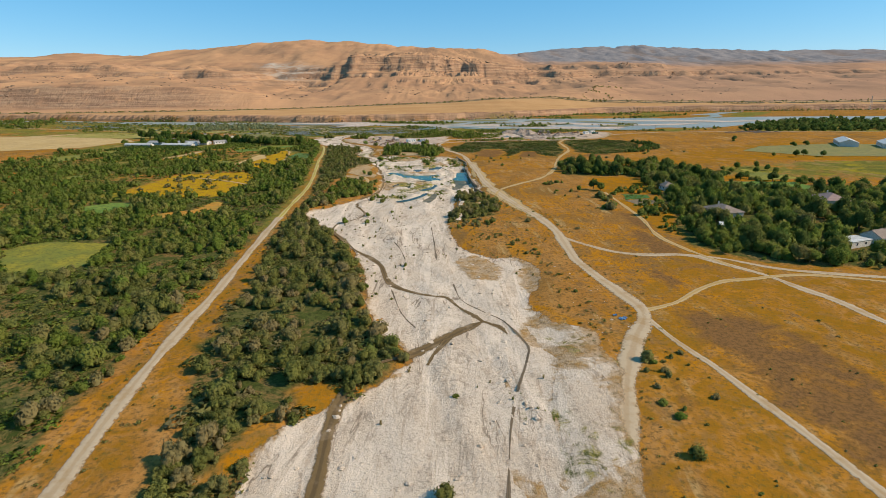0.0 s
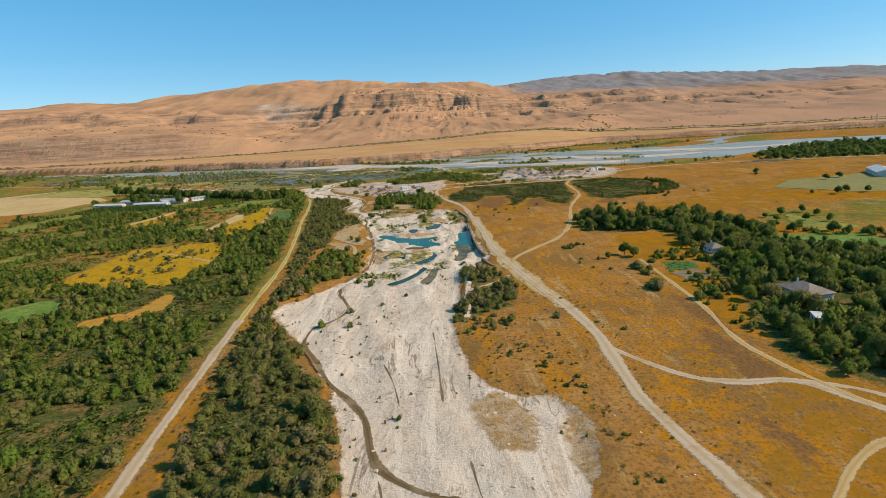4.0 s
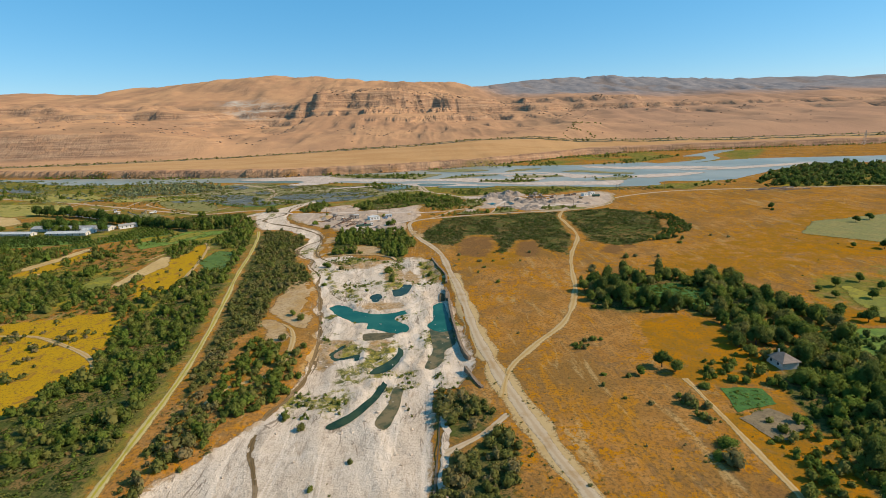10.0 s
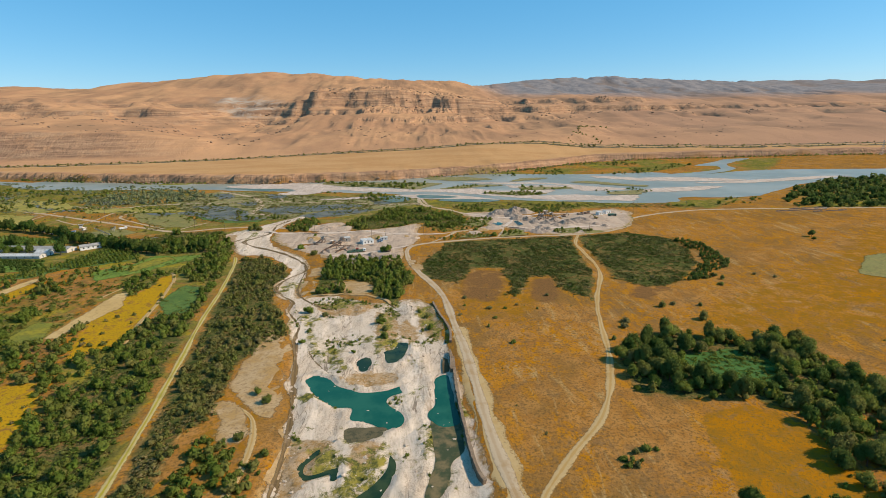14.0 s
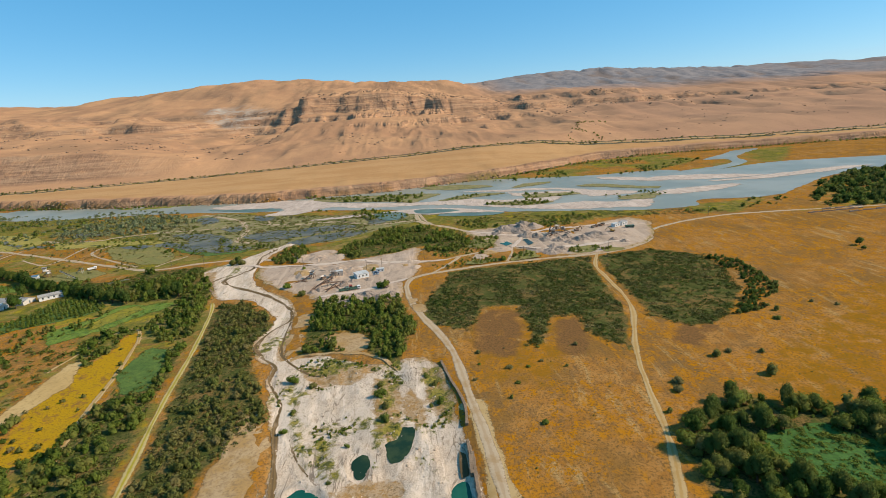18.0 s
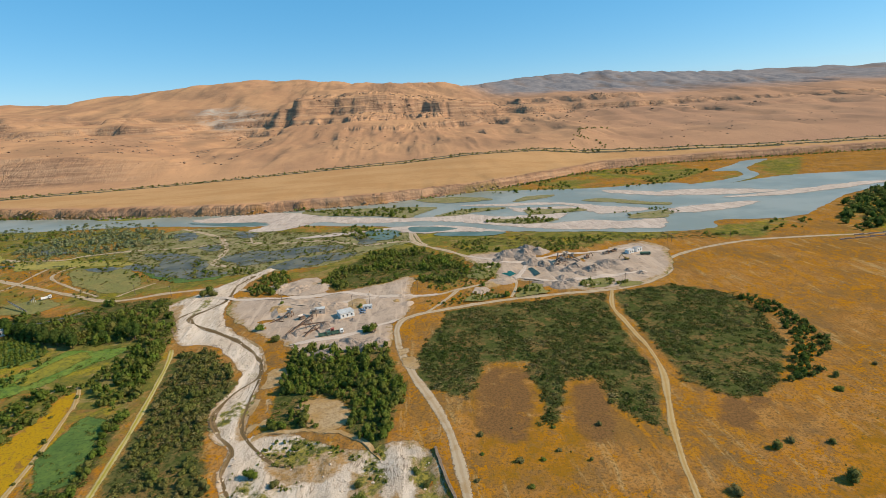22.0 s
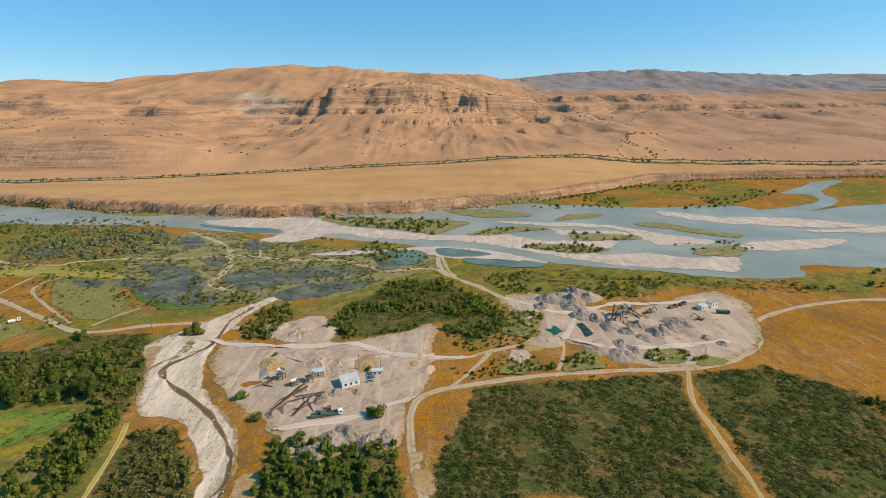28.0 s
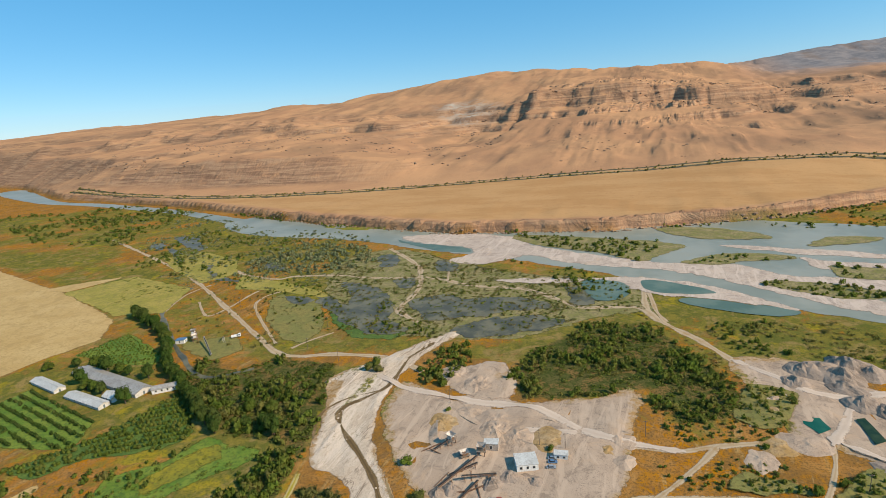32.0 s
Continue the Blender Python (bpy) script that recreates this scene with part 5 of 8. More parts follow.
plots += [
    ([(-290, 545), (-267, 584), (-259, 634), (-212, 599), (-221, 582), (-253, 566), (-263, 548)], "herb", "green orchard floor"),
    ([(-397, 652), (-391, 695), (-325, 672), (-306, 654), (-348, 649)], "meadow", "green vineyard plot"),
    ([(-230, 560), (-211, 576), (-205, 603), (-185, 596), (-163, 600), (-169, 581), (-180, 573), (-189, 554), (-215, 535)], "meadow", "bright green meadow strip"),
    ([(-212, 560), (-199, 592), (-188, 598), (-186, 585), (-198, 555)], "yellow", "yellow streak across the meadow"),
    ([(-481, 1090), (-457, 1098), (-353, 1078), (-341, 1067), (-414, 1065)], "yellow", "yellow-green river bank"),
    ([(-587, 762), (-554, 826), (-437, 802), (-402, 737), (-449, 722)], "straw", "yellow-green meadow by the ditch"),
    ([(-151, 490), (-150, 522), (-135, 519), (-128, 494), (-124, 468), (-139, 470)], "herb", "deep green grassy strip"),
]
plots += [
    ([(-203, 441), (-204, 465), (-190, 464), (-182, 442), (-195, 434)], "yellow", "yellow-green field strip"),
    ([(-273, 491), (-265, 519), (-259, 548), (-251, 544), (-257, 507), (-263, 478)], "stubble", "straw-coloured field strip"),
    ([(-251, 463), (-251, 480), (-243, 477), (-246, 455)], "stubble", "narrow straw-coloured strip"), ([(-212, 562), (-193, 600), (-183, 586), (-200, 552)], "yellow", "yellow-green strip"),
    ([(-241, 510), (-232, 533), (-226, 517), (-235, 502)], "yellow", "small yellow-green plot"),
    ([(-600, 900), (-560, 935), (-470, 905), (-420, 850), (-440, 815), (-520, 850)], "straw", "straw-coloured river flat"), ([(-640, 760), (-600, 800), (-560, 830), (-585, 765)], "stubble", "pale strip beside the stubble field"),
    ([(-320, 783), (-320, 800), (-262, 788), (-225, 736), (-225, 708), (-245, 710), (-286, 739)], "drygrass", "dry grassy knoll between tracks"),
    ([(-330, 690), (-290, 712), (-262, 690), (-275, 668), (-310, 678)], "drygrass", "trampled dry grass round the batching plant"),
    ([(-413, 849), (-340, 834), (-276, 814), (-259, 796), (-331, 806), (-382, 805)], "straw", "yellow-green reedy meadow"),
]
plots += [
    ([(227, 393), (237, 358), (250, 340), (217, 337), (206, 338), (213, 364)], "yellow", "yellow-green rough pasture"), ([(290, 500), (330, 540), (420, 560), (520, 520), (420, 440), (330, 455)], "drygrass", "dull dry pasture with bushes"),
    ([(-154, 251), (-137, 263), (-131, 255), (-142, 243)], "weeds", "small orange clearing"), ([(-148, 248), (-137, 259), (-134, 267), (-132, 286), (-125, 284), (-120, 264), (-129, 249), (-143, 244)], "weeds", "orange weedy strip among scrub"),
    ([(-284, 365), (-278, 396), (-266, 386), (-272, 356)], "yellow", "yellow clearing among scrub"), ([(-390, 491), (-364, 575), (-345, 540), (-354, 460)], "yellow", "yellow strip field"), ([(-203, 270), (-188, 285), (-162, 278), (-164, 259), (-182, 254)], "meadow", "green clearing among scrub"),
]
plots += [
    ([(-259, 787), (-253, 796), (-189, 748), (-153, 743), (-160, 728), (-195, 724), (-232, 753)], "herb", "lush green reeds by dark water"),
]
for k, (p, m, lab) in enumerate(plots):
    patch("field_%d" % (k + 1), p, M[m], 0.11 + 0.004 * k, lab, "field", 2.5, 2.2, 5, sharp=True)

for k, (p, lab) in enumerate((([(-74, 440), (-64, 446), (-55, 409), (-49, 366), (-58, 366), (-74, 386), (-73, 411)], "bare tan earth beside the gravel bed"), ([(-72, 505), (-73, 545), (-66, 558), (-60, 545), (-62, 520), (-57, 498), (-64, 495)], "bare tan bank below the thicket"),
                              ([(-51, 520), (-38, 521), (-25, 509), (-22, 498), (-27, 491), (-39, 492), (-45, 507)], "bare earth clearing in the thicket"), ([(-80, 378), (-69, 375), (-60, 366), (-55, 350), (-62, 345), (-70, 360)], "bare trampled earth by a track"), ([(-6, 600), (-6, 577), (4, 560), (8, 545), (2, 540), (-4, 560)], "worn earth beside the road"))):
    patch("earth_%d" % (k + 1), p, M["earth"], 0.1 + 0.005 * k, lab, "earth", 2, 4.0, 6)

YARD_TRACKS = [[(27, 648), (3, 648), (-19, 653), (-45, 666), (-82, 665), (-123, 670), (-149, 681)], [(-3, 606), (-21, 597), (-34, 589), (-67, 581)], [(-17, 650), (-42, 647), (-65, 641)],
               [(56, 745), (74, 729), (87, 715), (102, 713), (119, 719), (140, 728), (175, 728), (210, 735)], [(105, 710), (97, 690), (91, 678), (86, 668)], [(90, 671), (101, 664), (117, 658), (140, 657), (190, 665)]]
for k, pts in enumerate(YARD_TRACKS):
    line = curve_points(pts, 3)
    ob = ribbon("yard_track_%d" % (k + 1), pts, 6.0, M["yardroad"], 0.16, "smooth dusty lorry track across the yard", rag=0.6, ends=0.25)
    c = np.empty(len(ob.data.vertices) * 3, np.float32)
    ob.data.vertices.foreach_get("co", c)
    c = c.reshape(-1, 3)
    c[:, 2] += np.maximum(yard_shape(c[:, 0], c[:, 1], np.full(len(c), 9.0)), 0)
    ob.data.vertices.foreach_set("co", c.ravel())
patch("dug_ground", [(-72, 711), (-58, 679), (-69, 669), (-84, 671), (-98, 677), (-93, 703)], M["yard"], 0.25, "eroded pinkish spoil below the thicket", "spoil", 2, 3, 4, shape=lambda x, y, d: 1.8 * np.clip(ridges(x, y * 0.4, 9, 3, 191) - 0.35, 0, 1) * np.clip(d / 5, 0, 1), attrs=lambda x, y: {"dirt": np.clip(fbm(x, y, 12, 3, 7), 0, 0.6)})

# ---------------------------------------------------------------- plants
ICO_V, ICO_F = None, None


def ico():
    global ICO_V, ICO_F
    if ICO_V is None:
        bm = bmesh.new()
        bmesh.ops.create_icosphere(bm, subdivisions=1, radius=1)
        ICO_V = np.array([v.co[:] for v in bm.verts])
        ICO_F = np.array([[v.index for v in f.verts] for f in bm.faces])
        bm.free()
    return ICO_V, ICO_F


def crown_shape(seed, lumps, leaves, leaf, tall=1.0, low=0.25, core=1.0):
    """A crown about 1 m in radius and 'tall' high above its foot: leafy lumps. Vertices, triangles and soft normals."""
    rng = np.random.default_rng(seed)
    v0, f0 = ico()
    cs, rs = [], []
    for k in range(lumps):
        a, d = rng.uniform(0, 2 * math.pi), rng.uniform(0.15, 0.68) if k else 0.0
        r = (rng.uniform(0.34, 0.55) if k else rng.uniform(0.5, 0.62)) * (0.68 if lumps > 11 else 1.0)
        h = rng.uniform(low, 0.75) * tall * (1.0 - 0.35 * d)
        cs.append((d * math.cos(a), d * math.sin(a), max(h, r * 0.55))), rs.append(r)
    cs, rs = np.array(cs), np.array(rs)
    verts, faces, soft, at = [], [], [], 0
    for c, r in zip(cs, rs):
        if not core:
            continue
        v = v0 * r * core * rng.uniform(0.72, 0.95, (len(v0), 1)) * (1, 1, 0.8 + 0.2 * tall) + c
        v[:, 2] = np.maximum(v[:, 2], 0.02)
        verts.append(v), faces.append(f0 + at), soft.append(v0 * 0.7 + (0, 0, 0.5))
        at += len(v)
    which = rng.choice(lumps, leaves, p=rs**2 / (rs**2).sum())
    n = rng.normal(size=(leaves, 3))
    n[:, 2] = np.abs(n[:, 2]) * 1.1 - 0.25
    n /= np.linalg.norm(n, axis=1, keepdims=True)
    p = cs[which] + n * rs[which, None] * rng.uniform(0.78, 1.16, (leaves, 1)) * (1, 1, 0.8 + 0.2 * tall)
    p[:, 2] = np.maximum(p[:, 2], 0.04)
    u = np.cross(n + rng.normal(scale=0.45, size=n.shape), rng.normal(size=n.shape))
    u /= np.linalg.norm(u, axis=1, keepdims=True)
    w = np.cross(u, n + rng.normal(scale=0.5, size=n.shape))
    w /= np.linalg.norm(w, axis=1, keepdims=True) + 1e-9
    s = leaf * rng.uniform(0.6, 1.5, (leaves, 1))
    blade = np.stack([p - u * s - w * s * 0.6, p + u * s - w * s * 0.5, p + w * s * 1.1], 1).reshape(-1, 3)
    blade = blade.reshape(-1, 3, 3)
    back = (np.cross(blade[:, 1] - blade[:, 0], blade[:, 2] - blade[:, 0]) * n).sum(1) < 0
    blade[back] = blade[back][:, ::-1]
    blade = blade.reshape(-1, 3)
    i = at + np.arange(leaves)[:, None] * 3
    verts.append(blade)
    faces.append(np.hstack([i, i + 1, i + 2]))
    round_n = n * 0.75 + rng.normal(scale=0.4, size=n.shape) + (0, 0, 0.45)
    soft.append(np.repeat(round_n / np.linalg.norm(round_n, axis=1, keepdims=True), 3, 0))
    return np.concatenate(verts), np.concatenate(faces), np.concatenate(soft)


def soften(me, normals):
    """Shade leaves with the roundness of their clump."""
    me.shade_smooth()
    me.normals_split_custom_set_from_vertices(normals)
    return me


SHAPES = {
    "fine": [crown_shape(100 + k, 14, 760, 0.045) for k in range(6)],
    "mid": [crown_shape(200 + k, 5, 280, 0.075) for k in range(6)],
    "far": [crown_shape(300 + k, 3, 92, 0.125) for k in range(6)],
    "dot": [crown_shape(400 + k, 2, 42, 0.2, core=0.8) for k in range(6)],
    "speck": [crown_shape(500 + k, 3, 44, 0.17, core=0.0) for k in range(6)],
}


def stand(name, spots, material, label, category="bushes"):
    """Many plants nobody could count, as one object. spots: x, y, radius, height, shape kind, tint."""
    if not spots:
        return None
    rng = np.random.default_rng(len(spots))
    vs, fs, ts, ns, at = [], [], [], [], 0
    z = ground_z([s[0] for s in spots], [s[1] for s in spots])
    for (x, y, r, h, kind, tint), z0 in zip(spots, z):
        v, f, w = SHAPES[kind][rng.integers(6)]
        a = rng.uniform(0, 6.28)
        c, s = math.cos(a), math.sin(a)
        k = rng.uniform(0.85, 1.15)
        p = np.stack([(v[:, 0] * c - v[:, 1] * s) * r * k + x, (v[:, 0] * s + v[:, 1] * c) * r / k + y, v[:, 2] * h + z0 - 0.1], 1)
        ns.append(np.stack([w[:, 0] * c - w[:, 1] * s, w[:, 0] * s + w[:, 1] * c, w[:, 2]], 1))
        vs.append(p), fs.append(f + at), ts.append(np.full(len(p), tint))
        at += len(p)
    me = mesh_from(name, np.concatenate(vs), np.concatenate(fs), material, {"tint": np.concatenate(ts)})
    soften(me, np.concatenate(ns))
    return tagged(new(name, me), label, category, kind="stuff")


def detail(x, y):
    """How finely a plant there is built: the flight passes low over the near stretch and climbs."""
    d = math.hypot(x, 0.8 * max(0, y - 60) + 90)
    return "fine" if d < 122 else "mid" if d < 225 else "far" if d < 480 else "dot"


def scatter(poly, gap, rng, r0, r1, flat=0.9, clump=0.0, clump_size=25, holes=(), seed=5, tint=(0, 1), keep_off=True):
    """Spots about 'gap' metres apart inside a polygon, thinned by clumps and holes."""
    p = np.array(poly, float)
    lo, hi = p.min(0), p.max(0)
    xs, ys = np.meshgrid(np.arange(lo[0], hi[0], gap), np.arange(lo[1], hi[1], gap))
    xs, ys = xs.ravel(), ys.ravel()
    xs, ys = xs + rng.uniform(-0.85, 0.85, xs.shape) * gap, ys + rng.uniform(-0.85, 0.85, xs.shape) * gap
    ok = inside(p, xs, ys) + 4.5 * fbm(xs, ys, 12, 3, seed + 3) > 0
    if clump:
        ok &= fbm(xs, ys, clump_size, 3, seed) > clump - 1
    ok &= inside(BED, xs, ys) < 0.8
    for hole in holes:
        ok &= inside(hole, xs, ys) < 0.3
    if keep_off:
        for line, half in OFF_LINES:
            ok &= off_line(line, xs, ys) > half
    out = []
    for x, y in zip(xs[ok], ys[ok]):
        r = rng.uniform(r0, r1) * rng.choice([0.45, 0.65, 0.85, 1.0, 1.3])
        out.append((x, y, r, r * rng.uniform(0.8, 1.2) * flat * 1.25, detail(x, y), rng.uniform(*tint)))
    return out


OFF_LINES = [(ROAD_R, 5.0), (ROAD_L, 5.0), ([(36, 313), (48, 336), (73, 368), (88, 404), (106, 469), (127, 522), (133, 574), (135, 601), (147, 632)], 5.0),
             ([(-229, 690), (-188, 699), (-150, 702)], 5.0), ([(8, 266), (20, 274), (30, 284)], 2.5), ([(7, 868), (12, 809), (45, 763), (69, 725), (84, 711), (100, 690)], 4.0)]
rng = np.random.default_rng(7)
HOLES = FIELDS_ORANGE + [[(-154, 251), (-137, 263), (-131, 255), (-142, 243)], [(-148, 248), (-137, 259), (-134, 267), (-132, 286), (-125, 284), (-120, 264), (-129, 249), (-143, 244)], [(-284, 365), (-278, 396), (-266, 386), (-272, 356)], [(-390, 491), (-364, 575), (-345, 540), (-354, 460)], [(-203, 270), (-188, 285), (-162, 278), (-164, 259), (-182, 254)],
                         [(-44, 96), (-38, 99), (-29, 91), (-34, 86), (-39, 90)], [(-181, 197), (-166, 208), (-139, 203), (-128, 181), (-129, 168), (-153, 163)], [(-184, 443), (-185, 464), (-185, 514), (-176, 509), (-167, 484), (-174, 455), (-176, 437)], [(-151, 490), (-150, 522), (-135, 519), (-128, 494), (-124, 468), (-139, 470)],
                         [(-203, 441), (-204, 465), (-190, 464), (-182, 442), (-195, 434)], [(-273, 491), (-265, 519), (-259, 548), (-251, 544), (-257, 507), (-263, 478)], [(-212, 562), (-193, 600), (-183, 586), (-200, 552)], [(-230, 560), (-211, 576), (-205, 603), (-185, 596), (-163, 600), (-169, 581), (-180, 573), (-189, 554), (-215, 535)]]
T = (0.0, 0.85)
YARD_SCRUB = [[(129, 650), (137, 656), (156, 654), (155, 646), (146, 639), (131, 642)], [(153, 638), (164, 647), (172, 645), (180, 646), (171, 638), (157, 635)], [(78, 630), (89, 648), (102, 659), (100, 640), (108, 634)], [(49, 685), (62, 715), (81, 709), (71, 680), (57, 674)], [(42, 626), (46, 640), (62, 640), (74, 634), (60, 630)]]
low = lambda spots, wide, tall: [(x, y, wide * r, tall * h, "speck", t) for x, y, r, h, k, t in spots]
FIELD_SCRUB = [(-200, 290), (-230, 240), (-400, 420), (-420, 560), (-330, 560), (-290, 545), (-215, 535), (-165, 555), (-155, 500), (-141, 436), (-134, 382), (-134, 330), (-125, 300)]
# low growth that closes the ground between the bushes
for p, gap, thin, mat, lab in ((BED_LEFT, 2.7, 0.75, "olive", "low grey-olive growth under the thicket"), (BELT_LEFT, 3.2, 0.72, "leaf", "low green growth under the scrub belt"), (STREAM_SCRUB, 2.7, 0.7, "olive", "low olive growth between bushes"),
                               (HEDGE, 3.4, 0.7, "leaf", "low green growth around the meadow"), (FIELD_SCRUB, 4.2, 0.82, "leaf", "low green weeds between small fields")):
    stand("undergrowth", low(scatter(p, gap, rng, 1.3, 2.6, 0.8, thin, 24, HOLES, 31), 1.2, 0.42), M[mat], lab)
stand("thicket", scatter(BED_LEFT, 3.0, rng, 1.4, 2.7, 1.0, 0.72, 16, HOLES, tint=(0, 1)), M["olive"], "dense olive-green thicket along the gravel bed")
stand("thicket", scatter([(-71, 195), (-76, 250), (-78, 300), (-66, 300), (-60, 280), (-70, 262), (-72, 250), (-62, 236), (-48, 212), (-56, 190)], 2.7, rng, 1.3, 2.5, 1.0, 0.55, 16, (), 33, tint=(0, 1)), M["olive"], "olive bushes between track and gravel bed")
stand("undergrowth", low(scatter([(-71, 195), (-78, 300), (-66, 300), (-60, 280), (-70, 262), (-60, 234), (-48, 212)], 2.6, rng, 1.2, 2.4, 0.8, 0.8, 18, (), 35), 1.2, 0.42), M["olive"], "low olive growth beside the track")
near, rest = [], []
for spot in scatter(BELT_LEFT, 3.4, rng, 1.5, 3.1, 1.0, 0.74, 22, HOLES, tint=(0, 0.95)):
    (near if spot[1] < 170 and rng.random() < 0.65 else rest).append(spot)
stand("thicket", near, M["olive"], "dense grey-olive scrub beside the track")
stand("thicket", rest, M["leaf"], "dense green belt of scrub and small trees beside the track")
stand("thicket", scatter(FIELD_SCRUB, 4.3, rng, 1.6, 3.2, 1.0, 0.84, 30, HOLES, 9, T), M["leaf"], "scattered green scrub between small fields")
stand("scrub", [(x, y, 1.1 * r, 0.9 * h, "dot", t) for p in FIELDS_ORANGE[2:6] for x, y, r, h, k, t in scatter(p, 7, rng, 1.0, 2.2, 0.9, 1.0, 12)], M["olive"], "sparse bushes in orange weeds")
stand("scrub", scatter(STREAM_SCRUB, 3.0, rng, 1.1, 2.3, 0.95, 0.7, 18, tint=T), M["olive"], "grey-olive scrub between track and stream")
stand("scrub", scatter([(-70, 352), (-58, 352), (-51, 334), (-56, 318), (-66, 300), (-72, 312)], 3.0, rng, 1.5, 2.6, 0.9, 0.6) + scatter([(-66, 274), (-64, 307), (-48, 345), (-43, 325), (-44, 312), (-53, 291), (-60, 278)], 2.9, rng, 1.6, 2.8, 0.9, 0.4),
      M["leaf"], "green bushes at the edge of the gravel bed")
stand("thicket", scatter(LOWER_WOOD, 3.0, rng, 1.5, 2.9, 1.1, 0.6, 18, tint=(0, 0.8)), M["leaf"], "green thicket below the stone yard")
for p, lab in ((ROAD_SCRUB, "on the flat by the road"), (HOLLOW, "inside a rounded hollow")):
    stand("scrub", low(scatter(p, 2.1, rng, 0.9, 2.0, 0.8, 0.8, 15, (), 41, tint=(0.1, 0.8)), 1.35, 0.26), M["flat"], "low olive weeds " + lab)
    stand("scrub", low(scatter(p, 3.6, rng, 0.9, 2.0, 0.8, 1.0, 19, (), 43, tint=(0.5, 1)), 1.3, 0.34), M["olive"], "brownish low weeds " + lab)
    stand("scrub", low(scatter(p, 3.2, rng, 0.7, 1.7, 0.75, 1.0 if p is ROAD_SCRUB else 1.1, 14, (), 45, tint=T), 1.0, 0.62), M["tree"], "low green bushes " + lab)
stand("scrub", scatter([(218, 604), (234, 595), (232, 558), (223, 531), (186, 497), (172, 498), (190, 513), (210, 541), (219, 572)], 2.6, rng, 1.3, 2.4, 0.9, 0.4, 15), M["tree"], "dark bushes along the rim of the hollow")
stand("thicket", scatter(THICKETS[8], 2.7, rng, 1.6, 2.7, 0.9) + scatter(THICKETS[9], 2.7, rng, 1.6, 2.7, 0.9, 0.3) + scatter([(-4, 232), (12, 238), (26, 246), (24, 228), (14, 215), (4, 220)], 3.2, rng, 0.9, 2.0, 0.8, 0.9, 12), M["olive"], "dark bushes on the bank of the gravel bed")
stand("thicket", scatter(YARD_WOOD, 3.4, rng, 1.4, 3.0, 1.0, 0.82, 20, [GLADE], tint=(0.1, 0.9)), M["leaf"], "green thicket between stone yard and river")
stand("thicket", scatter([(-121, 679), (-123, 713), (-104, 734), (-94, 713), (-97, 694), (-97, 674)], 3.5, rng, 1.8, 3.2, 1.0, 0.6), M["leaf"], "bushes at the mouth of the stream bed")
stand("thicket", scatter(HEDGE, 4.0, rng, 1.7, 3.3, 1.0, 0.78, 22, HOLES) + scatter([(-170, 556), (-164, 577), (-151, 598), (-137, 588), (-126, 540), (-133, 522), (-153, 532)], 3.6, rng, 1.8, 3.2, 1.0, 0.5, 20, HOLES) + scatter([(-260, 548), (-230, 570), (-205, 590), (-200, 560), (-230, 540)], 5.5, rng, 1.5, 2.6, 1.0, 0.9), M["leaf"], "green scrub around the meadow")
stand("scrub", scatter([(60, 660), (20, 655), (12, 690), (40, 705), (68, 680)], 3.4, rng, 0.8, 1.8, 0.8, 0.7, 18) + scatter([(22, 622), (40, 650), (80, 664), (85, 640), (60, 632)], 3.4, rng, 0.8, 1.8, 0.8, 0.95, 16) + scatter([(6, 618), (20, 640), (28, 630), (16, 616)], 3.4, rng, 0.9, 1.8, 0.8, 0.8, 12), M["leaf"], "low bushes between yard and roads")
stand("scrub", scatter([(-445, 883), (-433, 990), (-317, 970), (-270, 905), (-352, 850)], 6.0, rng, 2.2, 3.8, 0.8, 0.8, 40), M["silver"], "silvery grey-green bushes on the river flat")
stand("scrub", scatter([(39, 794), (122, 815), (145, 790), (226, 787), (189, 748), (138, 738), (108, 757), (63, 752)], 4.6, rng, 1.2, 2.6, 0.8, 0.95, 25) + scatter([(-132, 935), (-39, 905), (-2, 865), (-11, 811), (-68, 858)], 6.0, rng, 1.5, 3.0, 0.8, 0.95, 30) + scatter([(-240, 760), (-200, 720), (-130, 740), (-160, 770), (-200, 790)], 5, rng, 1.2, 2.4, 0.8, 0.9, 25), M["leaf"], "riverside scrub")
stand("scrub", scatter(ISLANDS[0], 5.0, rng, 1.6, 3.0, 0.8, 0.85, 30) + scatter(ISLANDS[1], 6.0, rng, 1.2, 2.6, 0.8, 1.0, 20) + scatter(ISLANDS[2], 5.0, rng, 1.4, 2.8, 0.8, 0.85, 20) + scatter(ISLANDS[3], 4.2, rng, 1.5, 2.8, 0.8, 0.6, 20) + scatter([(100, 1080), (212, 1180), (409, 1310), (566, 1203), (394, 1071), (185, 1084)], 11, rng, 2.0, 4.0, 0.7, 1.0, 60) + scatter([(250, 890), (320, 900), (330, 870), (270, 860)], 6, rng, 1.5, 2.8, 0.8, 0.9, 20),
      M["leaf"], "bushes on islands and bars of the river")
stand("wood", scatter([(422, 729), (441, 773), (524, 864), (640, 940), (1000, 900), (900, 680), (560, 720)], 9.0, rng, 4.2, 6.4, 0.8, 0.4, 60), M["tree"], "dense green riverside wood", "woodland")
CANAL = [(-1700, 1500), (-1000, 1330), (-632, 1330), (-436, 1375), (-139, 1432), (150, 1450), (300, 1452), (480, 1440), (900, 1420), (1500, 1420)]
for k, off in enumerate((-13, 12)):
    ribbon("canal_bank_%d" % (k + 1), [(x, y + off) for x, y in CANAL], 9 if k else 13, M["canal"], 0.2, "dark overgrown bank of the canal", "bank", rag=0.8, step=12)
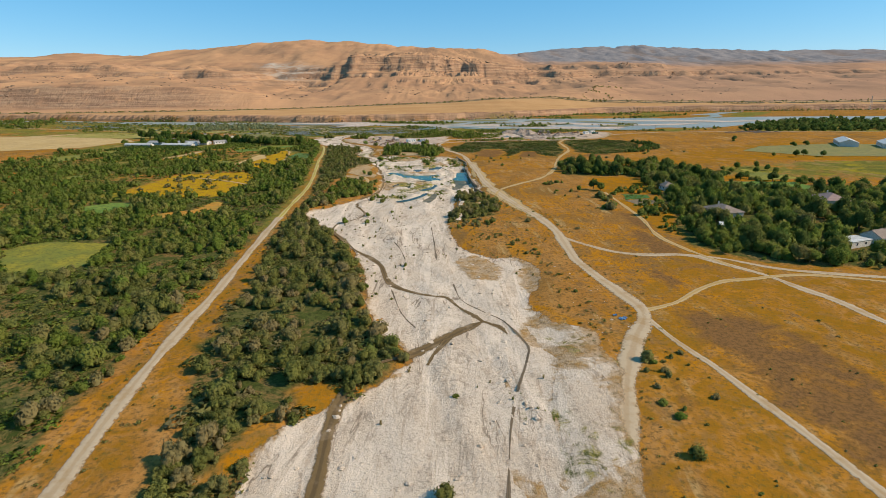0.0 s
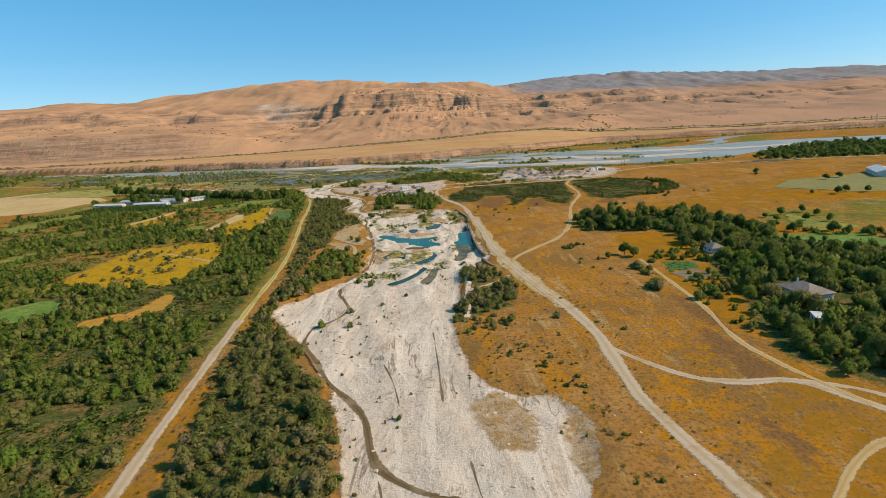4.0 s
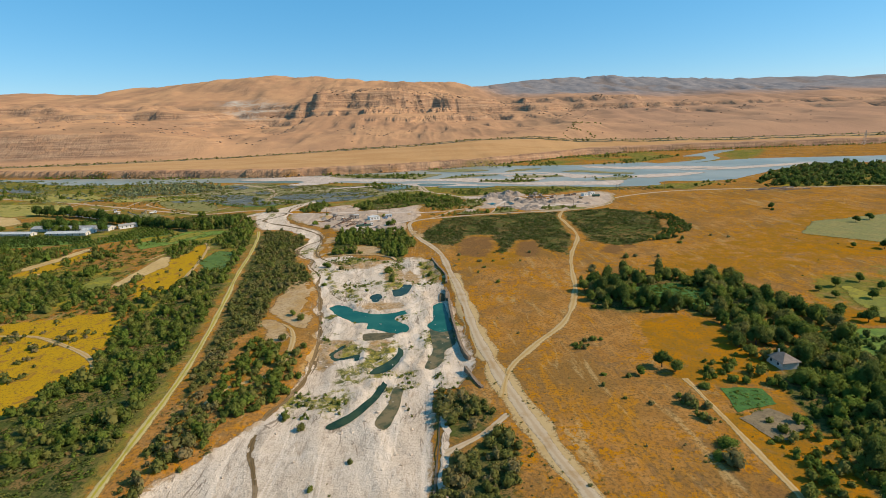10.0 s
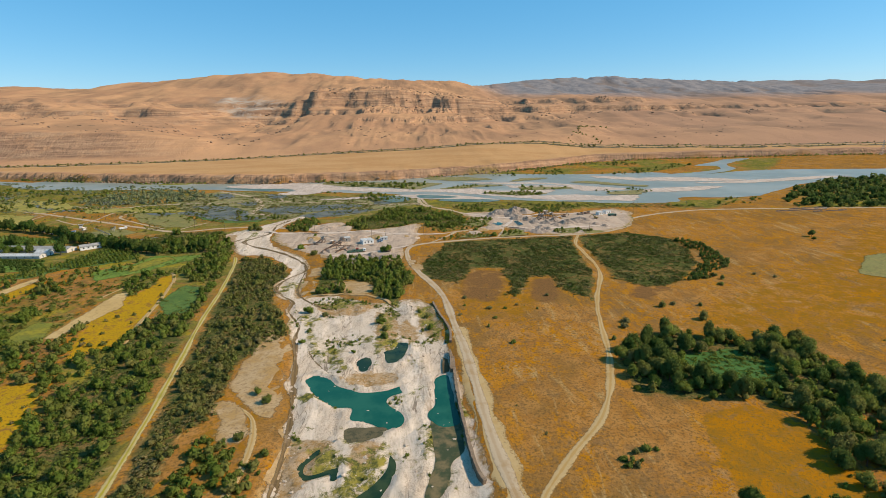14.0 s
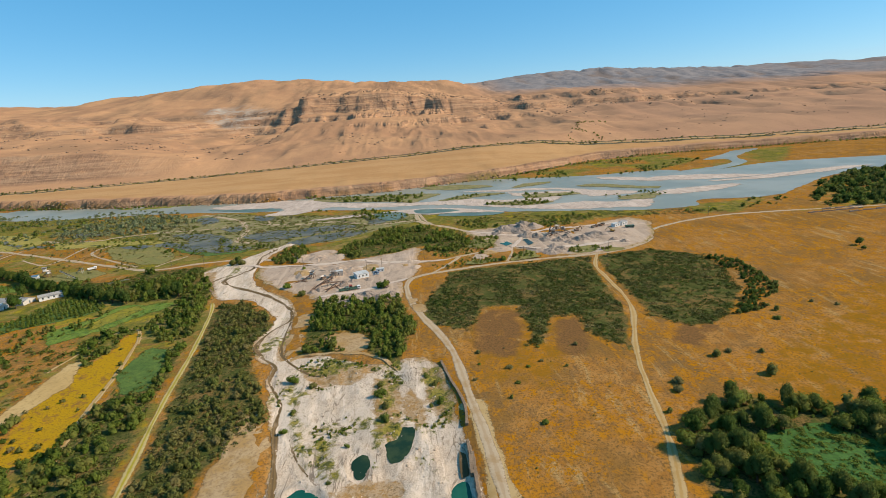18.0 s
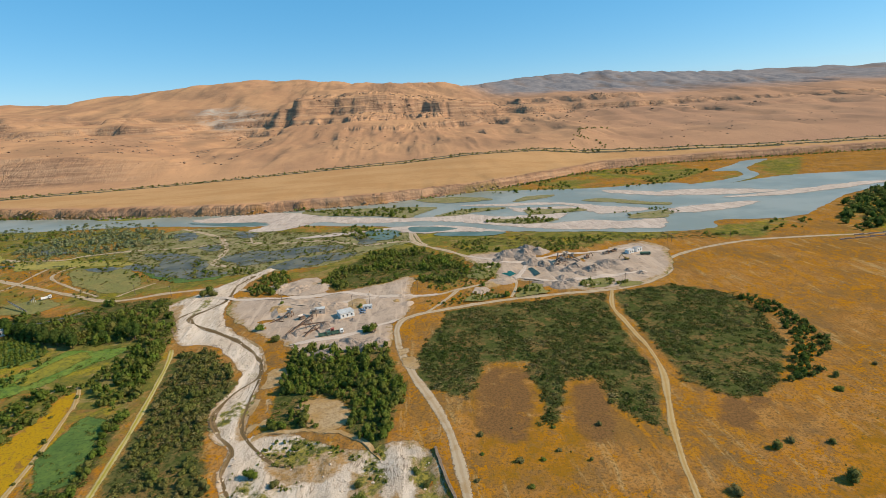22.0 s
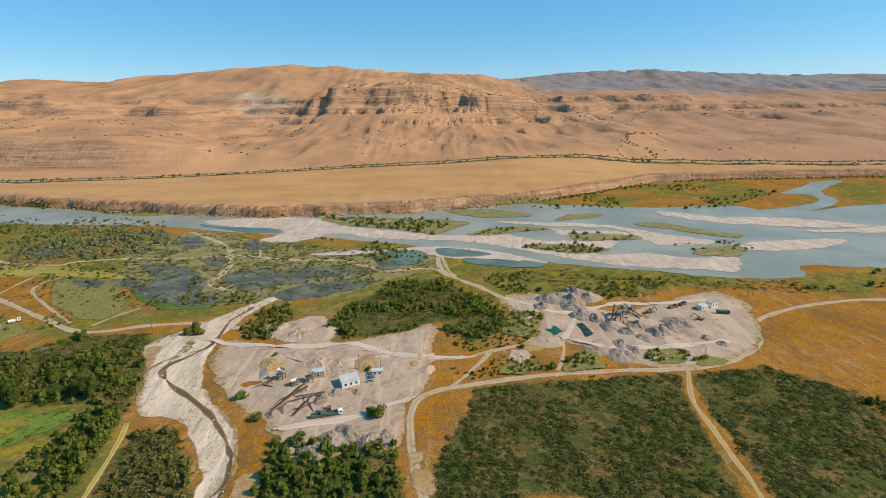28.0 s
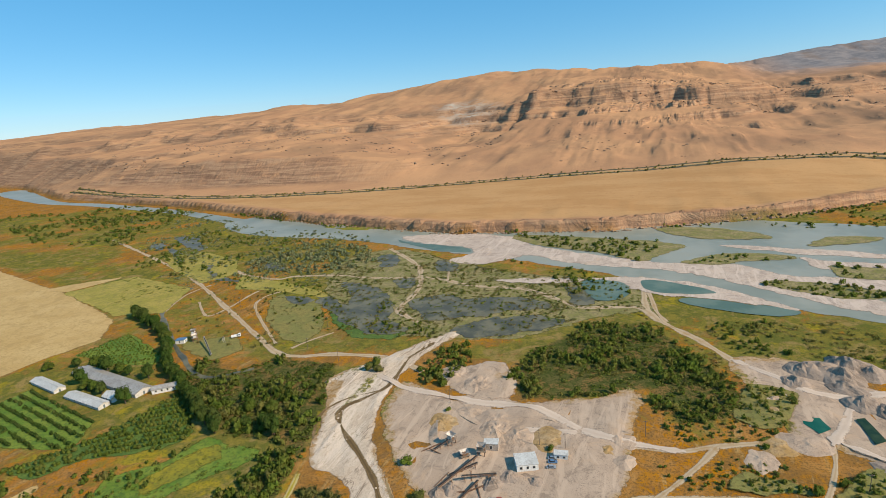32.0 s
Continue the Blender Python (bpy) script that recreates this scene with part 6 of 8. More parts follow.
ribbon("canal_road", CANAL, 9, M["trail"], 0.25, "dusty canal road at the foot of the hills", rag=0.4, step=12)
line = curve_points(CANAL, 4)
stand("tree_line", [(x + rng.normal(0, 5), y + rng.choice((-13, 12)) + rng.normal(0, 4), rng.uniform(1.5, 3.6), rng.uniform(1.2, 3.6), "dot", rng.uniform(0, 1)) for x, y in line if fbm(x, y, 60, 3, 3) > -0.35], M["olive"], "line of dark trees along the canal road", "trees")
toe = [(x, np.interp(x, TOE_X, TOE_Y) - rng.uniform(2, 16)) for x in np.arange(-900, 1300, 4.5)]
stand("bank_bushes", [(x, y, rng.uniform(1.6, 3.6), rng.uniform(1.8, 4.0), "dot", rng.uniform(0, 1)) for x, y in toe if fbm(x, y, 70, 3, 13) > -0.1 or x > 700], M["leaf"], "bushes at the foot of the river bluff")
gully = curve_points([(400, 1500), (430, 1440), (470, 1492), (455, 1600), (520, 1750), (600, 1800)], 9)
stand("gully_bushes", [(x + rng.normal(0, 6), y + rng.normal(0, 6), rng.uniform(2, 4), rng.uniform(2, 4.5), "dot", 0.4) for x, y in gully], M["olive"], "bushes in a dry gully")
for p in YARD_SCRUB:
    patch("earth_%d" % (20 + YARD_SCRUB.index(p)), p, M["drygrass"], 0.16, "weedy earth beside the stone yard", "earth", 2, 3.0, 3, shape=lambda x, y, d: yard_shape(x, y, np.full(np.shape(x), 9.0)))
stand("scrub", [(x, y, r, h + 0.9, "dot", t) for p in YARD_SCRUB for x, y, r, h, k, t in scatter(p, 2.6, rng, 0.9, 2.0, 0.8, 0.7, 12, (), 47)], M["leaf"], "green bushes beside the stone yard")
stand("reeds", scatter([(-260, 840), (-180, 880), (-60, 855), (0, 815), (-60, 780), (-130, 735), (-200, 715), (-270, 775)], 6.0, rng, 0.8, 1.8, 0.5, 1.1, 22, keep_off=True) + scatter([(-560, 900), (-420, 860), (-290, 830), (-240, 790), (-230, 740), (-290, 790), (-420, 820)], 6.0, rng, 1.2, 2.4, 0.7, 0.9, 30), M["leaf"], "reeds and low bushes between the ponds", "reeds")
stand("scrub", scatter([(-700, 1060), (-640, 900), (-560, 820), (-440, 840), (-450, 900), (-440, 1000)], 9, rng, 1.8, 3.5, 0.8, 0.95, 50) + scatter([(230, 770), (330, 745), (430, 770), (420, 800), (330, 800)], 8, rng, 1.5, 3.0, 0.8, 1.0, 30), M["leaf"], "riverside scrub on the flats")
stand("scrub", scatter([(-310, 870), (-310, 930), (-272, 962), (-184, 920), (-96, 886), (-29, 878), (0, 850), (10, 815), (-22, 800), (-68, 756), (-107, 745), (-199, 735), (-257, 784)], 5.2, rng, 0.8, 2.0, 0.5, 1.08, 18, tint=(0.2, 1)), M["olive"], "olive reeds and bushes on the marsh")
stand("scrub", scatter([(-1036, 1182), (-889, 1231), (-638, 1095), (-353, 1033), (-272, 968), (-309, 867), (-453, 830), (-536, 875), (-741, 951)], 8.5, rng, 1.8, 3.6, 0.5, 1.0, 45, tint=T), M["silver"], "grey-green willows on the river flat")
stand("scrub", scatter([(-1200, 1310), (-889, 1231), (-741, 951), (-900, 930), (-1500, 1150)], 13, rng, 3, 6, 0.7, 0.9, 70), M["leaf"], "far green willows by the river", "bushes")
MARSH = [(-309, 867), (-313, 932), (-272, 968), (-184, 926), (-96, 891), (-29, 884), (4, 861), (14, 815), (-22, 795), (-68, 752), (-107, 740), (-145, 733), (-199, 731), (-257, 784)]
for gap, thin, mat, seed in ((3.2, 1.1, "olive", 61), (3.4, 1.2, "leaf", 62)):
    stand("reeds", low(scatter(MARSH, gap, rng, 0.8, 2.0, 0.7, thin, 14, (), seed, tint=(0.1, 1)), 1.3, 0.45), M[mat], "low reeds and rushes on mud between ponds", "reeds")
RIVER_FLAT = [(-600, 930), (-560, 850), (-440, 800), (-330, 810), (-270, 780), (-310, 870), (-320, 930), (-440, 950)]
stand("scrub", low(scatter(RIVER_FLAT, 4.4, rng, 1.0, 2.6, 0.7, 1.15, 26, (), 63, tint=(0.1, 1)), 1.3, 0.4), M["silver"], "silvery low willows on the river flat")
stand("scrub", low(scatter([(-560, 850), (-440, 800), (-400, 740), (-430, 720), (-590, 765)], 4.8, rng, 0.8, 2.0, 0.7, 1.3, 22, (), 64, tint=(0.3, 1)), 1.3, 0.4), M["leaf"], "rough green weeds in the meadow")
stand("scrub", low(scatter([(-330, 690), (-280, 720), (-330, 770), (-340, 810), (-265, 790), (-225, 740), (-225, 705), (-262, 690)], 3.6, rng, 0.8, 1.8, 0.7, 1.1, 15, (), 65, tint=(0.3, 1)), 1.2, 0.4), M["olive"], "dry olive weeds on the knoll")
stand("scrub", scatter([(-330, 690), (-262, 690), (-225, 735), (-260, 788), (-330, 806), (-390, 805), (-420, 760)], 7, rng, 0.7, 1.7, 0.7, 1.0, 20), M["olive"], "small bushes between sandy tracks")

for p in ([(-151, 490), (-150, 522), (-135, 519), (-128, 494), (-124, 468), (-139, 470)], [(-230, 560), (-211, 576), (-205, 603), (-185, 596), (-163, 600), (-169, 581), (-180, 573), (-189, 554), (-215, 535)]):
    stand("herbs", low(scatter(p, 2.6, rng, 0.8, 1.5, 0.6, 0.75, 20, tint=(0.2, 1)), 1.2, 0.35), M["leaf"], "tall green herbs in a farm strip", "herbs")
stand("herbs", low(scatter([(104, 292), (118, 291), (116, 282), (101, 277)], 1.5, rng, 0.6, 0.9, 0.7, tint=(0.1, 0.6)), 1.0, 0.6), M["leaf"], "leafy vegetables in a garden plot", "crop")

YARD_GREEN = [(39, 794), (122, 815), (145, 790), (226, 787), (300, 770), (330, 745), (230, 755), (189, 748), (138, 738), (108, 757), (63, 752)]
stand("scrub", low(scatter(YARD_WOOD, 3.4, rng, 1.1, 2.2, 0.7, 0.6, 20, tint=(0.4, 1)), 1.3, 0.5) + low(scatter(LOWER_WOOD, 3.4, rng, 1.0, 2.0, 0.7, 0.75, 20, tint=(0.1, 0.9)), 1.2, 0.5), M["leaf"], "low green scrub under the thicket")
stand("scrub", low(scatter(YARD_GREEN, 3.8, rng, 0.9, 2.2, 0.7, 0.85, 22, tint=(0.1, 1)), 1.2, 0.55) + low(scatter([(6, 830), (14, 790), (50, 750), (60, 700), (30, 700), (5, 770)], 4.0, rng, 0.9, 2.0, 0.7, 0.9, 20), 1.2, 0.5), M["olive"], "mixed olive scrub between yard and river")

# ---------------------------------------------------------------- single trees and shrubs


def part(name, bm, material, parent, label=""):
    """One mesh part under a thing."""
    me = bpy.data.meshes.new(name)
    bm.to_mesh(me), bm.free()
    me.materials.append(material)
    ob = new(name, me)
    ob.parent = parent
    return tagged(ob, label)


def limb(bm, a, b, ra, rb, sides=7):
    a, b = Vector(a), Vector(b)
    q = (b - a).to_track_quat("Z", "Y")
    rings = []
    for c, r in ((a, ra), (b, rb)):
        rings.append([bm.verts.new(c + q @ Vector((r * math.cos(k * 2 * math.pi / sides), r * math.sin(k * 2 * math.pi / sides), 0))) for k in range(sides)])
    for k in range(sides):
        bm.faces.new((rings[0][k], rings[0][(k + 1) % sides], rings[1][(k + 1) % sides], rings[1][k]))
    bm.faces.new(rings[1])


def make_tree(name, seed, tall, wide, material, label, stem=0.28):
    """A tapered trunk with limbs under a crown of leafy lumps."""
    r = np.random.default_rng(seed)
    tree = tagged(new(name), label, "tree")
    bm = bmesh.new()
    top = tall * 0.62
    bend = [r.uniform(-0.06, 0.06) * tall, r.uniform(-0.06, 0.06) * tall]
    limb(bm, (0, 0, -0.3), (bend[0] * 0.5, bend[1] * 0.5, top * 0.5), tall * 0.032, tall * 0.024)
    limb(bm, (bend[0] * 0.5, bend[1] * 0.5, top * 0.5), (*bend, top), tall * 0.024, tall * 0.012)
    for k in range(5):
        a, h = k * 1.26 + r.uniform(-0.4, 0.4), r.uniform(stem, 0.5) * tall
        d = wide * r.uniform(0.5, 0.75)
        limb(bm, (bend[0] * 0.5, bend[1] * 0.5, h), (d * math.cos(a), d * math.sin(a), h + tall * r.uniform(0.14, 0.26)), tall * 0.014, tall * 0.005, 5)
    part("trunk", bm, M["bark"], tree)
    v, f, w = crown_shape(seed, 11, 1100, 0.058, 1.15, 0.2)
    v = v * (wide, wide, tall * (1 - stem) * 0.86) + (0, 0, tall * stem * 0.75)
    crown = new("crown", soften(mesh_from("crown", v, f, material, {"tint": np.full(len(v), r.uniform(0.1, 0.75))}), w))
    crown.parent = tree
    return tree


def make_shrub(name, seed, tall, wide, material, label, leaves=420):
    r = np.random.default_rng(seed)
    v, f, w = crown_shape(seed, 8, leaves, 0.075, 1.0, 0.12)
    shrub = tagged(new(name), label, "shrub")
    crown = new("crown", soften(mesh_from("crown", v * (wide, wide, tall), f, material, {"tint": np.full(len(v), r.uniform(0.2, 0.9))}), w))
    crown.parent = shrub
    bm = bmesh.new()
    for k in range(4):
        a = k * 1.57 + r.uniform(-0.5, 0.5)
        limb(bm, (0.08 * math.cos(a), 0.08 * math.sin(a), -0.2), (wide * 0.5 * math.cos(a), wide * 0.5 * math.sin(a), tall * 0.6), 0.06, 0.02, 5)
    part("stems", bm, M["bark"], shrub)
    return shrub


def set_out(kinds, spots, group, size=(0.8, 1.2), seed=1, sink=0.05):
    """Copies of the kinds at the spots; the first of each kind is moved to a spot of its own."""
    r = np.random.default_rng(seed)
    used = set()
    for x, y, *own in spots:
        k = int(r.integers(len(kinds)))
        s = r.uniform(*size) * (own[0] if own else 1.0)
        m = pose(x, y, gz(x, y) - sink, 0, 0, r.uniform(0, 360))
        if k in used:
            ob = copy_thing(kinds[k], m)
        else:
            used.add(k)
            ob = kinds[k]
            ob.matrix_basis = m
        ob.scale = (s * r.uniform(0.9, 1.1), s * r.uniform(0.9, 1.1), s * r.uniform(0.85, 1.15))
        tagged(ob, group=group)
    for k, ob in enumerate(kinds):
        if k not in used:
            for o in (*ob.children_recursive, ob):
                bpy.data.objects.remove(o)


def spots_in(poly, gap, seed, holes=(), thin=0.0):
    r = np.random.default_rng(seed)
    return [(s[0], s[1]) for s in scatter(poly, gap, r, 1, 1, holes=holes, clump=thin, seed=seed)]


GROVE_1 = [(130, 296), (126, 272), (119, 258), (113, 240), (106, 212), (101, 192), (112, 172), (165, 158), (240, 190), (265, 300), (205, 300), (183, 301), (169, 309), (150, 318)]
GROVE_2 = [(86, 368), (93, 400), (110, 418), (128, 424), (148, 410), (175, 410), (182, 395), (178, 368), (189, 352), (182, 333), (167, 301), (150, 302), (128, 310), (124, 321), (138, 352), (129, 361)]
CROP = [(115, 378), (119, 398), (146, 402), (155, 388), (145, 369), (128, 369)]
STRIP = [(171, 360), (164, 329), (162, 306), (168, 306), (171, 328), (175, 351)]
HOUSES = [[(126, 296), (140, 296), (140, 310), (126, 310)], [(124, 229), (145, 229), (145, 249), (124, 249)], [(119, 211), (127, 211), (127, 219), (119, 219)], [(190, 250), (216, 250), (216, 276), (190, 276)], [(150, 178), (185, 178), (185, 200), (150, 200)], [(104, 292), (118, 291), (116, 282), (101, 277)]]
village_trees = [make_tree("tree", 11, 9.5, 4.2, M["tree"], "broad dark green orchard tree"), make_tree("tree", 12, 8.0, 4.4, M["leaf"], "rounded dark green walnut tree"),
                 make_tree("tree", 13, 10.5, 4.0, M["tree"], "tall dense green tree in a grove"), make_tree("tree", 14, 7.0, 4.0, M["leaf"], "small lighter green fruit tree"), make_tree("tree", 15, 8.5, 4.4, M["olive"], "broad grey-olive willow tree")]
set_out(village_trees, spots_in(GROVE_1, 10.6, 3, HOUSES) + spots_in(GROVE_2, 6.6, 4, [CROP, STRIP] + HOUSES, 0.5), "trees of the village groves", (0.62, 1.0), 5)
stand("undergrowth", scatter(GROVE_1, 4.3, rng, 2.0, 3.4, 1.05, 0.5, 24, HOUSES) + scatter(GROVE_2, 4.2, rng, 1.6, 3.2, 1.05, 0.6, 20, HOUSES + [CROP, STRIP]) + scatter([(108, 271), (125, 277), (141, 268), (114, 240), (100, 241), (98, 251)], 3.6, rng, 1.2, 2.4, 1.0, 0.6, 12, HOUSES) + scatter([(86, 289), (95, 284), (93, 273), (89, 273)], 2.6, rng, 1.0, 1.8) + scatter([(66, 343), (84, 344), (77, 325), (64, 327)], 4.0, rng, 1.0, 1.9, 0.9, 1.0, 8) + scatter([(104, 262), (112, 258), (104, 222), (98, 197), (95, 215), (96, 240)], 3.2, rng, 0.8, 1.7, 1.0, 0.75, 10) + scatter([(100, 302), (116, 316), (150, 322), (156, 300), (146, 288), (118, 292)], 4.2, rng, 1.5, 2.9, 1.0, 0.7, 12, HOUSES) + scatter([(180, 352), (200, 346), (250, 318), (246, 310), (200, 335)], 5.5, rng, 1.4, 2.6, 1.0, 0.7), M["leaf"], "dense green undergrowth below the village trees")
patch("field_30", CROP, M["crop"], 0.15, "leafy green plot inside the grove", "field", 2.5, 2.2, 6, sharp=True)
stand("undergrowth", scatter([(120, 260), (127, 300), (150, 318), (182, 333), (205, 300), (192, 262)], 3.6, rng, 1.3, 2.8, 1.0, 0.6, 16, HOUSES, 37, tint=(0, 0.8)), M["tree"], "dark garden shrubs among the village trees")
stand("crop", low(scatter(CROP, 2.0, rng, 0.9, 1.8, 0.8, 0.3, 12, tint=(0.1, 0.5)), 1.1, 0.55), M["leaf"], "leafy green crop inside the grove", "crop")
ROW_TREES = [(338, 600, 1.1), (330, 588, 0.7), (209, 380), (210, 370), (240, 390), (241, 378), (235, 359), (225, 366), (222, 385), (295, 457), (310, 450), (322, 458), (335, 452), (378, 537), (360, 530), (82, 304, 0.9), (95, 305, 1.15), (92, 309, 0.9), (190, 345), (200, 340),
             (215, 330), (228, 322), (240, 312), (197, 352), (207, 345), (219, 336), (234, 327), (246, 318)]
set_out([make_tree("tree", 21, 7.5, 3.8, M["tree"], "lone dark green tree on dry grass"), make_tree("tree", 22, 6.5, 3.4, M["leaf"], "small rounded green tree on dry grass")], ROW_TREES, "trees scattered over dry grass", (0.6, 0.95), 6)
DRY_SHRUBS = [
    (46, 103, 1.1), (48, 98, 0.8), (40, 144, 0.7), (55, 106, 0.6), (52, 104, 0.6), (44, 82, 0.9), (35, 144, 0.5), (60, 219, 0.7), (40, 233, 0.7), (38, 160, 0.5), (42, 71, 1.7), (47, 102), (48, 96, 0.8),
    (44, 98, 0.6), (43, 86, 0.8), (54, 88, 0.6), (46, 84, 0.5), (44, 92, 0.5), (88, 263, 1.9), (59, 218, 0.7), (40, 234, 0.8), (99, 293, 1.4), (77, 303), (71, 334, 1.3), (66, 331), (75, 336, 1.1),
    (69, 328, 0.8), (69, 306, 0.9), (66, 298, 0.9), (77, 285), (70, 289, 0.7),
]
DRY_SHRUBS += [
    (89, 284, 1.7), (93, 281, 1.2), (90, 274, 1.3), (86, 255, 1.9), (83, 258, 1.5), (101, 262, 1.1), (39, 231, 1.2), (33, 263, 0.6), (191, 488, 1.7), (138, 455, 1.6), (151, 436, 2.0), (96, 416, 1.5),
    (99, 410, 1.2), (146, 458), (48, 416), (43, 461), (44, 447, 0.8), (30, 467, 0.7), (26, 453, 0.7), (59, 465), (225, 506), (234, 499), (110, 436, 1.7), (107, 430, 1.4), (31, 479), (52, 461, 1.1),
    (69, 458, 0.8), (39, 436, 0.8), (80, 479, 0.9), (61, 480), (199, 499, 1.2), (160, 455, 1.2),
]
DRY_SHRUBS += [
    (52, 225, 0.6), (45, 250, 0.6),
]
BED_SHRUBS = [
    (-35, 284), (-42, 291, 0.8), (-27, 256, 0.7), (-18, 266, 0.6), (-39, 250, 0.6), (-58, 468, 1.4), (-48, 463, 1.5), (-52, 442), (-31, 396, 0.8), (-53, 428), (-27, 416, 0.6), (0, 63, 1.1),
    (-14, 172, 0.6), (-37, 235, 0.7), (-25, 150, 0.6), (2, 90, 0.4), (-48, 236, 0.9), (-47, 300, 0.8), (-57, 350, 1.2), (-62, 345), (-54, 373, 1.2), (-60, 380), (-16, 450, 1.3), (-14, 440, 1.4),
    (-13, 430, 1.3), (-17, 458, 1.3), (4, 462, 1.1), (8, 455), (10, 440), (-77, 589, 1.6), (-92, 608, 1.5), (-39, 557, 1.5),
]
BED_SHRUBS += [
    (-19, 590, 1.7), (-23, 592, 1.4), (-53, 575, 1.2), (-152, 690, 2.2), (-148, 684, 2.0), (-156, 684, 1.8), (-30, 634, 1.0), (-88, 652, 0.9),
]
set_out([make_shrub("shrub", 31, 2.2, 2.0, M["olive"], "rounded grey-olive shrub on dry orange grass"), make_shrub("shrub", 32, 1.8, 2.1, M["leaf"], "low green shrub on dry orange grass"), make_shrub("shrub", 33, 2.4, 1.9, M["olive"], "dusty olive shrub on dry grass")], DRY_SHRUBS, "shrubs on the dry grass", (0.5, 0.9), 8)
set_out([make_shrub("shrub", 34, 2.1, 1.9, M["olive"], "dusty shrub on bare gravel"), make_shrub("shrub", 35, 2.3, 2.0, M["leaf"], "green willow shrub on bare gravel")], BED_SHRUBS, "shrubs on the gravel", (0.8, 1.15), 9, -0.3)
# loose small growth over the dry grass, and stones
dry = []
for poly, gap, thin in (([(30, 40), (34, 110), (60, 150), (50, 215), (38, 300), (60, 330), (110, 260), (112, 180), (124, 160), (140, 60), (90, 30)], 5.2, 1.22), ([(28, 330), (26, 480), (60, 540), (100, 520), (120, 490), (105, 440), (88, 400), (72, 368), (40, 330)], 7.5, 1.1), ([(140, 480), (240, 520), (330, 560), (330, 420), (200, 400), (130, 430)], 9, 1.08), ([(25, 180), (40, 205), (34, 280), (30, 262), (26, 240), (8, 230), (10, 190)], 3.0, 0.85), ([(-62, 60), (-68, 130), (-66, 200), (-55, 150), (-50, 60)], 4.0, 1.0)):
    dry += [(x, y, r * 0.5, h * 0.45, "dot", t) for x, y, r, h, k, t in scatter(poly, gap, rng, 0.5, 1.2, 0.8, thin, 12)]
for line in (ROAD_L[:8], ROAD_R[2:14]):
    pts = curve_points(line, 0.9)
    side = rng.choice((-1, 1), len(pts)) * (2.2 + np.abs(rng.normal(0, 2.6, len(pts))))
    dry += [(x + d, y + rng.normal(0, 0.8), rng.uniform(0.25, 0.8), rng.uniform(0.2, 0.6), "speck", rng.uniform(0.2, 1)) for (x, y), d in zip(pts, side) if fbm(x, y + 3 * d, 9, 2, 17) > -0.15]
dry += [(x, y, r * 0.8, h * 0.7, "dot", t) for x, y, r, h, k, t in scatter([(11, 214), (26, 210), (37, 196), (36, 178), (30, 184), (24, 190), (14, 200)], 2.6, rng, 0.7, 1.7, 0.8, 0.8, 10)]
dry += [(x, y, r * 0.6, h * 0.5, "speck", t) for x, y, r, h, k, t in scatter([(34, 176), (40, 168), (44, 140), (50, 112), (40, 104), (34, 112), (31, 136)], 2.2, rng, 0.5, 1.4, 0.8, 0.95, 9)]
stand("tussocks", dry, M["olive"], "dry tussocks and small thorny weeds", "weeds")


def stones(name, poly, count, lo, hi, material, label, seed, lift=0.2, shape=None):
    r = np.random.default_rng(seed)
    p = np.array(poly, float)
    xs, ys = r.uniform(*zip(p.min(0), p.max(0)), (count * 3, 2)).T
    ok = np.flatnonzero(inside(p, xs, ys) > 1)[:count]
    xs, ys = xs[ok], ys[ok]
    z = ground_z(xs, ys) + lift + (bed_shape(xs, ys, np.full(len(xs), 9.0)) if shape else 0)
    v0, f0 = ico()
    size = lo + (hi - lo) * r.random(len(xs)) ** 3
    v = v0[None] * r.uniform(0.65, 1.2, (len(xs), len(v0), 1)) * size[:, None, None] * r.uniform([0.8, 0.8, 0.4], [1.4, 1.2, 0.8], (len(xs), 3))[:, None]
    v = v + np.stack([xs, ys, z], 1)[:, None]
    f = f0[None] + (np.arange(len(xs)) * len(v0))[:, None, None]
    tagged(new(name, mesh_from(name, v.reshape(-1, 3), f.reshape(-1, 3), material)), label, "stones", kind="stuff")


stones("boulders", BED, 2600, 0.16, 0.75, M["gravel"], "pale boulders strewn over the gravel bed", 41, 0.1, True)

r = np.random.default_rng(77)


def outcrop(name, x0, x1, y0, y1, count, lo, hi, label, seed):
    """Rocks in clumps on the hillside."""
    q = np.random.default_rng(seed)
    xs, ys = q.uniform(x0, x1, count * 8), q.uniform(y0, y1, count * 8)
    ok = np.flatnonzero(fbm(xs, ys * 2.2, 90, 3, seed) > 0.24)[:count]
    xs, ys = xs[ok], ys[ok]
    v0, f0 = ico()
    size = lo + (hi - lo) * q.random(len(xs)) ** 2
    v = v0[None] * q.uniform(0.6, 1.2, (len(xs), len(v0), 1)) * size[:, None, None] * q.uniform([0.9, 0.7, 0.5], [2.0, 1.2, 1.0], (len(xs), 3))[:, None] + np.stack([xs, ys, ground_z(xs, ys)], 1)[:, None]
    f = f0[None] + (np.arange(len(xs)) * len(v0))[:, None, None]
    tagged(new(name, mesh_from(name, v.reshape(-1, 3), f.reshape(-1, 3), M["rock"])), label, "rocks", kind="stuff")


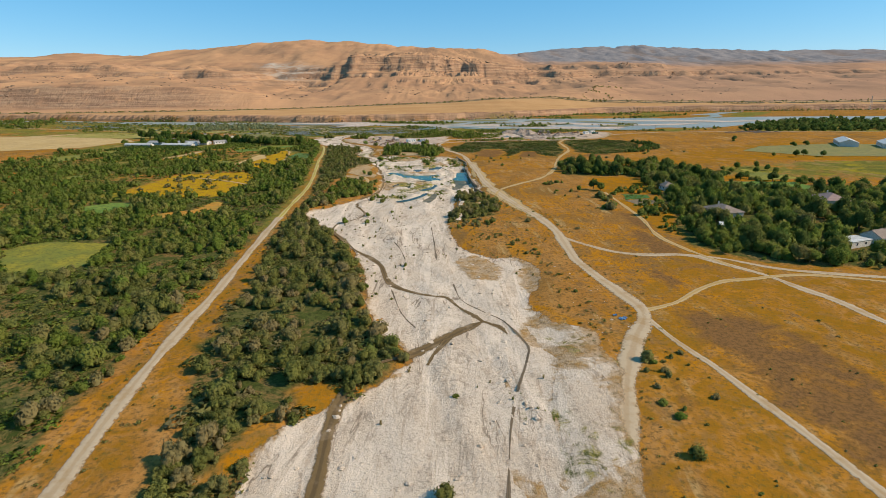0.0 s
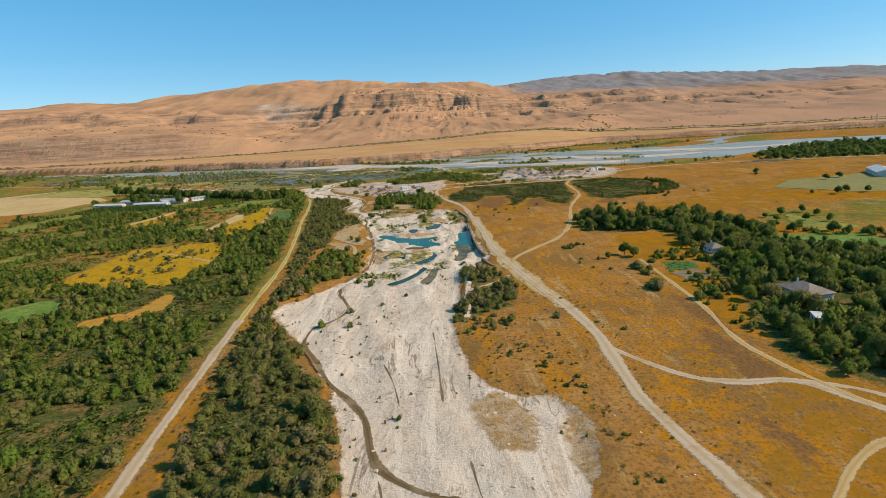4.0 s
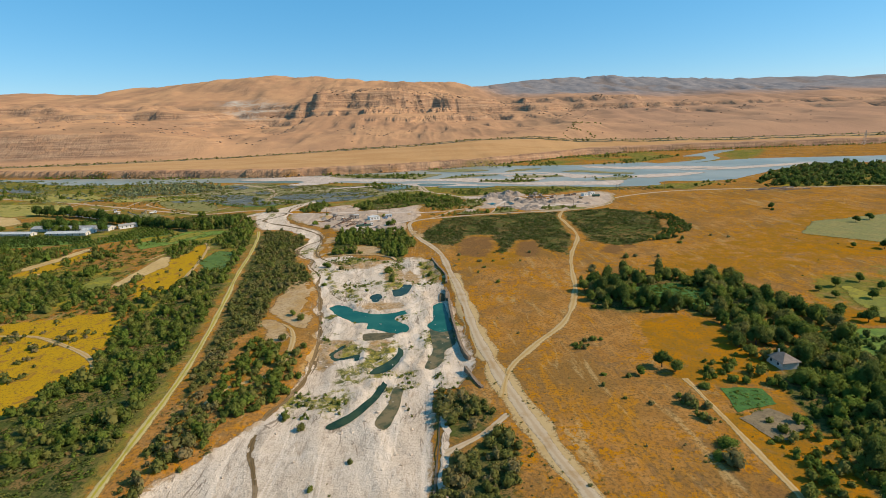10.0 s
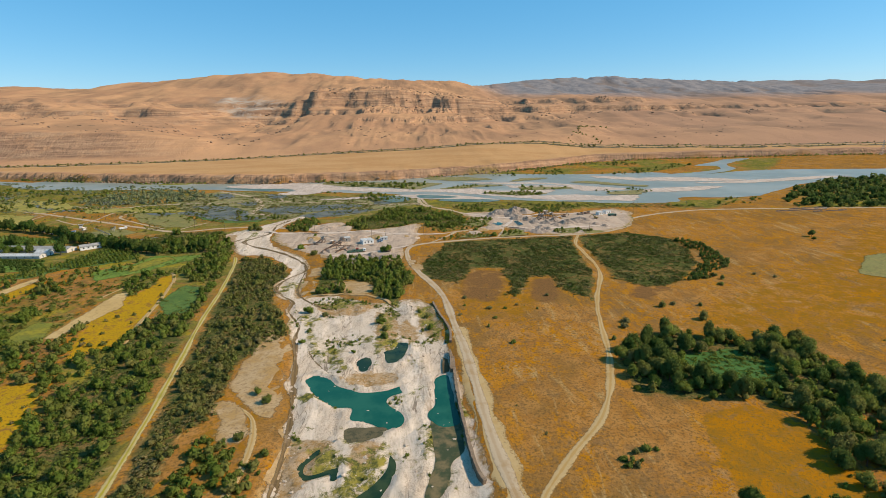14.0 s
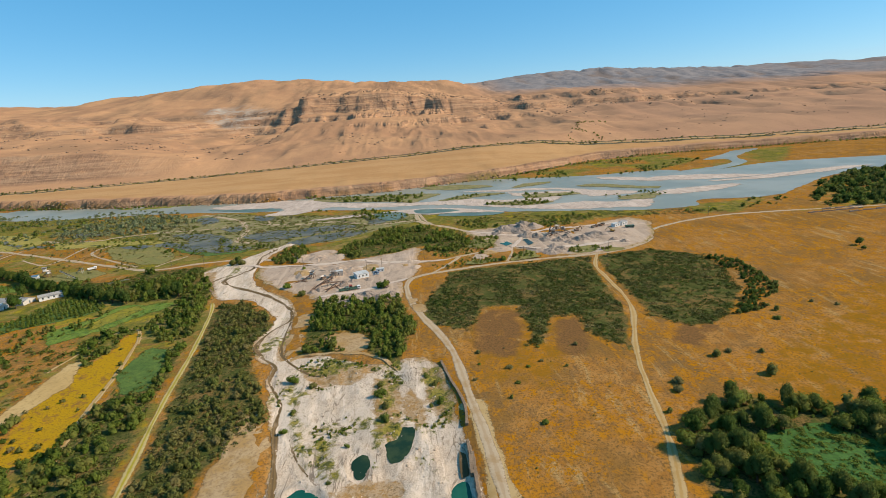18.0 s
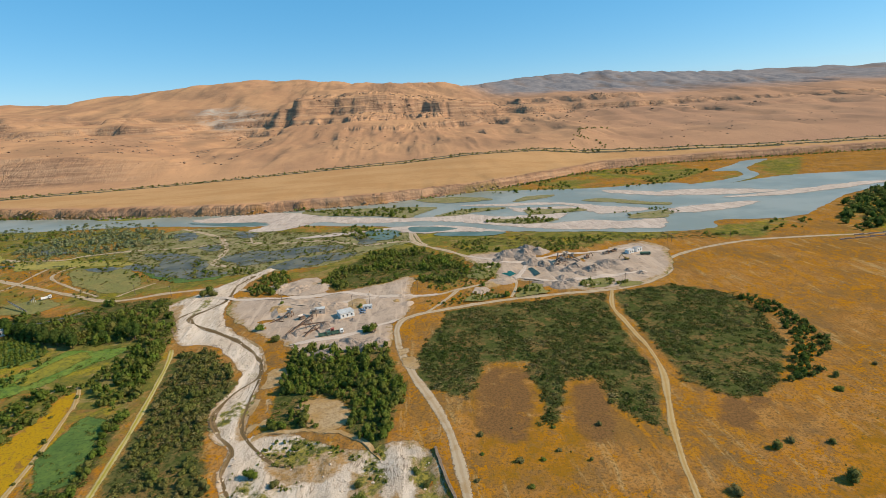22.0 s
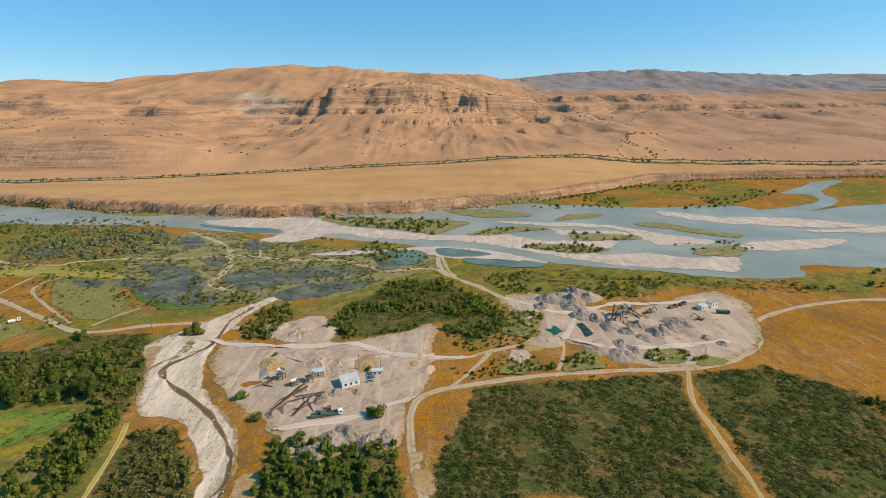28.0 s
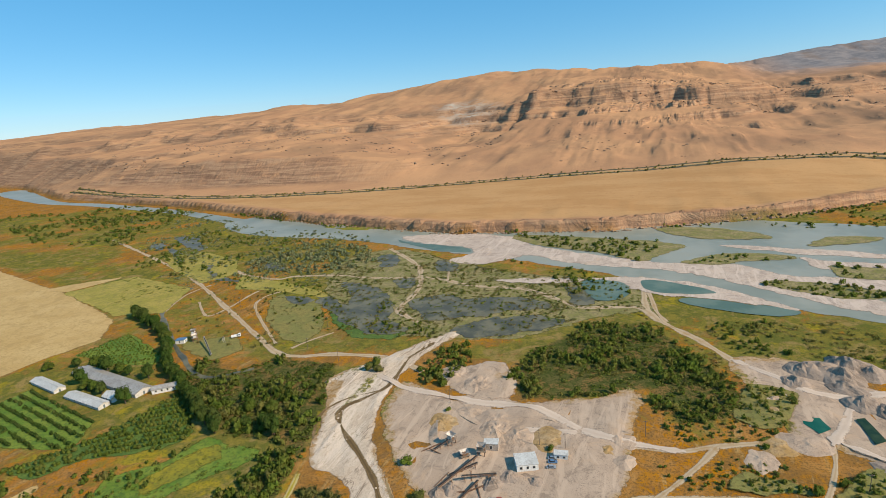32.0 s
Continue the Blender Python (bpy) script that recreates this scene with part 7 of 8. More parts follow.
outcrop("hill_rocks", -1900, -420, 1520, 2050, 700, 1.2, 5.0, "brown rocks breaking out of a bare hillside", 51)
outcrop("hill_rocks", -700, 1500, 2250, 2750, 700, 1.5, 6.5, "brown rocks along the cliffs", 52)
outcrop("hill_rocks", -300, 1500, 1520, 2200, 250, 1.0, 3.5, "scattered rocks on bare slopes", 53)
toe = [(x, np.interp(x, TOE_X, TOE_Y) - q) for x in np.arange(-700, 500, 3.5) for q in (r.uniform(0, 9),)]
v0, f0 = ico()
v = [v0 * r.uniform(0.6, 1.3, (len(v0), 1)) * r.uniform(0.6, 2.6) * (1.3, 1, 0.8) + (x, y, gz(x, y) + 0.2) for x, y in toe]
tagged(new("bank_rocks", mesh_from("bank_rocks", np.concatenate(v), np.concatenate([f0 + k * len(v0) for k in range(len(v))]), M["rock"])), "fallen blocks at the foot of the river bluff", "rocks", kind="stuff")

q = np.random.default_rng(91)
xs, ys = q.uniform(-70, 20, 9000), q.uniform(290, 590, 9000)
ok = (inside(BED, xs, ys) > 1.5) & (fbm(xs, ys, 13, 4, 161) > 0.12) & (q.random(9000) < 0.42)
for p in POOLS.values():
    ok &= inside(p, xs, ys) < -0.5
stand("bed_weeds", [(x, y, q.uniform(0.4, 1.3), q.uniform(0.7, 1.5), "dot", q.uniform(0.1, 1)) for x, y in zip(xs[ok], ys[ok])], M["leaf"], "yellow-green weeds growing in patches on gravel", "weeds")
xs, ys = q.uniform(-75, 32, 1500), q.uniform(60, 300, 1500)
ok = (inside(BED, xs, ys) > 2) & (fbm(xs, ys, 30, 3, 163) > 0.15) & (q.random(1500) < 0.3)
stand("bed_weeds", [(x, y, q.uniform(0.3, 0.8), q.uniform(0.8, 1.3), "dot", q.uniform(0.3, 1)) for x, y in zip(xs[ok], ys[ok])], M["olive"], "small dusty weeds on pale gravel", "weeds")

# ---------------------------------------------------------------- buildings, walls, machines


def box(bm, lo, hi, bevel=0.0):
    """A block between two corners, its edges rounded a little."""
    vs = [bm.verts.new((x, y, z)) for x in (lo[0], hi[0]) for y in (lo[1], hi[1]) for z in (lo[2], hi[2])]
    fs = [bm.faces.new([vs[k] for k in q]) for q in ((0, 1, 3, 2), (4, 6, 7, 5), (0, 4, 5, 1), (2, 3, 7, 6), (0, 2, 6, 4), (1, 5, 7, 3))]
    if bevel:
        bmesh.ops.bevel(bm, geom=list({e for f in fs for e in f.edges}), offset=bevel, segments=1, affect="EDGES")
    return vs


def blocks(*boxes, bevel=0.0):
    bm = bmesh.new()
    for lo, hi in boxes:
        box(bm, lo, hi, bevel)
    return bm


def place(ob, x, y, turn, lift=0.0):
    ob.matrix_basis = pose(x, y, gz(x, y) + lift, 0, 0, turn)
    return ob


def gable(w, d, h, rise, over=0.4, thick=0.12):
    """A gabled roof over w by d, ridge along x."""
    bm = bmesh.new()
    for s in (-1, 1):
        a, b = s * (d / 2 + over), 0.0
        za, zb = h - over * rise / (d / 2), h + rise
        x = w / 2 + over
        v = [bm.verts.new(p) for p in ((-x, a, za), (x, a, za), (x, b, zb), (-x, b, zb), (-x, a, za - thick), (x, a, za - thick), (x, b, zb - thick), (-x, b, zb - thick))]
        for q in ((0, 1, 2, 3), (7, 6, 5, 4), (0, 4, 5, 1), (1, 5, 6, 2), (3, 2, 6, 7), (0, 3, 7, 4)):
            bm.faces.new([v[k] for k in q])
    return bm


def hip(w, d, h, rise, over=0.6):
    bm = bmesh.new()
    x, y, r = w / 2 + over, d / 2 + over, max(0.5, (w - d) / 2)
    v = [bm.verts.new(p) for p in ((-x, -y, h), (x, -y, h), (x, y, h), (-x, y, h), (-r, 0, h + rise), (r, 0, h + rise), (-x, -y, h - 0.15), (x, -y, h - 0.15), (x, y, h - 0.15), (-x, y, h - 0.15))]
    for q in ((0, 1, 5, 4), (1, 2, 5), (2, 3, 4, 5), (3, 0, 4), (9, 8, 7, 6), (0, 6, 7, 1), (1, 7, 8, 2), (2, 8, 9, 3), (3, 9, 6, 0)):
        bm.faces.new([v[k] for k in q])
    return bm


def walls_with_gables(w, d, h, rise):
    bm = bmesh.new()
    x, y = w / 2, d / 2
    base = [bm.verts.new(p) for p in ((-x, -y, -0.4), (x, -y, -0.4), (x, y, -0.4), (-x, y, -0.4))]
    top = [bm.verts.new(p) for p in ((-x, -y, h), (x, -y, h), (x, y, h), (-x, y, h))]
    ridge = [bm.verts.new((-x, 0, h + rise * 0.94)), bm.verts.new((x, 0, h + rise * 0.94))] if rise else []
    for a in range(4):
        b = (a + 1) % 4
        q = [base[a], base[b], top[b]] + ([ridge[1]] if ridge and a == 1 else [ridge[0]] if ridge and a == 3 else []) + [top[a]]
        bm.faces.new(q)
    if not ridge:
        bm.faces.new(top)
    return bm


def make_building(name, label, x, y, turn, w, d, h, rise, wall, roof, style="gable", category="house", windows=3, door=True):
    """Walls, roof, windows with frame and pane, and a door."""
    ob = place(tagged(new(name), label, category), x, y, turn)
    part("wall", walls_with_gables(w, d, h, rise if style == "gable" else 0), wall, ob)
    if style == "hip":
        part("roof", hip(w, d, h, rise), roof, ob)
        part("chimney", blocks(((w * 0.2, 0.3, h + rise * 0.3), (w * 0.2 + 0.5, 0.8, h + rise + 0.6)), bevel=0.04), wall, ob)
    elif style == "flat":
        part("roof", blocks(((-w / 2 - 0.25, -d / 2 - 0.25, h), (w / 2 + 0.25, d / 2 + 0.25, h + 0.22)), bevel=0.05), roof, ob)
    else:
        part("roof", gable(w, d, h, rise), roof, ob)
        part("ridge_cap", blocks(((-w / 2 - 0.3, -0.18, h + rise - 0.02), (w / 2 + 0.3, 0.18, h + rise + 0.08))), roof, ob)
    for s in (-1, 1):
        for k in range(windows):
            cx = (k - (windows - 1) / 2) * w / windows * 0.9
            frame_ob = part("window", blocks(((cx - 0.65, s * d / 2 - 0.06, h * 0.35), (cx + 0.65, s * d / 2 + 0.06, h * 0.8))), M["white"], ob)
            part("pane", blocks(((cx - 0.52, s * (d / 2 + 0.045) - 0.03, h * 0.39), (cx + 0.52, s * (d / 2 + 0.045) + 0.03, h * 0.76))), M["glass"], frame_ob)
    if door:
        part("door", blocks(((w / 2 - 0.05, -0.5, 0), (w / 2 + 0.06, 0.5, 2.05)), bevel=0.02), M["door"], ob)
    return ob


# village
make_building("house", "low house with a grey-brown hipped roof among trees", 134, 238, 100, 14, 11, 3.4, 2.6, M["wall"], M["slate"], "hip")
make_building("house", "house with a faded pinkish hipped roof", 203, 262, 80, 14, 11, 3.4, 2.8, M["wall"], M["pinkroof"], "hip")
make_building("house", "small pale house with a grey hipped roof", 136, 306, 95, 7.5, 6.5, 2.9, 2.2, M["wall"], M["slate"], "hip", windows=2)
make_building("shed", "garden shed with a flat white tin roof", 123, 215, 70, 6, 4, 2.3, 0, M["wall"], M["whitetin"], "flat", "shed", 1)
make_building("shed", "lean-to with a flat white tin roof", 159, 189, 20, 11, 6, 2.6, 0, M["wall"], M["whitetin"], "flat", "shed", 2)
make_building("house", "house with a grey gabled roof beside sheds", 172, 193, 20, 10, 8, 3.2, 2.2, M["wall"], M["slate"], "gable")
make_building("barn", "long white-roofed barn on dry fields", 425, 545, 60, 46, 16, 4.5, 3.0, M["wall"], M["whitetin"], "gable", "barn", 6)
make_building("barn", "long white-roofed barn on dry fields", 450, 520, 60, 38, 14, 4.5, 2.8, M["wall"], M["whitetin"], "gable", "barn", 5)
# farm sheds among the orchards
make_building("barn", "long low barn with a weathered grey tin roof", -322, 629, -8, 78, 11, 2.6, 1.8, M["wall"], M["tin"], "gable", "barn", 9)
make_building("barn", "low farm shed with a pale tin roof", -363, 614, -9, 34, 7, 2.3, 1.3, M["wall"], M["whitetin"], "gable", "barn", 5)
make_building("barn", "low farm shed with a pale tin roof", -313, 607, -6, 38, 7, 2.3, 1.3, M["wall"], M["whitetin"], "gable", "barn", 5)
make_building("house", "white farm house with a tin roof", -299, 614, -6, 10, 7, 3.0, 1.8, M["white"], M["whitetin"], "gable")
make_building("house", "white outbuilding with a pale blue roof", -273, 631, 38, 15, 6, 3.2, 1.2, M["white"], M["tin"], "gable", windows=4)
# offices of the stone yards
make_building("office", "white flat-roofed office of the stone plant", -39, 621, 24, 9.5, 8, 3.4, 0, M["white"], M["whitetin"], "flat", "office", 3)
make_building("cabin", "small white site cabin with flat roof", -25, 630, 8, 6, 3.2, 2.6, 0, M["white"], M["whitetin"], "flat", "cabin", 2)
make_building("shed", "white box shed at the stone yard", 197, 717, 25, 6.5, 4.5, 3.2, 0, M["white"], M["whitetin"], "flat", "shed", 2)
make_building("shed", "taller white box shed with a blue-grey roof", 206, 721, 25, 7, 4.5, 3.8, 0, M["white"], M["tin"], "flat", "shed", 2)


# retaining walls of rough stone along the road
def stone_wall(name, pts, tall, label, step=2.2):
    wall = tagged(new(name), label, "wall")
    line = curve_points(pts, step)
    r = np.random.default_rng(len(line))
    for (ax, ay), (bx, by) in zip(line, line[1:]):
        d = math.hypot(bx - ax, by - ay)
        turn = math.degrees(math.atan2(by - ay, bx - ax))
        bm = bmesh.new()
        z0 = -2.4
        for k in range(3):
            lo, hi = z0 + k * (tall / 3), z0 + (k + 1) * (tall / 3) + r.uniform(-0.05, 0.12)
            box(bm, (-d / 2 - 0.05, -0.6 + r.uniform(-0.15, 0.15), lo), (d / 2 + 0.05, 0.6 + r.uniform(-0.1, 0.1), hi), 0.08)
        ob = part("stone_course", bm, M["soilbank"], wall)
        ob.matrix_basis = pose((ax + bx) / 2, (ay + by) / 2, 0.0, 0, 0, turn + r.uniform(-5, 5))
    return wall


for pts in ([(18.5, 404), (18, 382), (18.5, 358), (20, 333), (22, 325)], [(19.5, 317), (22, 307), (24, 301)], [(12, 474), (15, 456), (19, 436), (18.5, 421)], [(17.5, 411), (17.5, 400), (17, 393)]):
    stone_wall("retaining_wall", pts, 3.1, "dark rough stone retaining wall above the pools")


def cut_bank(name, pts, tall, label, back=2.2, side=1, base=0.0, material="earth"):
    """A crumbling earth step: a steep ragged face towards one side, dying out behind."""
    line = curve_points(pts, 1.6)
    way = np.gradient(line, axis=0)
    out = side * np.stack([way[:, 1], -way[:, 0]], 1) / (np.hypot(*way.T)[:, None] + 1e-9)
    along = np.arange(len(line)) * 1.6
    rag = (fbm(along, along * 0, 6, 3, 301) + 0.6 * fbm(along, along * 0 + 7, 2.2, 2, 303))[:, None]
    h = tall * (0.75 + 0.45 * fbm(along, along * 0 + 5, 9, 3, 302)) * np.clip(np.minimum(along, along[-1] - along) / 5, 0.1, 1) * np.clip(0.55 + 2.2 * fbm(along, along * 0 + 3, 17, 3, 305), 0.05, 1)
    prof = [(0.3, -0.5), (0.15, 0.45), (0.0, 1.0), (-0.2 * back, 0.8), (-back, -0.1)]
    rows = []
    for o, k in prof:
        p = line + out * (o + 0.9 * rag)
        rows.append(np.column_stack([p, ground_z(p[:, 0], p[:, 1]) + base + np.where(k > 0, h * k, k)]))
    co = np.stack(rows, 1)
    n, k = len(line), len(prof)
    i = np.arange(n * k).reshape(n, k)
    f = np.stack([i[:-1, :-1], i[:-1, 1:], i[1:, 1:], i[1:, :-1]], -1).reshape(-1, 4)
    return tagged(new(name, mesh_from(name, co.reshape(-1, 3), f, M[material], flat=True)), label, "bank", kind="structure")


plots = [
    ([(6, 236), (7, 258), (9, 280), (9, 298)], 0.9, -1, 0.1),
]
plots += [
    ([(-66, 488), (-59, 494), (-39, 492), (-22, 486), (-8, 470)], 0.9, 1, 0.2), ([(-97, 597), (-85, 583), (-77, 564), (-74, 552)], 1.6, -1, 0.0),
    ([(-42, 330), (-40, 345), (-44, 358)], 0.5, 1, 0.2),
]
for k, (pts, tall, side, base) in enumerate(plots):
    cut_bank("earth_bank_%d" % (k + 1), pts, tall, "crumbling step at the edge of the gravel", side=side, base=base, material="gravel" if pts[0][1] < 290 else "earth")


# heaps
def heap(x, y, r, h, seed, material=None):
    g = np.random.default_rng(seed)
    n, k = 9, 26
    a = np.arange(k) * 2 * math.pi / k
    vs = [(0, 0, h)]
    for i in range(1, n + 1):
        t = i / n
        rr = r * t * (1 + 0.34 * fbm(np.cos(a) * 2 + seed, np.sin(a) * 2, 1.1, 3, seed))
        zz = h * (1 - t) ** 0.95 * (1 + 0.5 * fbm(np.cos(a) * 3 * t + seed * 3, np.sin(a) * 3 * t, 0.8, 3, seed + 1)) - (0.3 if i == n else 0)
        vs += list(zip(rr * np.cos(a), rr * np.sin(a), zz))
    fs = [(0, 1 + j, 1 + (j + 1) % k) for j in range(k)]
    for i in range(n - 1):
        for j in range(k):
            p, q = 1 + i * k, 1 + (i + 1) * k
            fs += [(p + j, q + j, q + (j + 1) % k), (p + j, q + (j + 1) % k, p + (j + 1) % k)]
    ob = new("spoil_mound", mesh_from("spoil_mound", vs, fs, material or M["heap"]))
    place(ob, x, y, g.uniform(0, 360))
    ob.scale = (g.uniform(0.85, 1.25), g.uniform(0.8, 1.1), 1)
    return tagged(ob, "grey heap of crushed stone on the yard" if not material else "rough bank of dug earth and stone", "heap", "heaps of the stone yards")


for k, (x, y, r, h) in enumerate(((98, 739, 14, 6), (107, 733, 12, 7), (84, 723, 9, 4), (114, 748, 12, 6), (90, 738, 10, 5), (122, 742, 11, 5), (108, 707, 8, 5), (116, 702, 7, 4), (130, 679, 9, 4), (122, 688, 8, 4), (151, 678, 10, 5), (160, 684, 9, 4), (168, 691, 12, 4),
                                  (137, 670, 8, 3), (121, 663, 7, 3), (176, 669, 7, 3), (116, 650, 10, 3), (104, 655, 8, 2), (106, 722, 9, 4), (126, 655, 8, 3), (140, 690, 7, 3.5), (182, 661, 6, 2.5))):
    heap(x, y, r, h, k + 1)
for k, (x, y, r, h) in enumerate(((-30, 577, 9, 3.6), (-38, 573, 8, 3), (-22, 571, 9, 3.5), (-14, 576, 6, 2.5), (-50, 606, 5, 3), (-66, 598, 5, 2.5), (-71, 594, 4, 2), (-44, 612, 5, 1.6), (-33, 612, 4, 1.5), (-45, 566, 8, 3))):
    heap(x, y, r, h, k + 41)
for k, (x, y, r, h) in enumerate(((-88, 643, 8, 3.5), (-60, 642, 11, 5), (-48, 640, 9, 4), (-30, 642, 10, 2.5), (-97, 690, 11, 4), (-82, 684, 10, 4.5), (-6, 640, 5, 2), (-1, 650, 6, 2.4), (2, 634, 5, 1.8), (68, 690, 8, 3), (70, 702, 7, 3), (76, 668, 8, 2.6), (64, 662, 7, 2), (56, 650, 6, 1.6), (-62, 650, 9, 2.5), (-100, 655, 7, 1.5), (-78, 655, 8, 2.5), (-112, 660, 6, 1.2))):
    heap(x, y, r * 1.2, h * 0.55, k + 71, M["yard"] if k % 3 else M["earth"])


# conveyors, crushers
def beam(bm, a, b, w, h):
    a, b = Vector(a), Vector(b)
    q = (b - a).to_track_quat("X", "Z")
    l = (b - a).length
    vs = box(bm, (0, -w / 2, -h / 2), (l, w / 2, h / 2))
    for v in vs:
        v.co = a + q @ v.co


def make_conveyor(a, b, label, material):
    """A belt on a lattice girder with legs."""
    ob = tagged(new("conveyor"), label, "conveyor", "conveyors of the stone plants")
    a, b = Vector(a), Vector(b)
    a.z += gz(a.x, a.y)
    b.z += gz(b.x, b.y)
    ob.location = (a.x, a.y, 0)
    a, b = a - Vector((a.x, a.y, 0)), b - Vector(ob.location)
    ob.location.z = 0
    d = b - a
    side = Vector((-d.y, d.x, 0)).normalized() * 0.42
    up = Vector((0, 0, 0.55))
    for s in (-1, 1):
        bm = bmesh.new()
        beam(bm, a + side * s, b + side * s, 0.14, 0.16)
        beam(bm, a + side * s + up, b + side * s + up, 0.12, 0.14)
        n = max(4, int(d.length / 1.6))
        for k in range(n):
            p, q = a + d * (k / n) + side * s, a + d * ((k + 1) / n) + side * s
            beam(bm, p, q + up, 0.07, 0.07)
        part("girder", bm, material, ob)
    bm = bmesh.new()
    beam(bm, a + up * 1.1, b + up * 1.1, 0.75, 0.1)
    part("belt", bm, M["rubber"], ob, "dusty black belt")
    for k in (0.45, 0.92):
        p = a + d * k
        g = gz(ob.location.x + p.x, ob.location.y + p.y) - 0.2
        for s in (-1, 1):
            bm = bmesh.new()
            beam(bm, (p.x + side.x * s * 1.6, p.y + side.y * s * 1.6, g), (p.x + side.x * s, p.y + side.y * s, p.z), 0.16, 0.16)
            part("leg", bm, material, ob)
    for k, p in enumerate((a, b)):
        bm = bmesh.new()
        limb(bm, p + up * 0.9 - side, p + up * 0.9 + side, 0.28, 0.28, 10)
        part("drum", bm, M["iron"], ob)
    return ob


for a, b in (((-72, 597, 0.4), (-60, 616, 4.2)), ((-70, 605, 0.5), (-59, 613, 3.0)), ((-50, 611.5, 0.5), (-63, 603, 3.2)), ((-61, 592, 0.3), (-56, 604, 1.8)), ((-83, 619, 0.6), (-77, 624, 3.6))):
    make_conveyor(a, b, "rusty dusty belt conveyor of the crushing plant", M["rust"])


def make_girder(x, y, turn, tilt, length, label):
    """A scrapped steel girder: two flanges and a web."""
    ob = place(tagged(new("girder"), label, "girder", "scrap girders"), x, y, turn, 0.35)
    ob.matrix_basis = ob.matrix_basis @ pose(0, 0, 0, 0, tilt, 0)
    part("web", blocks(((-length / 2, -0.05, 0.08), (length / 2, 0.05, 0.42))), M["rust"], ob)
    for z in (0.0, 0.42):
        part("flange", blocks(((-length / 2, -0.2, z), (length / 2, 0.2, z + 0.08))), M["rust"], ob)
    return ob


scrap = np.random.default_rng(23)
for x, y in ((-66, 600), (-62, 597), (-57, 600), (-53, 606), (-68, 608), (-72, 602), (-60, 607), (-54, 599), (-80, 618), (-85, 621), (-65, 612)):
    make_girder(x, y, scrap.uniform(0, 180), scrap.uniform(-9, -3), scrap.uniform(5, 12), "rusty steel girder lying among scrap and stone")
for x, y in ((124, 692), (128, 700), (133, 694), (138, 702), (130, 708), (141, 709), (122, 699), (135, 714)):
    make_girder(x, y, scrap.uniform(0, 180), scrap.uniform(-14, -4), scrap.uniform(4, 9), "dark steel girder among stone heaps")
for a, b in (((120, 690, 1), (134, 706, 6.5)), ((132, 712, 6), (126, 698, 1.5)), ((140, 710, 5), (148, 702, 1))):
    make_conveyor(a, b, "dark lattice belt conveyor among stone heaps", M["iron"])


def make_crusher(x, y, turn, label, tall=6.0, paint="iron"):
    ob = place(tagged(new("crusher"), label, "crusher"), x, y, turn)
    for sx in (-1.6, 1.6):
        for sy in (-1.3, 1.3):
            part("leg", blocks(((sx - 0.15, sy - 0.15, -0.3), (sx + 0.15, sy + 0.15, tall * 0.55))), M["rust"], ob)
    part("platform", blocks(((-2.2, -1.8, tall * 0.55), (2.2, 1.8, tall * 0.55 + 0.15))), M["iron"], ob)
    part("jaw_box", blocks(((-1.3, -1.1, tall * 0.55 + 0.15), (1.3, 1.1, tall * 0.8)), bevel=0.1), M[paint], ob)
    bm = bmesh.new()
    top = [bm.verts.new(p) for p in ((-2.1, -1.7, tall), (2.1, -1.7, tall), (2.1, 1.7, tall), (-2.1, 1.7, tall))]
    low = [bm.verts.new(p) for p in ((-0.9, -0.8, tall * 0.78), (0.9, -0.8, tall * 0.78), (0.9, 0.8, tall * 0.78), (-0.9, 0.8, tall * 0.78))]
    for k in range(4):
        bm.faces.new((low[k], low[(k + 1) % 4], top[(k + 1) % 4], top[k]))
    hopper = part("hopper", bm, M["tin"], ob)
    solid = hopper.modifiers.new("thick", "SOLIDIFY")
    solid.thickness = 0.08
    bm = bmesh.new()
    limb(bm, (1.3, -0.2, tall * 0.68), (1.7, -0.2, tall * 0.68), 0.75, 0.75, 16)
    part("flywheel", bm, M["rust"], ob)
    part("guard_rail", blocks(*[((-2.2 + k * 1.1 - 0.03, 1.77, tall * 0.55), (-2.2 + k * 1.1 + 0.03, 1.83, tall * 0.55 + 1.1)) for k in range(5)], ((-2.2, 1.77, tall * 0.55 + 1.05), (2.2, 1.83, tall * 0.55 + 1.12))), M["rust"], ob)
    return ob


make_crusher(-60, 622, 10, "dusty jaw crusher on a steel frame", 6)
make_crusher(-76.5, 626, -20, "pale screening tower of the crushing plant", 6, "whitetin")
make_crusher(-67, 618, 40, "rusty screening tower between conveyors", 4, "rust")
make_crusher(137, 708, 30, "dark crusher tower among stone heaps", 8)
make_crusher(131, 700, -15, "dark screening tower among heaps", 6)
make_crusher(144, 712, 60, "dark steel crusher on a frame", 5)
make_building("canopy", "white tin roof over the crusher", -57, 628, 12, 6.5, 4, 4.2, 0, M["tin"], M["whitetin"], "flat", "shed", 1, False)
# concrete batching plant by the ditch
make_crusher(-321, 698, 20, "white batching tower by the field road", 8, "white")
make_crusher(-316, 694, 60, "white hopper tower of the batching plant", 6, "whitetin")
make_conveyor((-306, 694, 4.5), (-281, 676, 0.8), "long pale conveyor of the batching plant", M["whitetin"])
make_conveyor((-296, 702, 1), (-288, 696, 5), "short pale conveyor on legs", M["whitetin"])
make_building("shed", "small shed with a blue tin roof", -326, 690, 20, 7, 5, 3, 0, M["white"], M["blue"], "flat", "shed", 1)


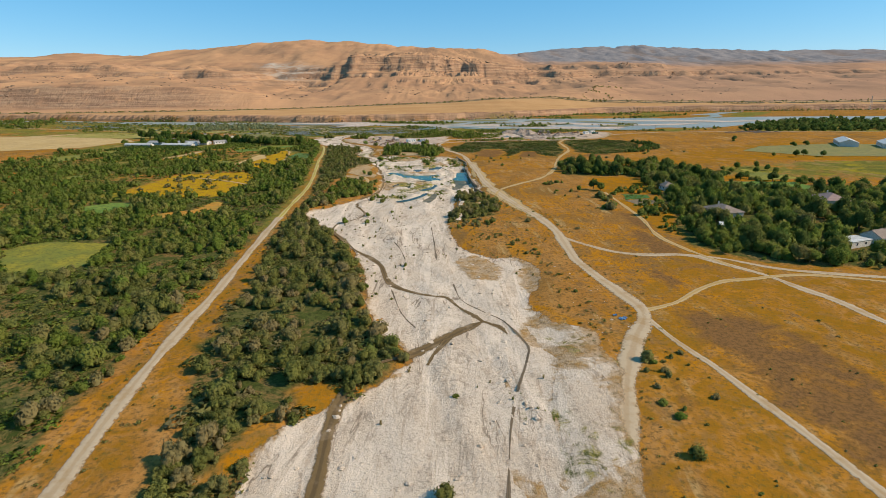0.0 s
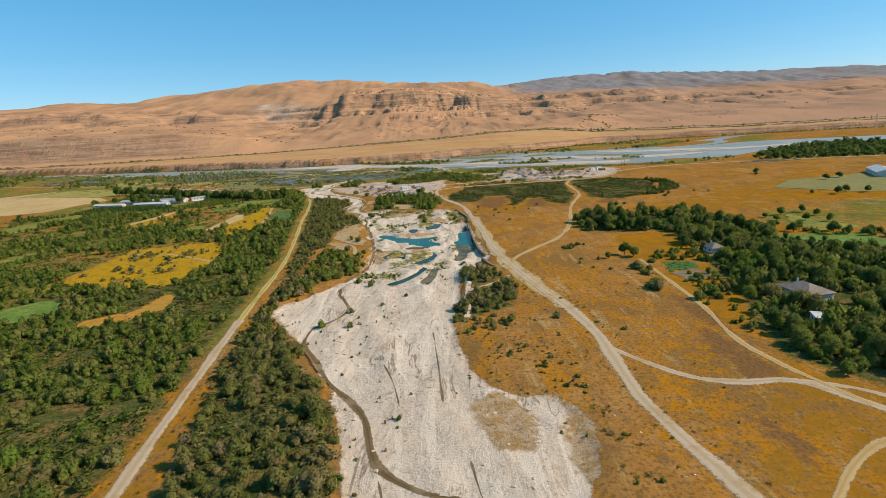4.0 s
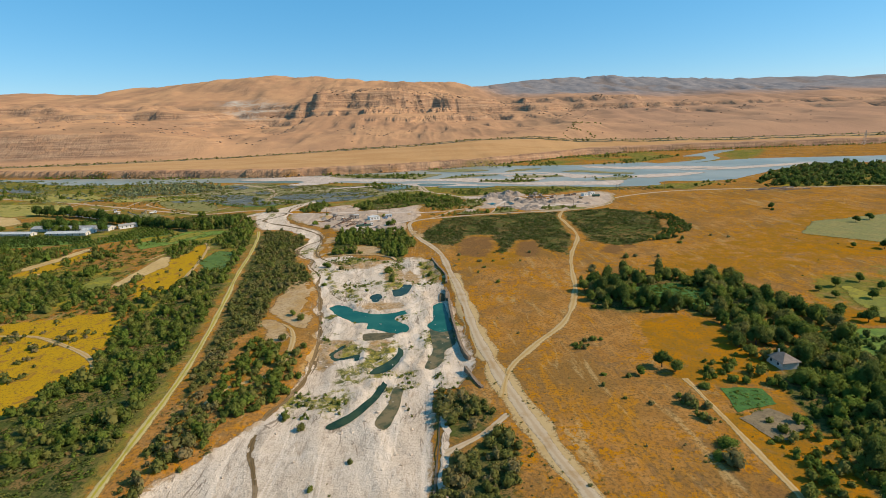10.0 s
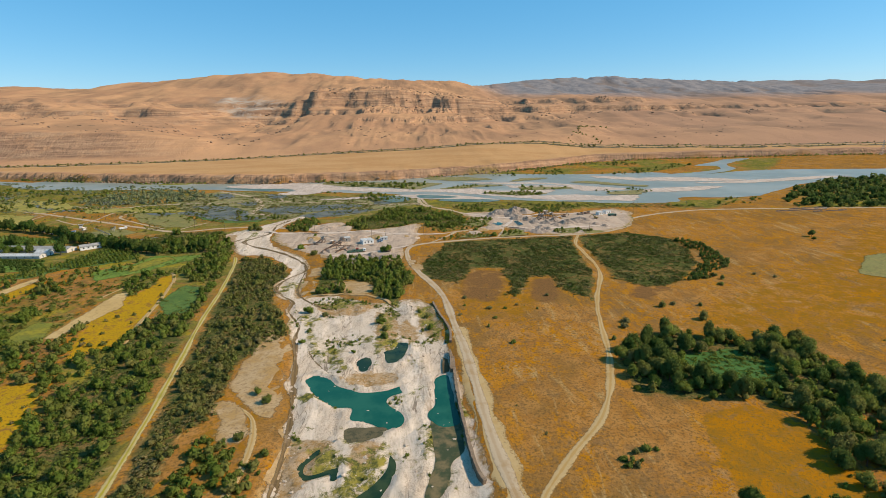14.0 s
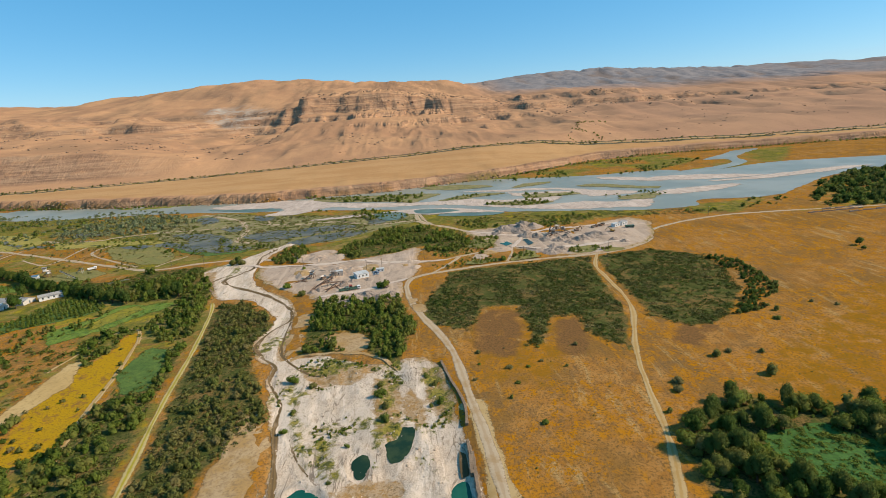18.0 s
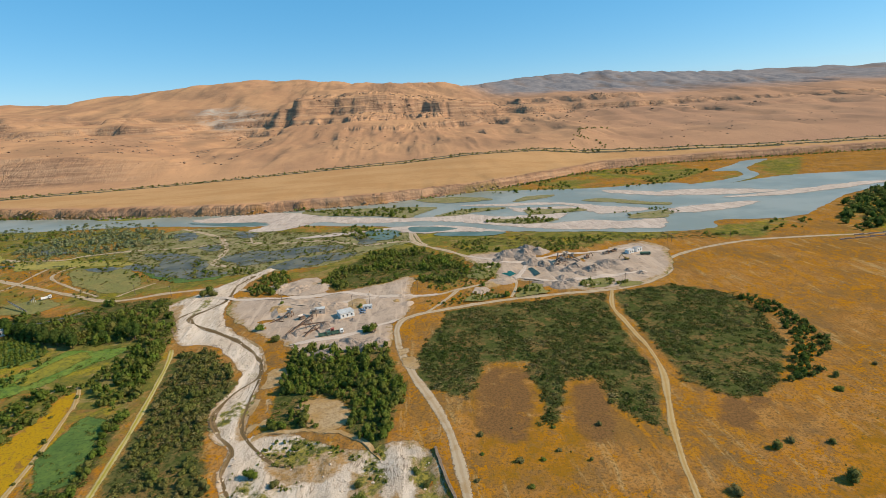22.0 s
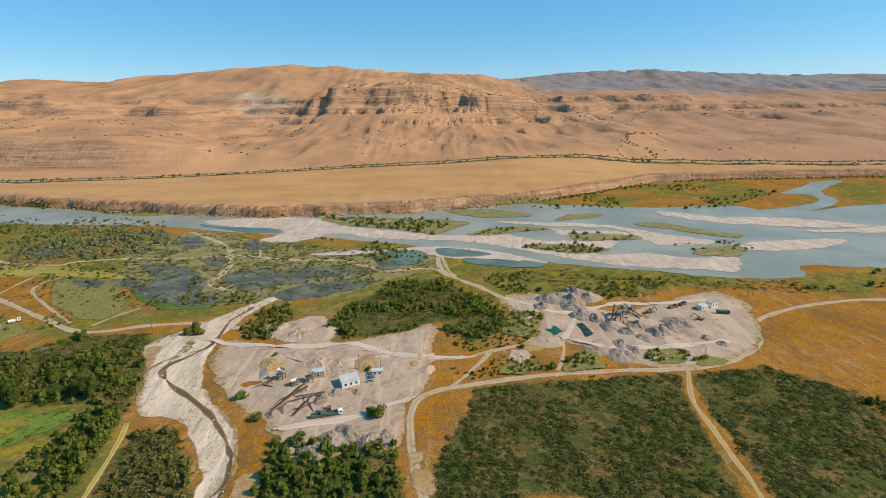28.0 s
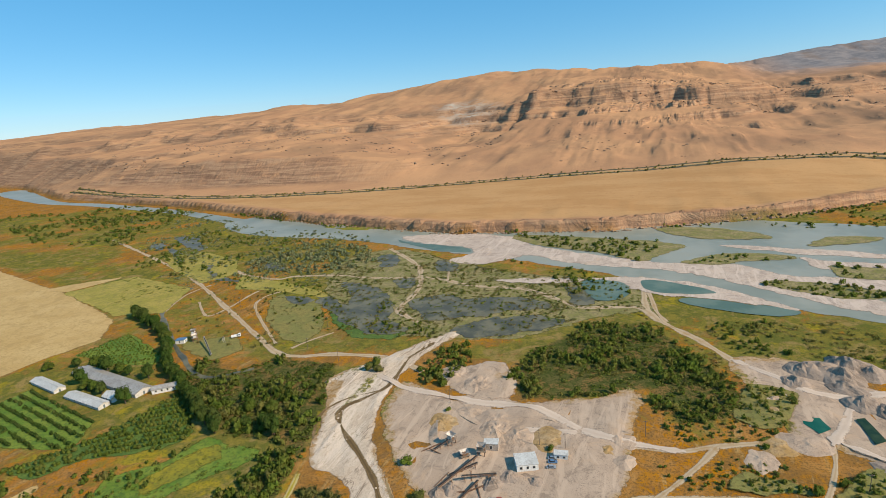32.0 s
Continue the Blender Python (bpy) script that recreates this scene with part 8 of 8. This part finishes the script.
# vehicles
def wheel(parent, x, y, r, w):
    bm = bmesh.new()
    limb(bm, (x, y - w / 2, r), (x, y + w / 2, r), r, r, 14)
    bmesh.ops.holes_fill(bm, edges=[e for e in bm.edges if e.is_boundary])
    ob = part("wheel", bm, M["rubber"], parent)
    bm = bmesh.new()
    s = 1 if y > 0 else -1
    limb(bm, (x, y, r), (x, y + s * (w / 2 + 0.02), r), r * 0.55, r * 0.5, 12)
    part("rim", bm, M["tin"], ob)


def make_car(x, y, turn, paint, label):
    ob = place(tagged(new("car"), label, "car"), x, y, turn, 0.05)
    bm = blocks(((-2.1, -0.85, 0.35), (2.1, 0.85, 0.92)), bevel=0.12)
    part("body", bm, paint, ob)
    bm = bmesh.new()
    vs = box(bm, (-1.5, -0.75, 0.9), (1.0, 0.75, 1.45))
    for v in vs:
        if v.co.z > 1.2:
            v.co.x *= 0.72
            v.co.y *= 0.85
    part("cabin", bm, M["glass"], ob)
    part("roof", blocks(((-1.06, -0.62, 1.44), (0.70, 0.62, 1.5)), bevel=0.03), paint, ob)
    for s in (-0.6, 0.6):
        part("headlight", blocks(((2.05, s - 0.15, 0.62), (2.13, s + 0.15, 0.76))), M["white"], ob)
        part("tail_light", blocks(((-2.13, s - 0.13, 0.65), (-2.05, s + 0.13, 0.78))), M["red"], ob)
    for wx in (-1.3, 1.3):
        for wy in (-0.78, 0.78):
            wheel(ob, wx, wy, 0.32, 0.2)
    return ob


def make_truck(x, y, turn, cab, bed, label, length=8.0, load="bed"):
    ob = place(tagged(new("truck"), label, "truck"), x, y, turn, 0.05)
    part("chassis", blocks(((-length / 2, -0.5, 0.75), (length / 2, 0.5, 1.0))), M["iron"], ob)
    c = length / 2
    cabin = part("cab", blocks(((c - 2.1, -1.2, 0.9), (c, 1.2, 2.9)), bevel=0.12), cab, ob)
    part("windscreen", blocks(((c - 0.02, -1.0, 1.9), (c + 0.04, 1.0, 2.65))), M["glass"], cabin)
    for s in (-1, 1):
        part("side_window", blocks(((c - 1.5, s * 1.21 - 0.03, 1.9), (c - 0.5, s * 1.21 + 0.03, 2.6))), M["glass"], cabin)
        part("headlight", blocks(((c, s * 0.9 - 0.18, 1.05), (c + 0.06, s * 0.9 + 0.18, 1.3))), M["white"], cabin)
    if load == "tank":
        bm = bmesh.new()
        limb(bm, (-c, 0, 2.0), (c - 2.4, 0, 2.0), 1.1, 1.1, 18)
        bmesh.ops.holes_fill(bm, edges=[e for e in bm.edges if e.is_boundary])
        part("tank", bm, bed, ob)
    else:
        e = c - 2.4
        part("tipper_bed", blocks(((-c, -1.25, 1.0), (e, 1.25, 1.2)), ((-c, -1.25, 1.2), (e, -1.13, 2.2)), ((-c, 1.13, 1.2), (e, 1.25, 2.2)), ((e - 0.12, -1.25, 1.2), (e, 1.25, 2.4)), ((-c, -1.25, 1.2), (-c + 0.12, 1.25, 2.1))), bed, ob)
    for wx in (-c + 1.0, -c + 2.3, c - 1.2):
        for wy in (-1.05, 1.05):
            wheel(ob, wx, wy, 0.5, 0.35)
    return ob


def make_excavator(x, y, turn, paint, label):
    ob = place(tagged(new("excavator"), label, "excavator"), x, y, turn, 0.1)
    for s in (-1.1, 1.1):
        track = part("track", blocks(((-1.8, s - 0.3, 0.0), (1.8, s + 0.3, 0.85)), bevel=0.25), M["rubber"], ob)
        for wx in (-1.3, 0, 1.3):
            bm = bmesh.new()
            limb(bm, (wx, s, 0.42), (wx, s + (0.34 if s > 0 else -0.34), 0.42), 0.3, 0.28, 10)
            part("roller", bm, M["iron"], track)
    part("upper_deck", blocks(((-2.2, -1.25, 0.95), (1.3, 1.25, 1.9)), bevel=0.1), M[paint], ob)
    part("counterweight", blocks(((-2.7, -1.2, 1.0), (-2.15, 1.2, 2.1)), bevel=0.15), M["iron"], ob)
    cab = part("cab", blocks(((0.0, 0.25, 1.9), (1.4, 1.25, 3.1)), bevel=0.08), M[paint], ob)
    part("windscreen", blocks(((1.38, 0.35, 2.2), (1.44, 1.15, 2.95))), M["glass"], cab)
    for name, a, b, w in (("boom", (1.0, -0.3, 1.7), (3.6, -0.3, 4.6), 0.5), ("stick", (3.5, -0.3, 4.7), (5.6, -0.3, 2.2), 0.35)):
        bm = bmesh.new()
        q = Vector(b) - Vector(a)
        vs = box(bm, (0, -w / 2, -w / 2), (q.length, w / 2, w / 2), 0.05)
        bmesh.ops.transform(bm, matrix=Matrix.Translation(a) @ q.to_track_quat("X", "Z").to_matrix().to_4x4(), verts=bm.verts)
        part(name, bm, M[paint], ob)
    part("bucket", blocks(((5.2, -0.8, 1.2), (6.0, 0.2, 2.1)), bevel=0.15), M["iron"], ob)
    return ob


make_truck(-41, 592.6, 14, M["white"], M["green"], "green tipper lorry with a white cab", 7.5)
make_truck(-48.5, 590.4, 14, M["green"], M["green"], "green tipper lorry parked behind another", 7.0)
make_truck(-46, 595, 10, M["red"], M["tin"], "small lorry with a red cab", 5.5)
make_excavator(-19, 591, 70, "rust", "rusty tracked excavator beside a bush")
make_excavator(186, 698, 160, "ochre", "yellow tracked excavator on the yard")
make_excavator(157, 711, 20, "rust", "old rusty excavator by a stone bank")
make_truck(207, 708, -12, M["green"], M["green"], "dark green tank lorry on the yard", 8.5, "tank")
make_truck(177, 719, 20, M["rust"], M["iron"], "dark lorry parked on the yard", 7)
make_truck(186, 724, 30, M["iron"], M["rust"], "old dark lorry on the yard", 7)
make_truck(-287, 707, 40, M["white"], M["white"], "white lorry at the batching plant", 7)
for k, (x, y, p) in enumerate(((-28.5, 628, "silverpaint"), (-28, 625.6, "blue"), (-28, 622, "silverpaint"))):
    make_car(x, y, 12 + 3 * k, M[p], "blue car parked by the office" if p == "blue" else "silver car parked by the office")


# power poles
def make_pole(label, tall=9.0):
    ob = tagged(new("power_pole"), label, "pole", "power poles")
    bm = bmesh.new()
    limb(bm, (0, 0, -0.5), (0, 0, tall), 0.16, 0.1, 8)
    part("pole", bm, M["wood"], ob)
    part("crossarm", blocks(((-1.0, -0.06, tall - 0.7), (1.0, 0.06, tall - 0.55))), M["wood"], ob)
    for x in (-0.9, 0, 0.9):
        bm = bmesh.new()
        limb(bm, (x, 0, tall - 0.55), (x, 0, tall - 0.3), 0.06, 0.05, 6)
        part("insulator", bm, M["white"], ob)
    return ob


first = make_pole("grey wooden power pole with crossarm")
POLES = [(-36, 636), (-24, 636), (-90, 660), (10, 655), (-182, 690), (-215, 701), (-223, 738), (-337, 765), (243, 740), (248, 742), (160, 640), (90, 640), (300, 735)]
place(first, *POLES[0], 20)
for x, y in POLES[1:]:
    copy_thing(first, pose(x, y, gz(x, y), 0, 0, 20))


def make_pylon(x, y, tall, label):
    ob = place(tagged(new("pylon"), label, "pylon"), x, y, 15)
    for sx in (-1, 1):
        for sy in (-1, 1):
            bm = bmesh.new()
            beam(bm, (sx * 3, sy * 3, -0.5), (sx * 0.5, sy * 0.5, tall), 0.3, 0.3)
            part("leg", bm, M["tin"], ob)
    for k in range(7):
        t, u = k / 7, (k + 1) / 7
        a, b = 3 - 2.5 * t, 3 - 2.5 * u
        bm = bmesh.new()
        for s in (-1, 1):
            beam(bm, (-a, s * a, tall * t), (b, s * b, tall * u), 0.15, 0.15)
            beam(bm, (s * a, -a, tall * t), (s * b, b, tall * u), 0.15, 0.15)
        part("bracing", bm, M["tin"], ob)
    for z in (0.72, 0.85, 0.97):
        bm = bmesh.new()
        beam(bm, (-5, 0, tall * z), (5, 0, tall * z), 0.25, 0.25)
        part("crossarm", bm, M["tin"], ob)


make_pylon(1080, 1330, 34, "grey steel lattice power pylon")
# ruined walls on the fields
for x, y, l, t in ((415, 712, 60, 4), (430, 722, 45, 4), (440, 704, 40, 6)):
    ob = place(tagged(new("ruined_wall"), "long low ruined grey wall in a field", "wall"), x, y, t)
    for k in range(int(l / 5)):
        part("wall_panel", blocks(((-l / 2 + k * 5 + 0.1, -0.3, -0.3), (-l / 2 + k * 5 + 4.9, 0.3, 1.1 + 0.4 * math.sin(k * 2.3))), bevel=0.05), M["slate"], ob)
# orchard rows
ORCH = [((-374, 592), (-371, 608), (-285, 593), (-267, 569), (-316, 558), (-372, 560)), ((-290, 545), (-267, 584), (-259, 634), (-212, 599), (-221, 582), (-253, 566), (-263, 548)), ((-397, 652), (-391, 695), (-325, 672), (-306, 654), (-348, 649))]
for poly, turn, gap, r0, mat_name, lab in ((ORCH[0], -10, 5.5, 1.6, "tree", "rows of young dark green orchard trees"), (ORCH[1], 36, 5.0, 1.9, "leaf", "rows of bushy green orchard trees"), (ORCH[2], 40, 5.0, 1.2, "leaf", "rows of green vines")):
    c, s = math.cos(radians(turn)), math.sin(radians(turn))
    p = np.array(poly, float)
    mid = p.mean(0)
    spots = []
    for a in np.arange(-80, 80, gap):
        for b in np.arange(-80, 80, 2.6):
            x, y = mid[0] + b * c - a * s, mid[1] + b * s + a * c
            if inside(p, np.array(x), np.array(y)) > 1 and rng.random() < 0.93:
                spots.append((x + rng.normal(0, 0.25), y + rng.normal(0, 0.25), r0 * rng.uniform(0.75, 1.15), r0 * rng.uniform(1.0, 1.5), "far" if r0 > 1.5 else "dot", rng.uniform(0, 0.8)))
    stand("orchard", spots, M[mat_name], lab, "orchard")
# the dark poplar row by the ditch, and trees round the barns
row = [(float(x), float(y)) for x, y in curve_points([(-425, 728), (-395, 716), (-359, 701), (-330, 682), (-307, 661), (-280, 645), (-258, 633), (-240, 622), (-222, 613), (-206, 607)], 6.5)]
row += [(x + 7, y - 6) for x, y in row[::2]] + [(-340, 640), (-330, 641), (-318, 640), (-350, 644), (-360, 645), (-372, 640), (-300, 640), (-330, 618), (-322, 619), (-312, 616), (-340, 622), (-285, 612), (-390, 630), (-190, 612), (-180, 615), (-170, 610), (-200, 625), (-186, 628)]
set_out([make_tree("tree", 51, 11, 4.2, M["tree"], "tall dark tree in a windbreak row"), make_tree("tree", 52, 9.5, 4.0, M["tree"], "dense dark green windbreak tree"), make_tree("tree", 53, 8.5, 4.2, M["leaf"], "broad green tree near barns")], row, "trees of the windbreak", (0.85, 1.15), 61)
# rubbish by the road
def make_tarp(x, y, label, paint, size):
    ob = new("tarpaulin", None)
    me = mesh_from("tarpaulin", [(size * (i / 5 - 0.5), size * 0.7 * (j / 5 - 0.5), 0.25 + 0.25 * math.sin(i * 1.7 + j) * math.cos(j * 1.3)) for j in range(6) for i in range(6)], [(j * 6 + i, j * 6 + i + 1, j * 6 + i + 7, j * 6 + i + 6) for j in range(5) for i in range(5)], paint)
    bpy.data.objects.remove(ob)
    ob = new("tarpaulin", me)
    ob.modifiers.new("thick", "SOLIDIFY").thickness = 0.03
    return place(tagged(ob, label, "tarpaulin"), x, y, 30)


make_tarp(48, 125, "crumpled blue tarpaulin in rubbish by the road", M["blue"], 2.2)
make_tarp(46.5, 127, "small torn blue plastic sheet", M["blue"], 1.2)
stones("rubbish", [(40, 116), (44, 150), (50, 152), (52, 130), (50, 118)], 90, 0.12, 0.5, M["white"], "white and grey rubbish beside the road", 5, 0.05)
stones("rubble", [(20, 228), (30, 226), (32, 240), (22, 242)], 110, 0.15, 0.8, M["white"], "white rubble dumped among bushes", 6, 0.05)
stones("rubble", [(84, 160), (94, 168), (96, 150), (88, 140)], 80, 0.15, 0.6, M["heap"], "dark rubble and ash on dry grass", 8, 0.05)
stones("boulders", YARD_1, 500, 0.2, 1.0, M["yard"], "loose stones over the yard", 9, 0.05)
stones("boulders", YARD_2, 500, 0.2, 1.0, M["yard"], "loose stones over the yard", 10, 0.05)

# faces of dug ground on the yards, and rubble
for k, (pts, tall, side) in enumerate((([(-85, 653), (-73, 645), (-60, 644), (-52, 650), (-44, 657), (-31, 656)], 1.8, 1), ([(-92, 647), (-88, 638), (-84, 627), (-78, 622)], 4.2, -1), ([(-74, 624), (-68, 620), (-62, 617)], 2.6, -1),                                        ([(136, 715), (144, 708), (148, 697), (160, 693)], 2.4, 1))):
    cut_bank("yard_face_%d" % (k + 1), pts, tall, "crumbling grey face of dug ground", back=4.5, side=side, base=0.3, material="yard")
stones("rubble", [(35, 655), (45, 681), (63, 690), (78, 676), (62, 665)], 420, 0.25, 1.3, M["heap"], "grey rubble at the edge of the yard", 61, 0.1)
stones("rubble", [(-95, 640), (-60, 650), (-40, 630), (-60, 605), (-90, 605)], 420, 0.15, 0.8, M["heap"], "broken stone around the crushing plant", 62, 0.5)
stones("rubble", [(100, 690), (150, 715), (200, 700), (190, 665), (120, 660)], 420, 0.15, 0.9, M["heap"], "broken stone around the second plant", 63, 0.5)
stones("rubble", [(40, 95), (34, 140), (38, 175), (44, 170), (42, 140), (50, 110)], 160, 0.12, 0.5, M["gravel"], "loose stones beside the dirt road", 64, 0.0)
stones("rubble", [(70, 142), (72, 165), (79, 168), (77, 147)], 150, 0.12, 0.5, M["soilbank"], "dark clods of a rubbish tip", 65, 0.0)
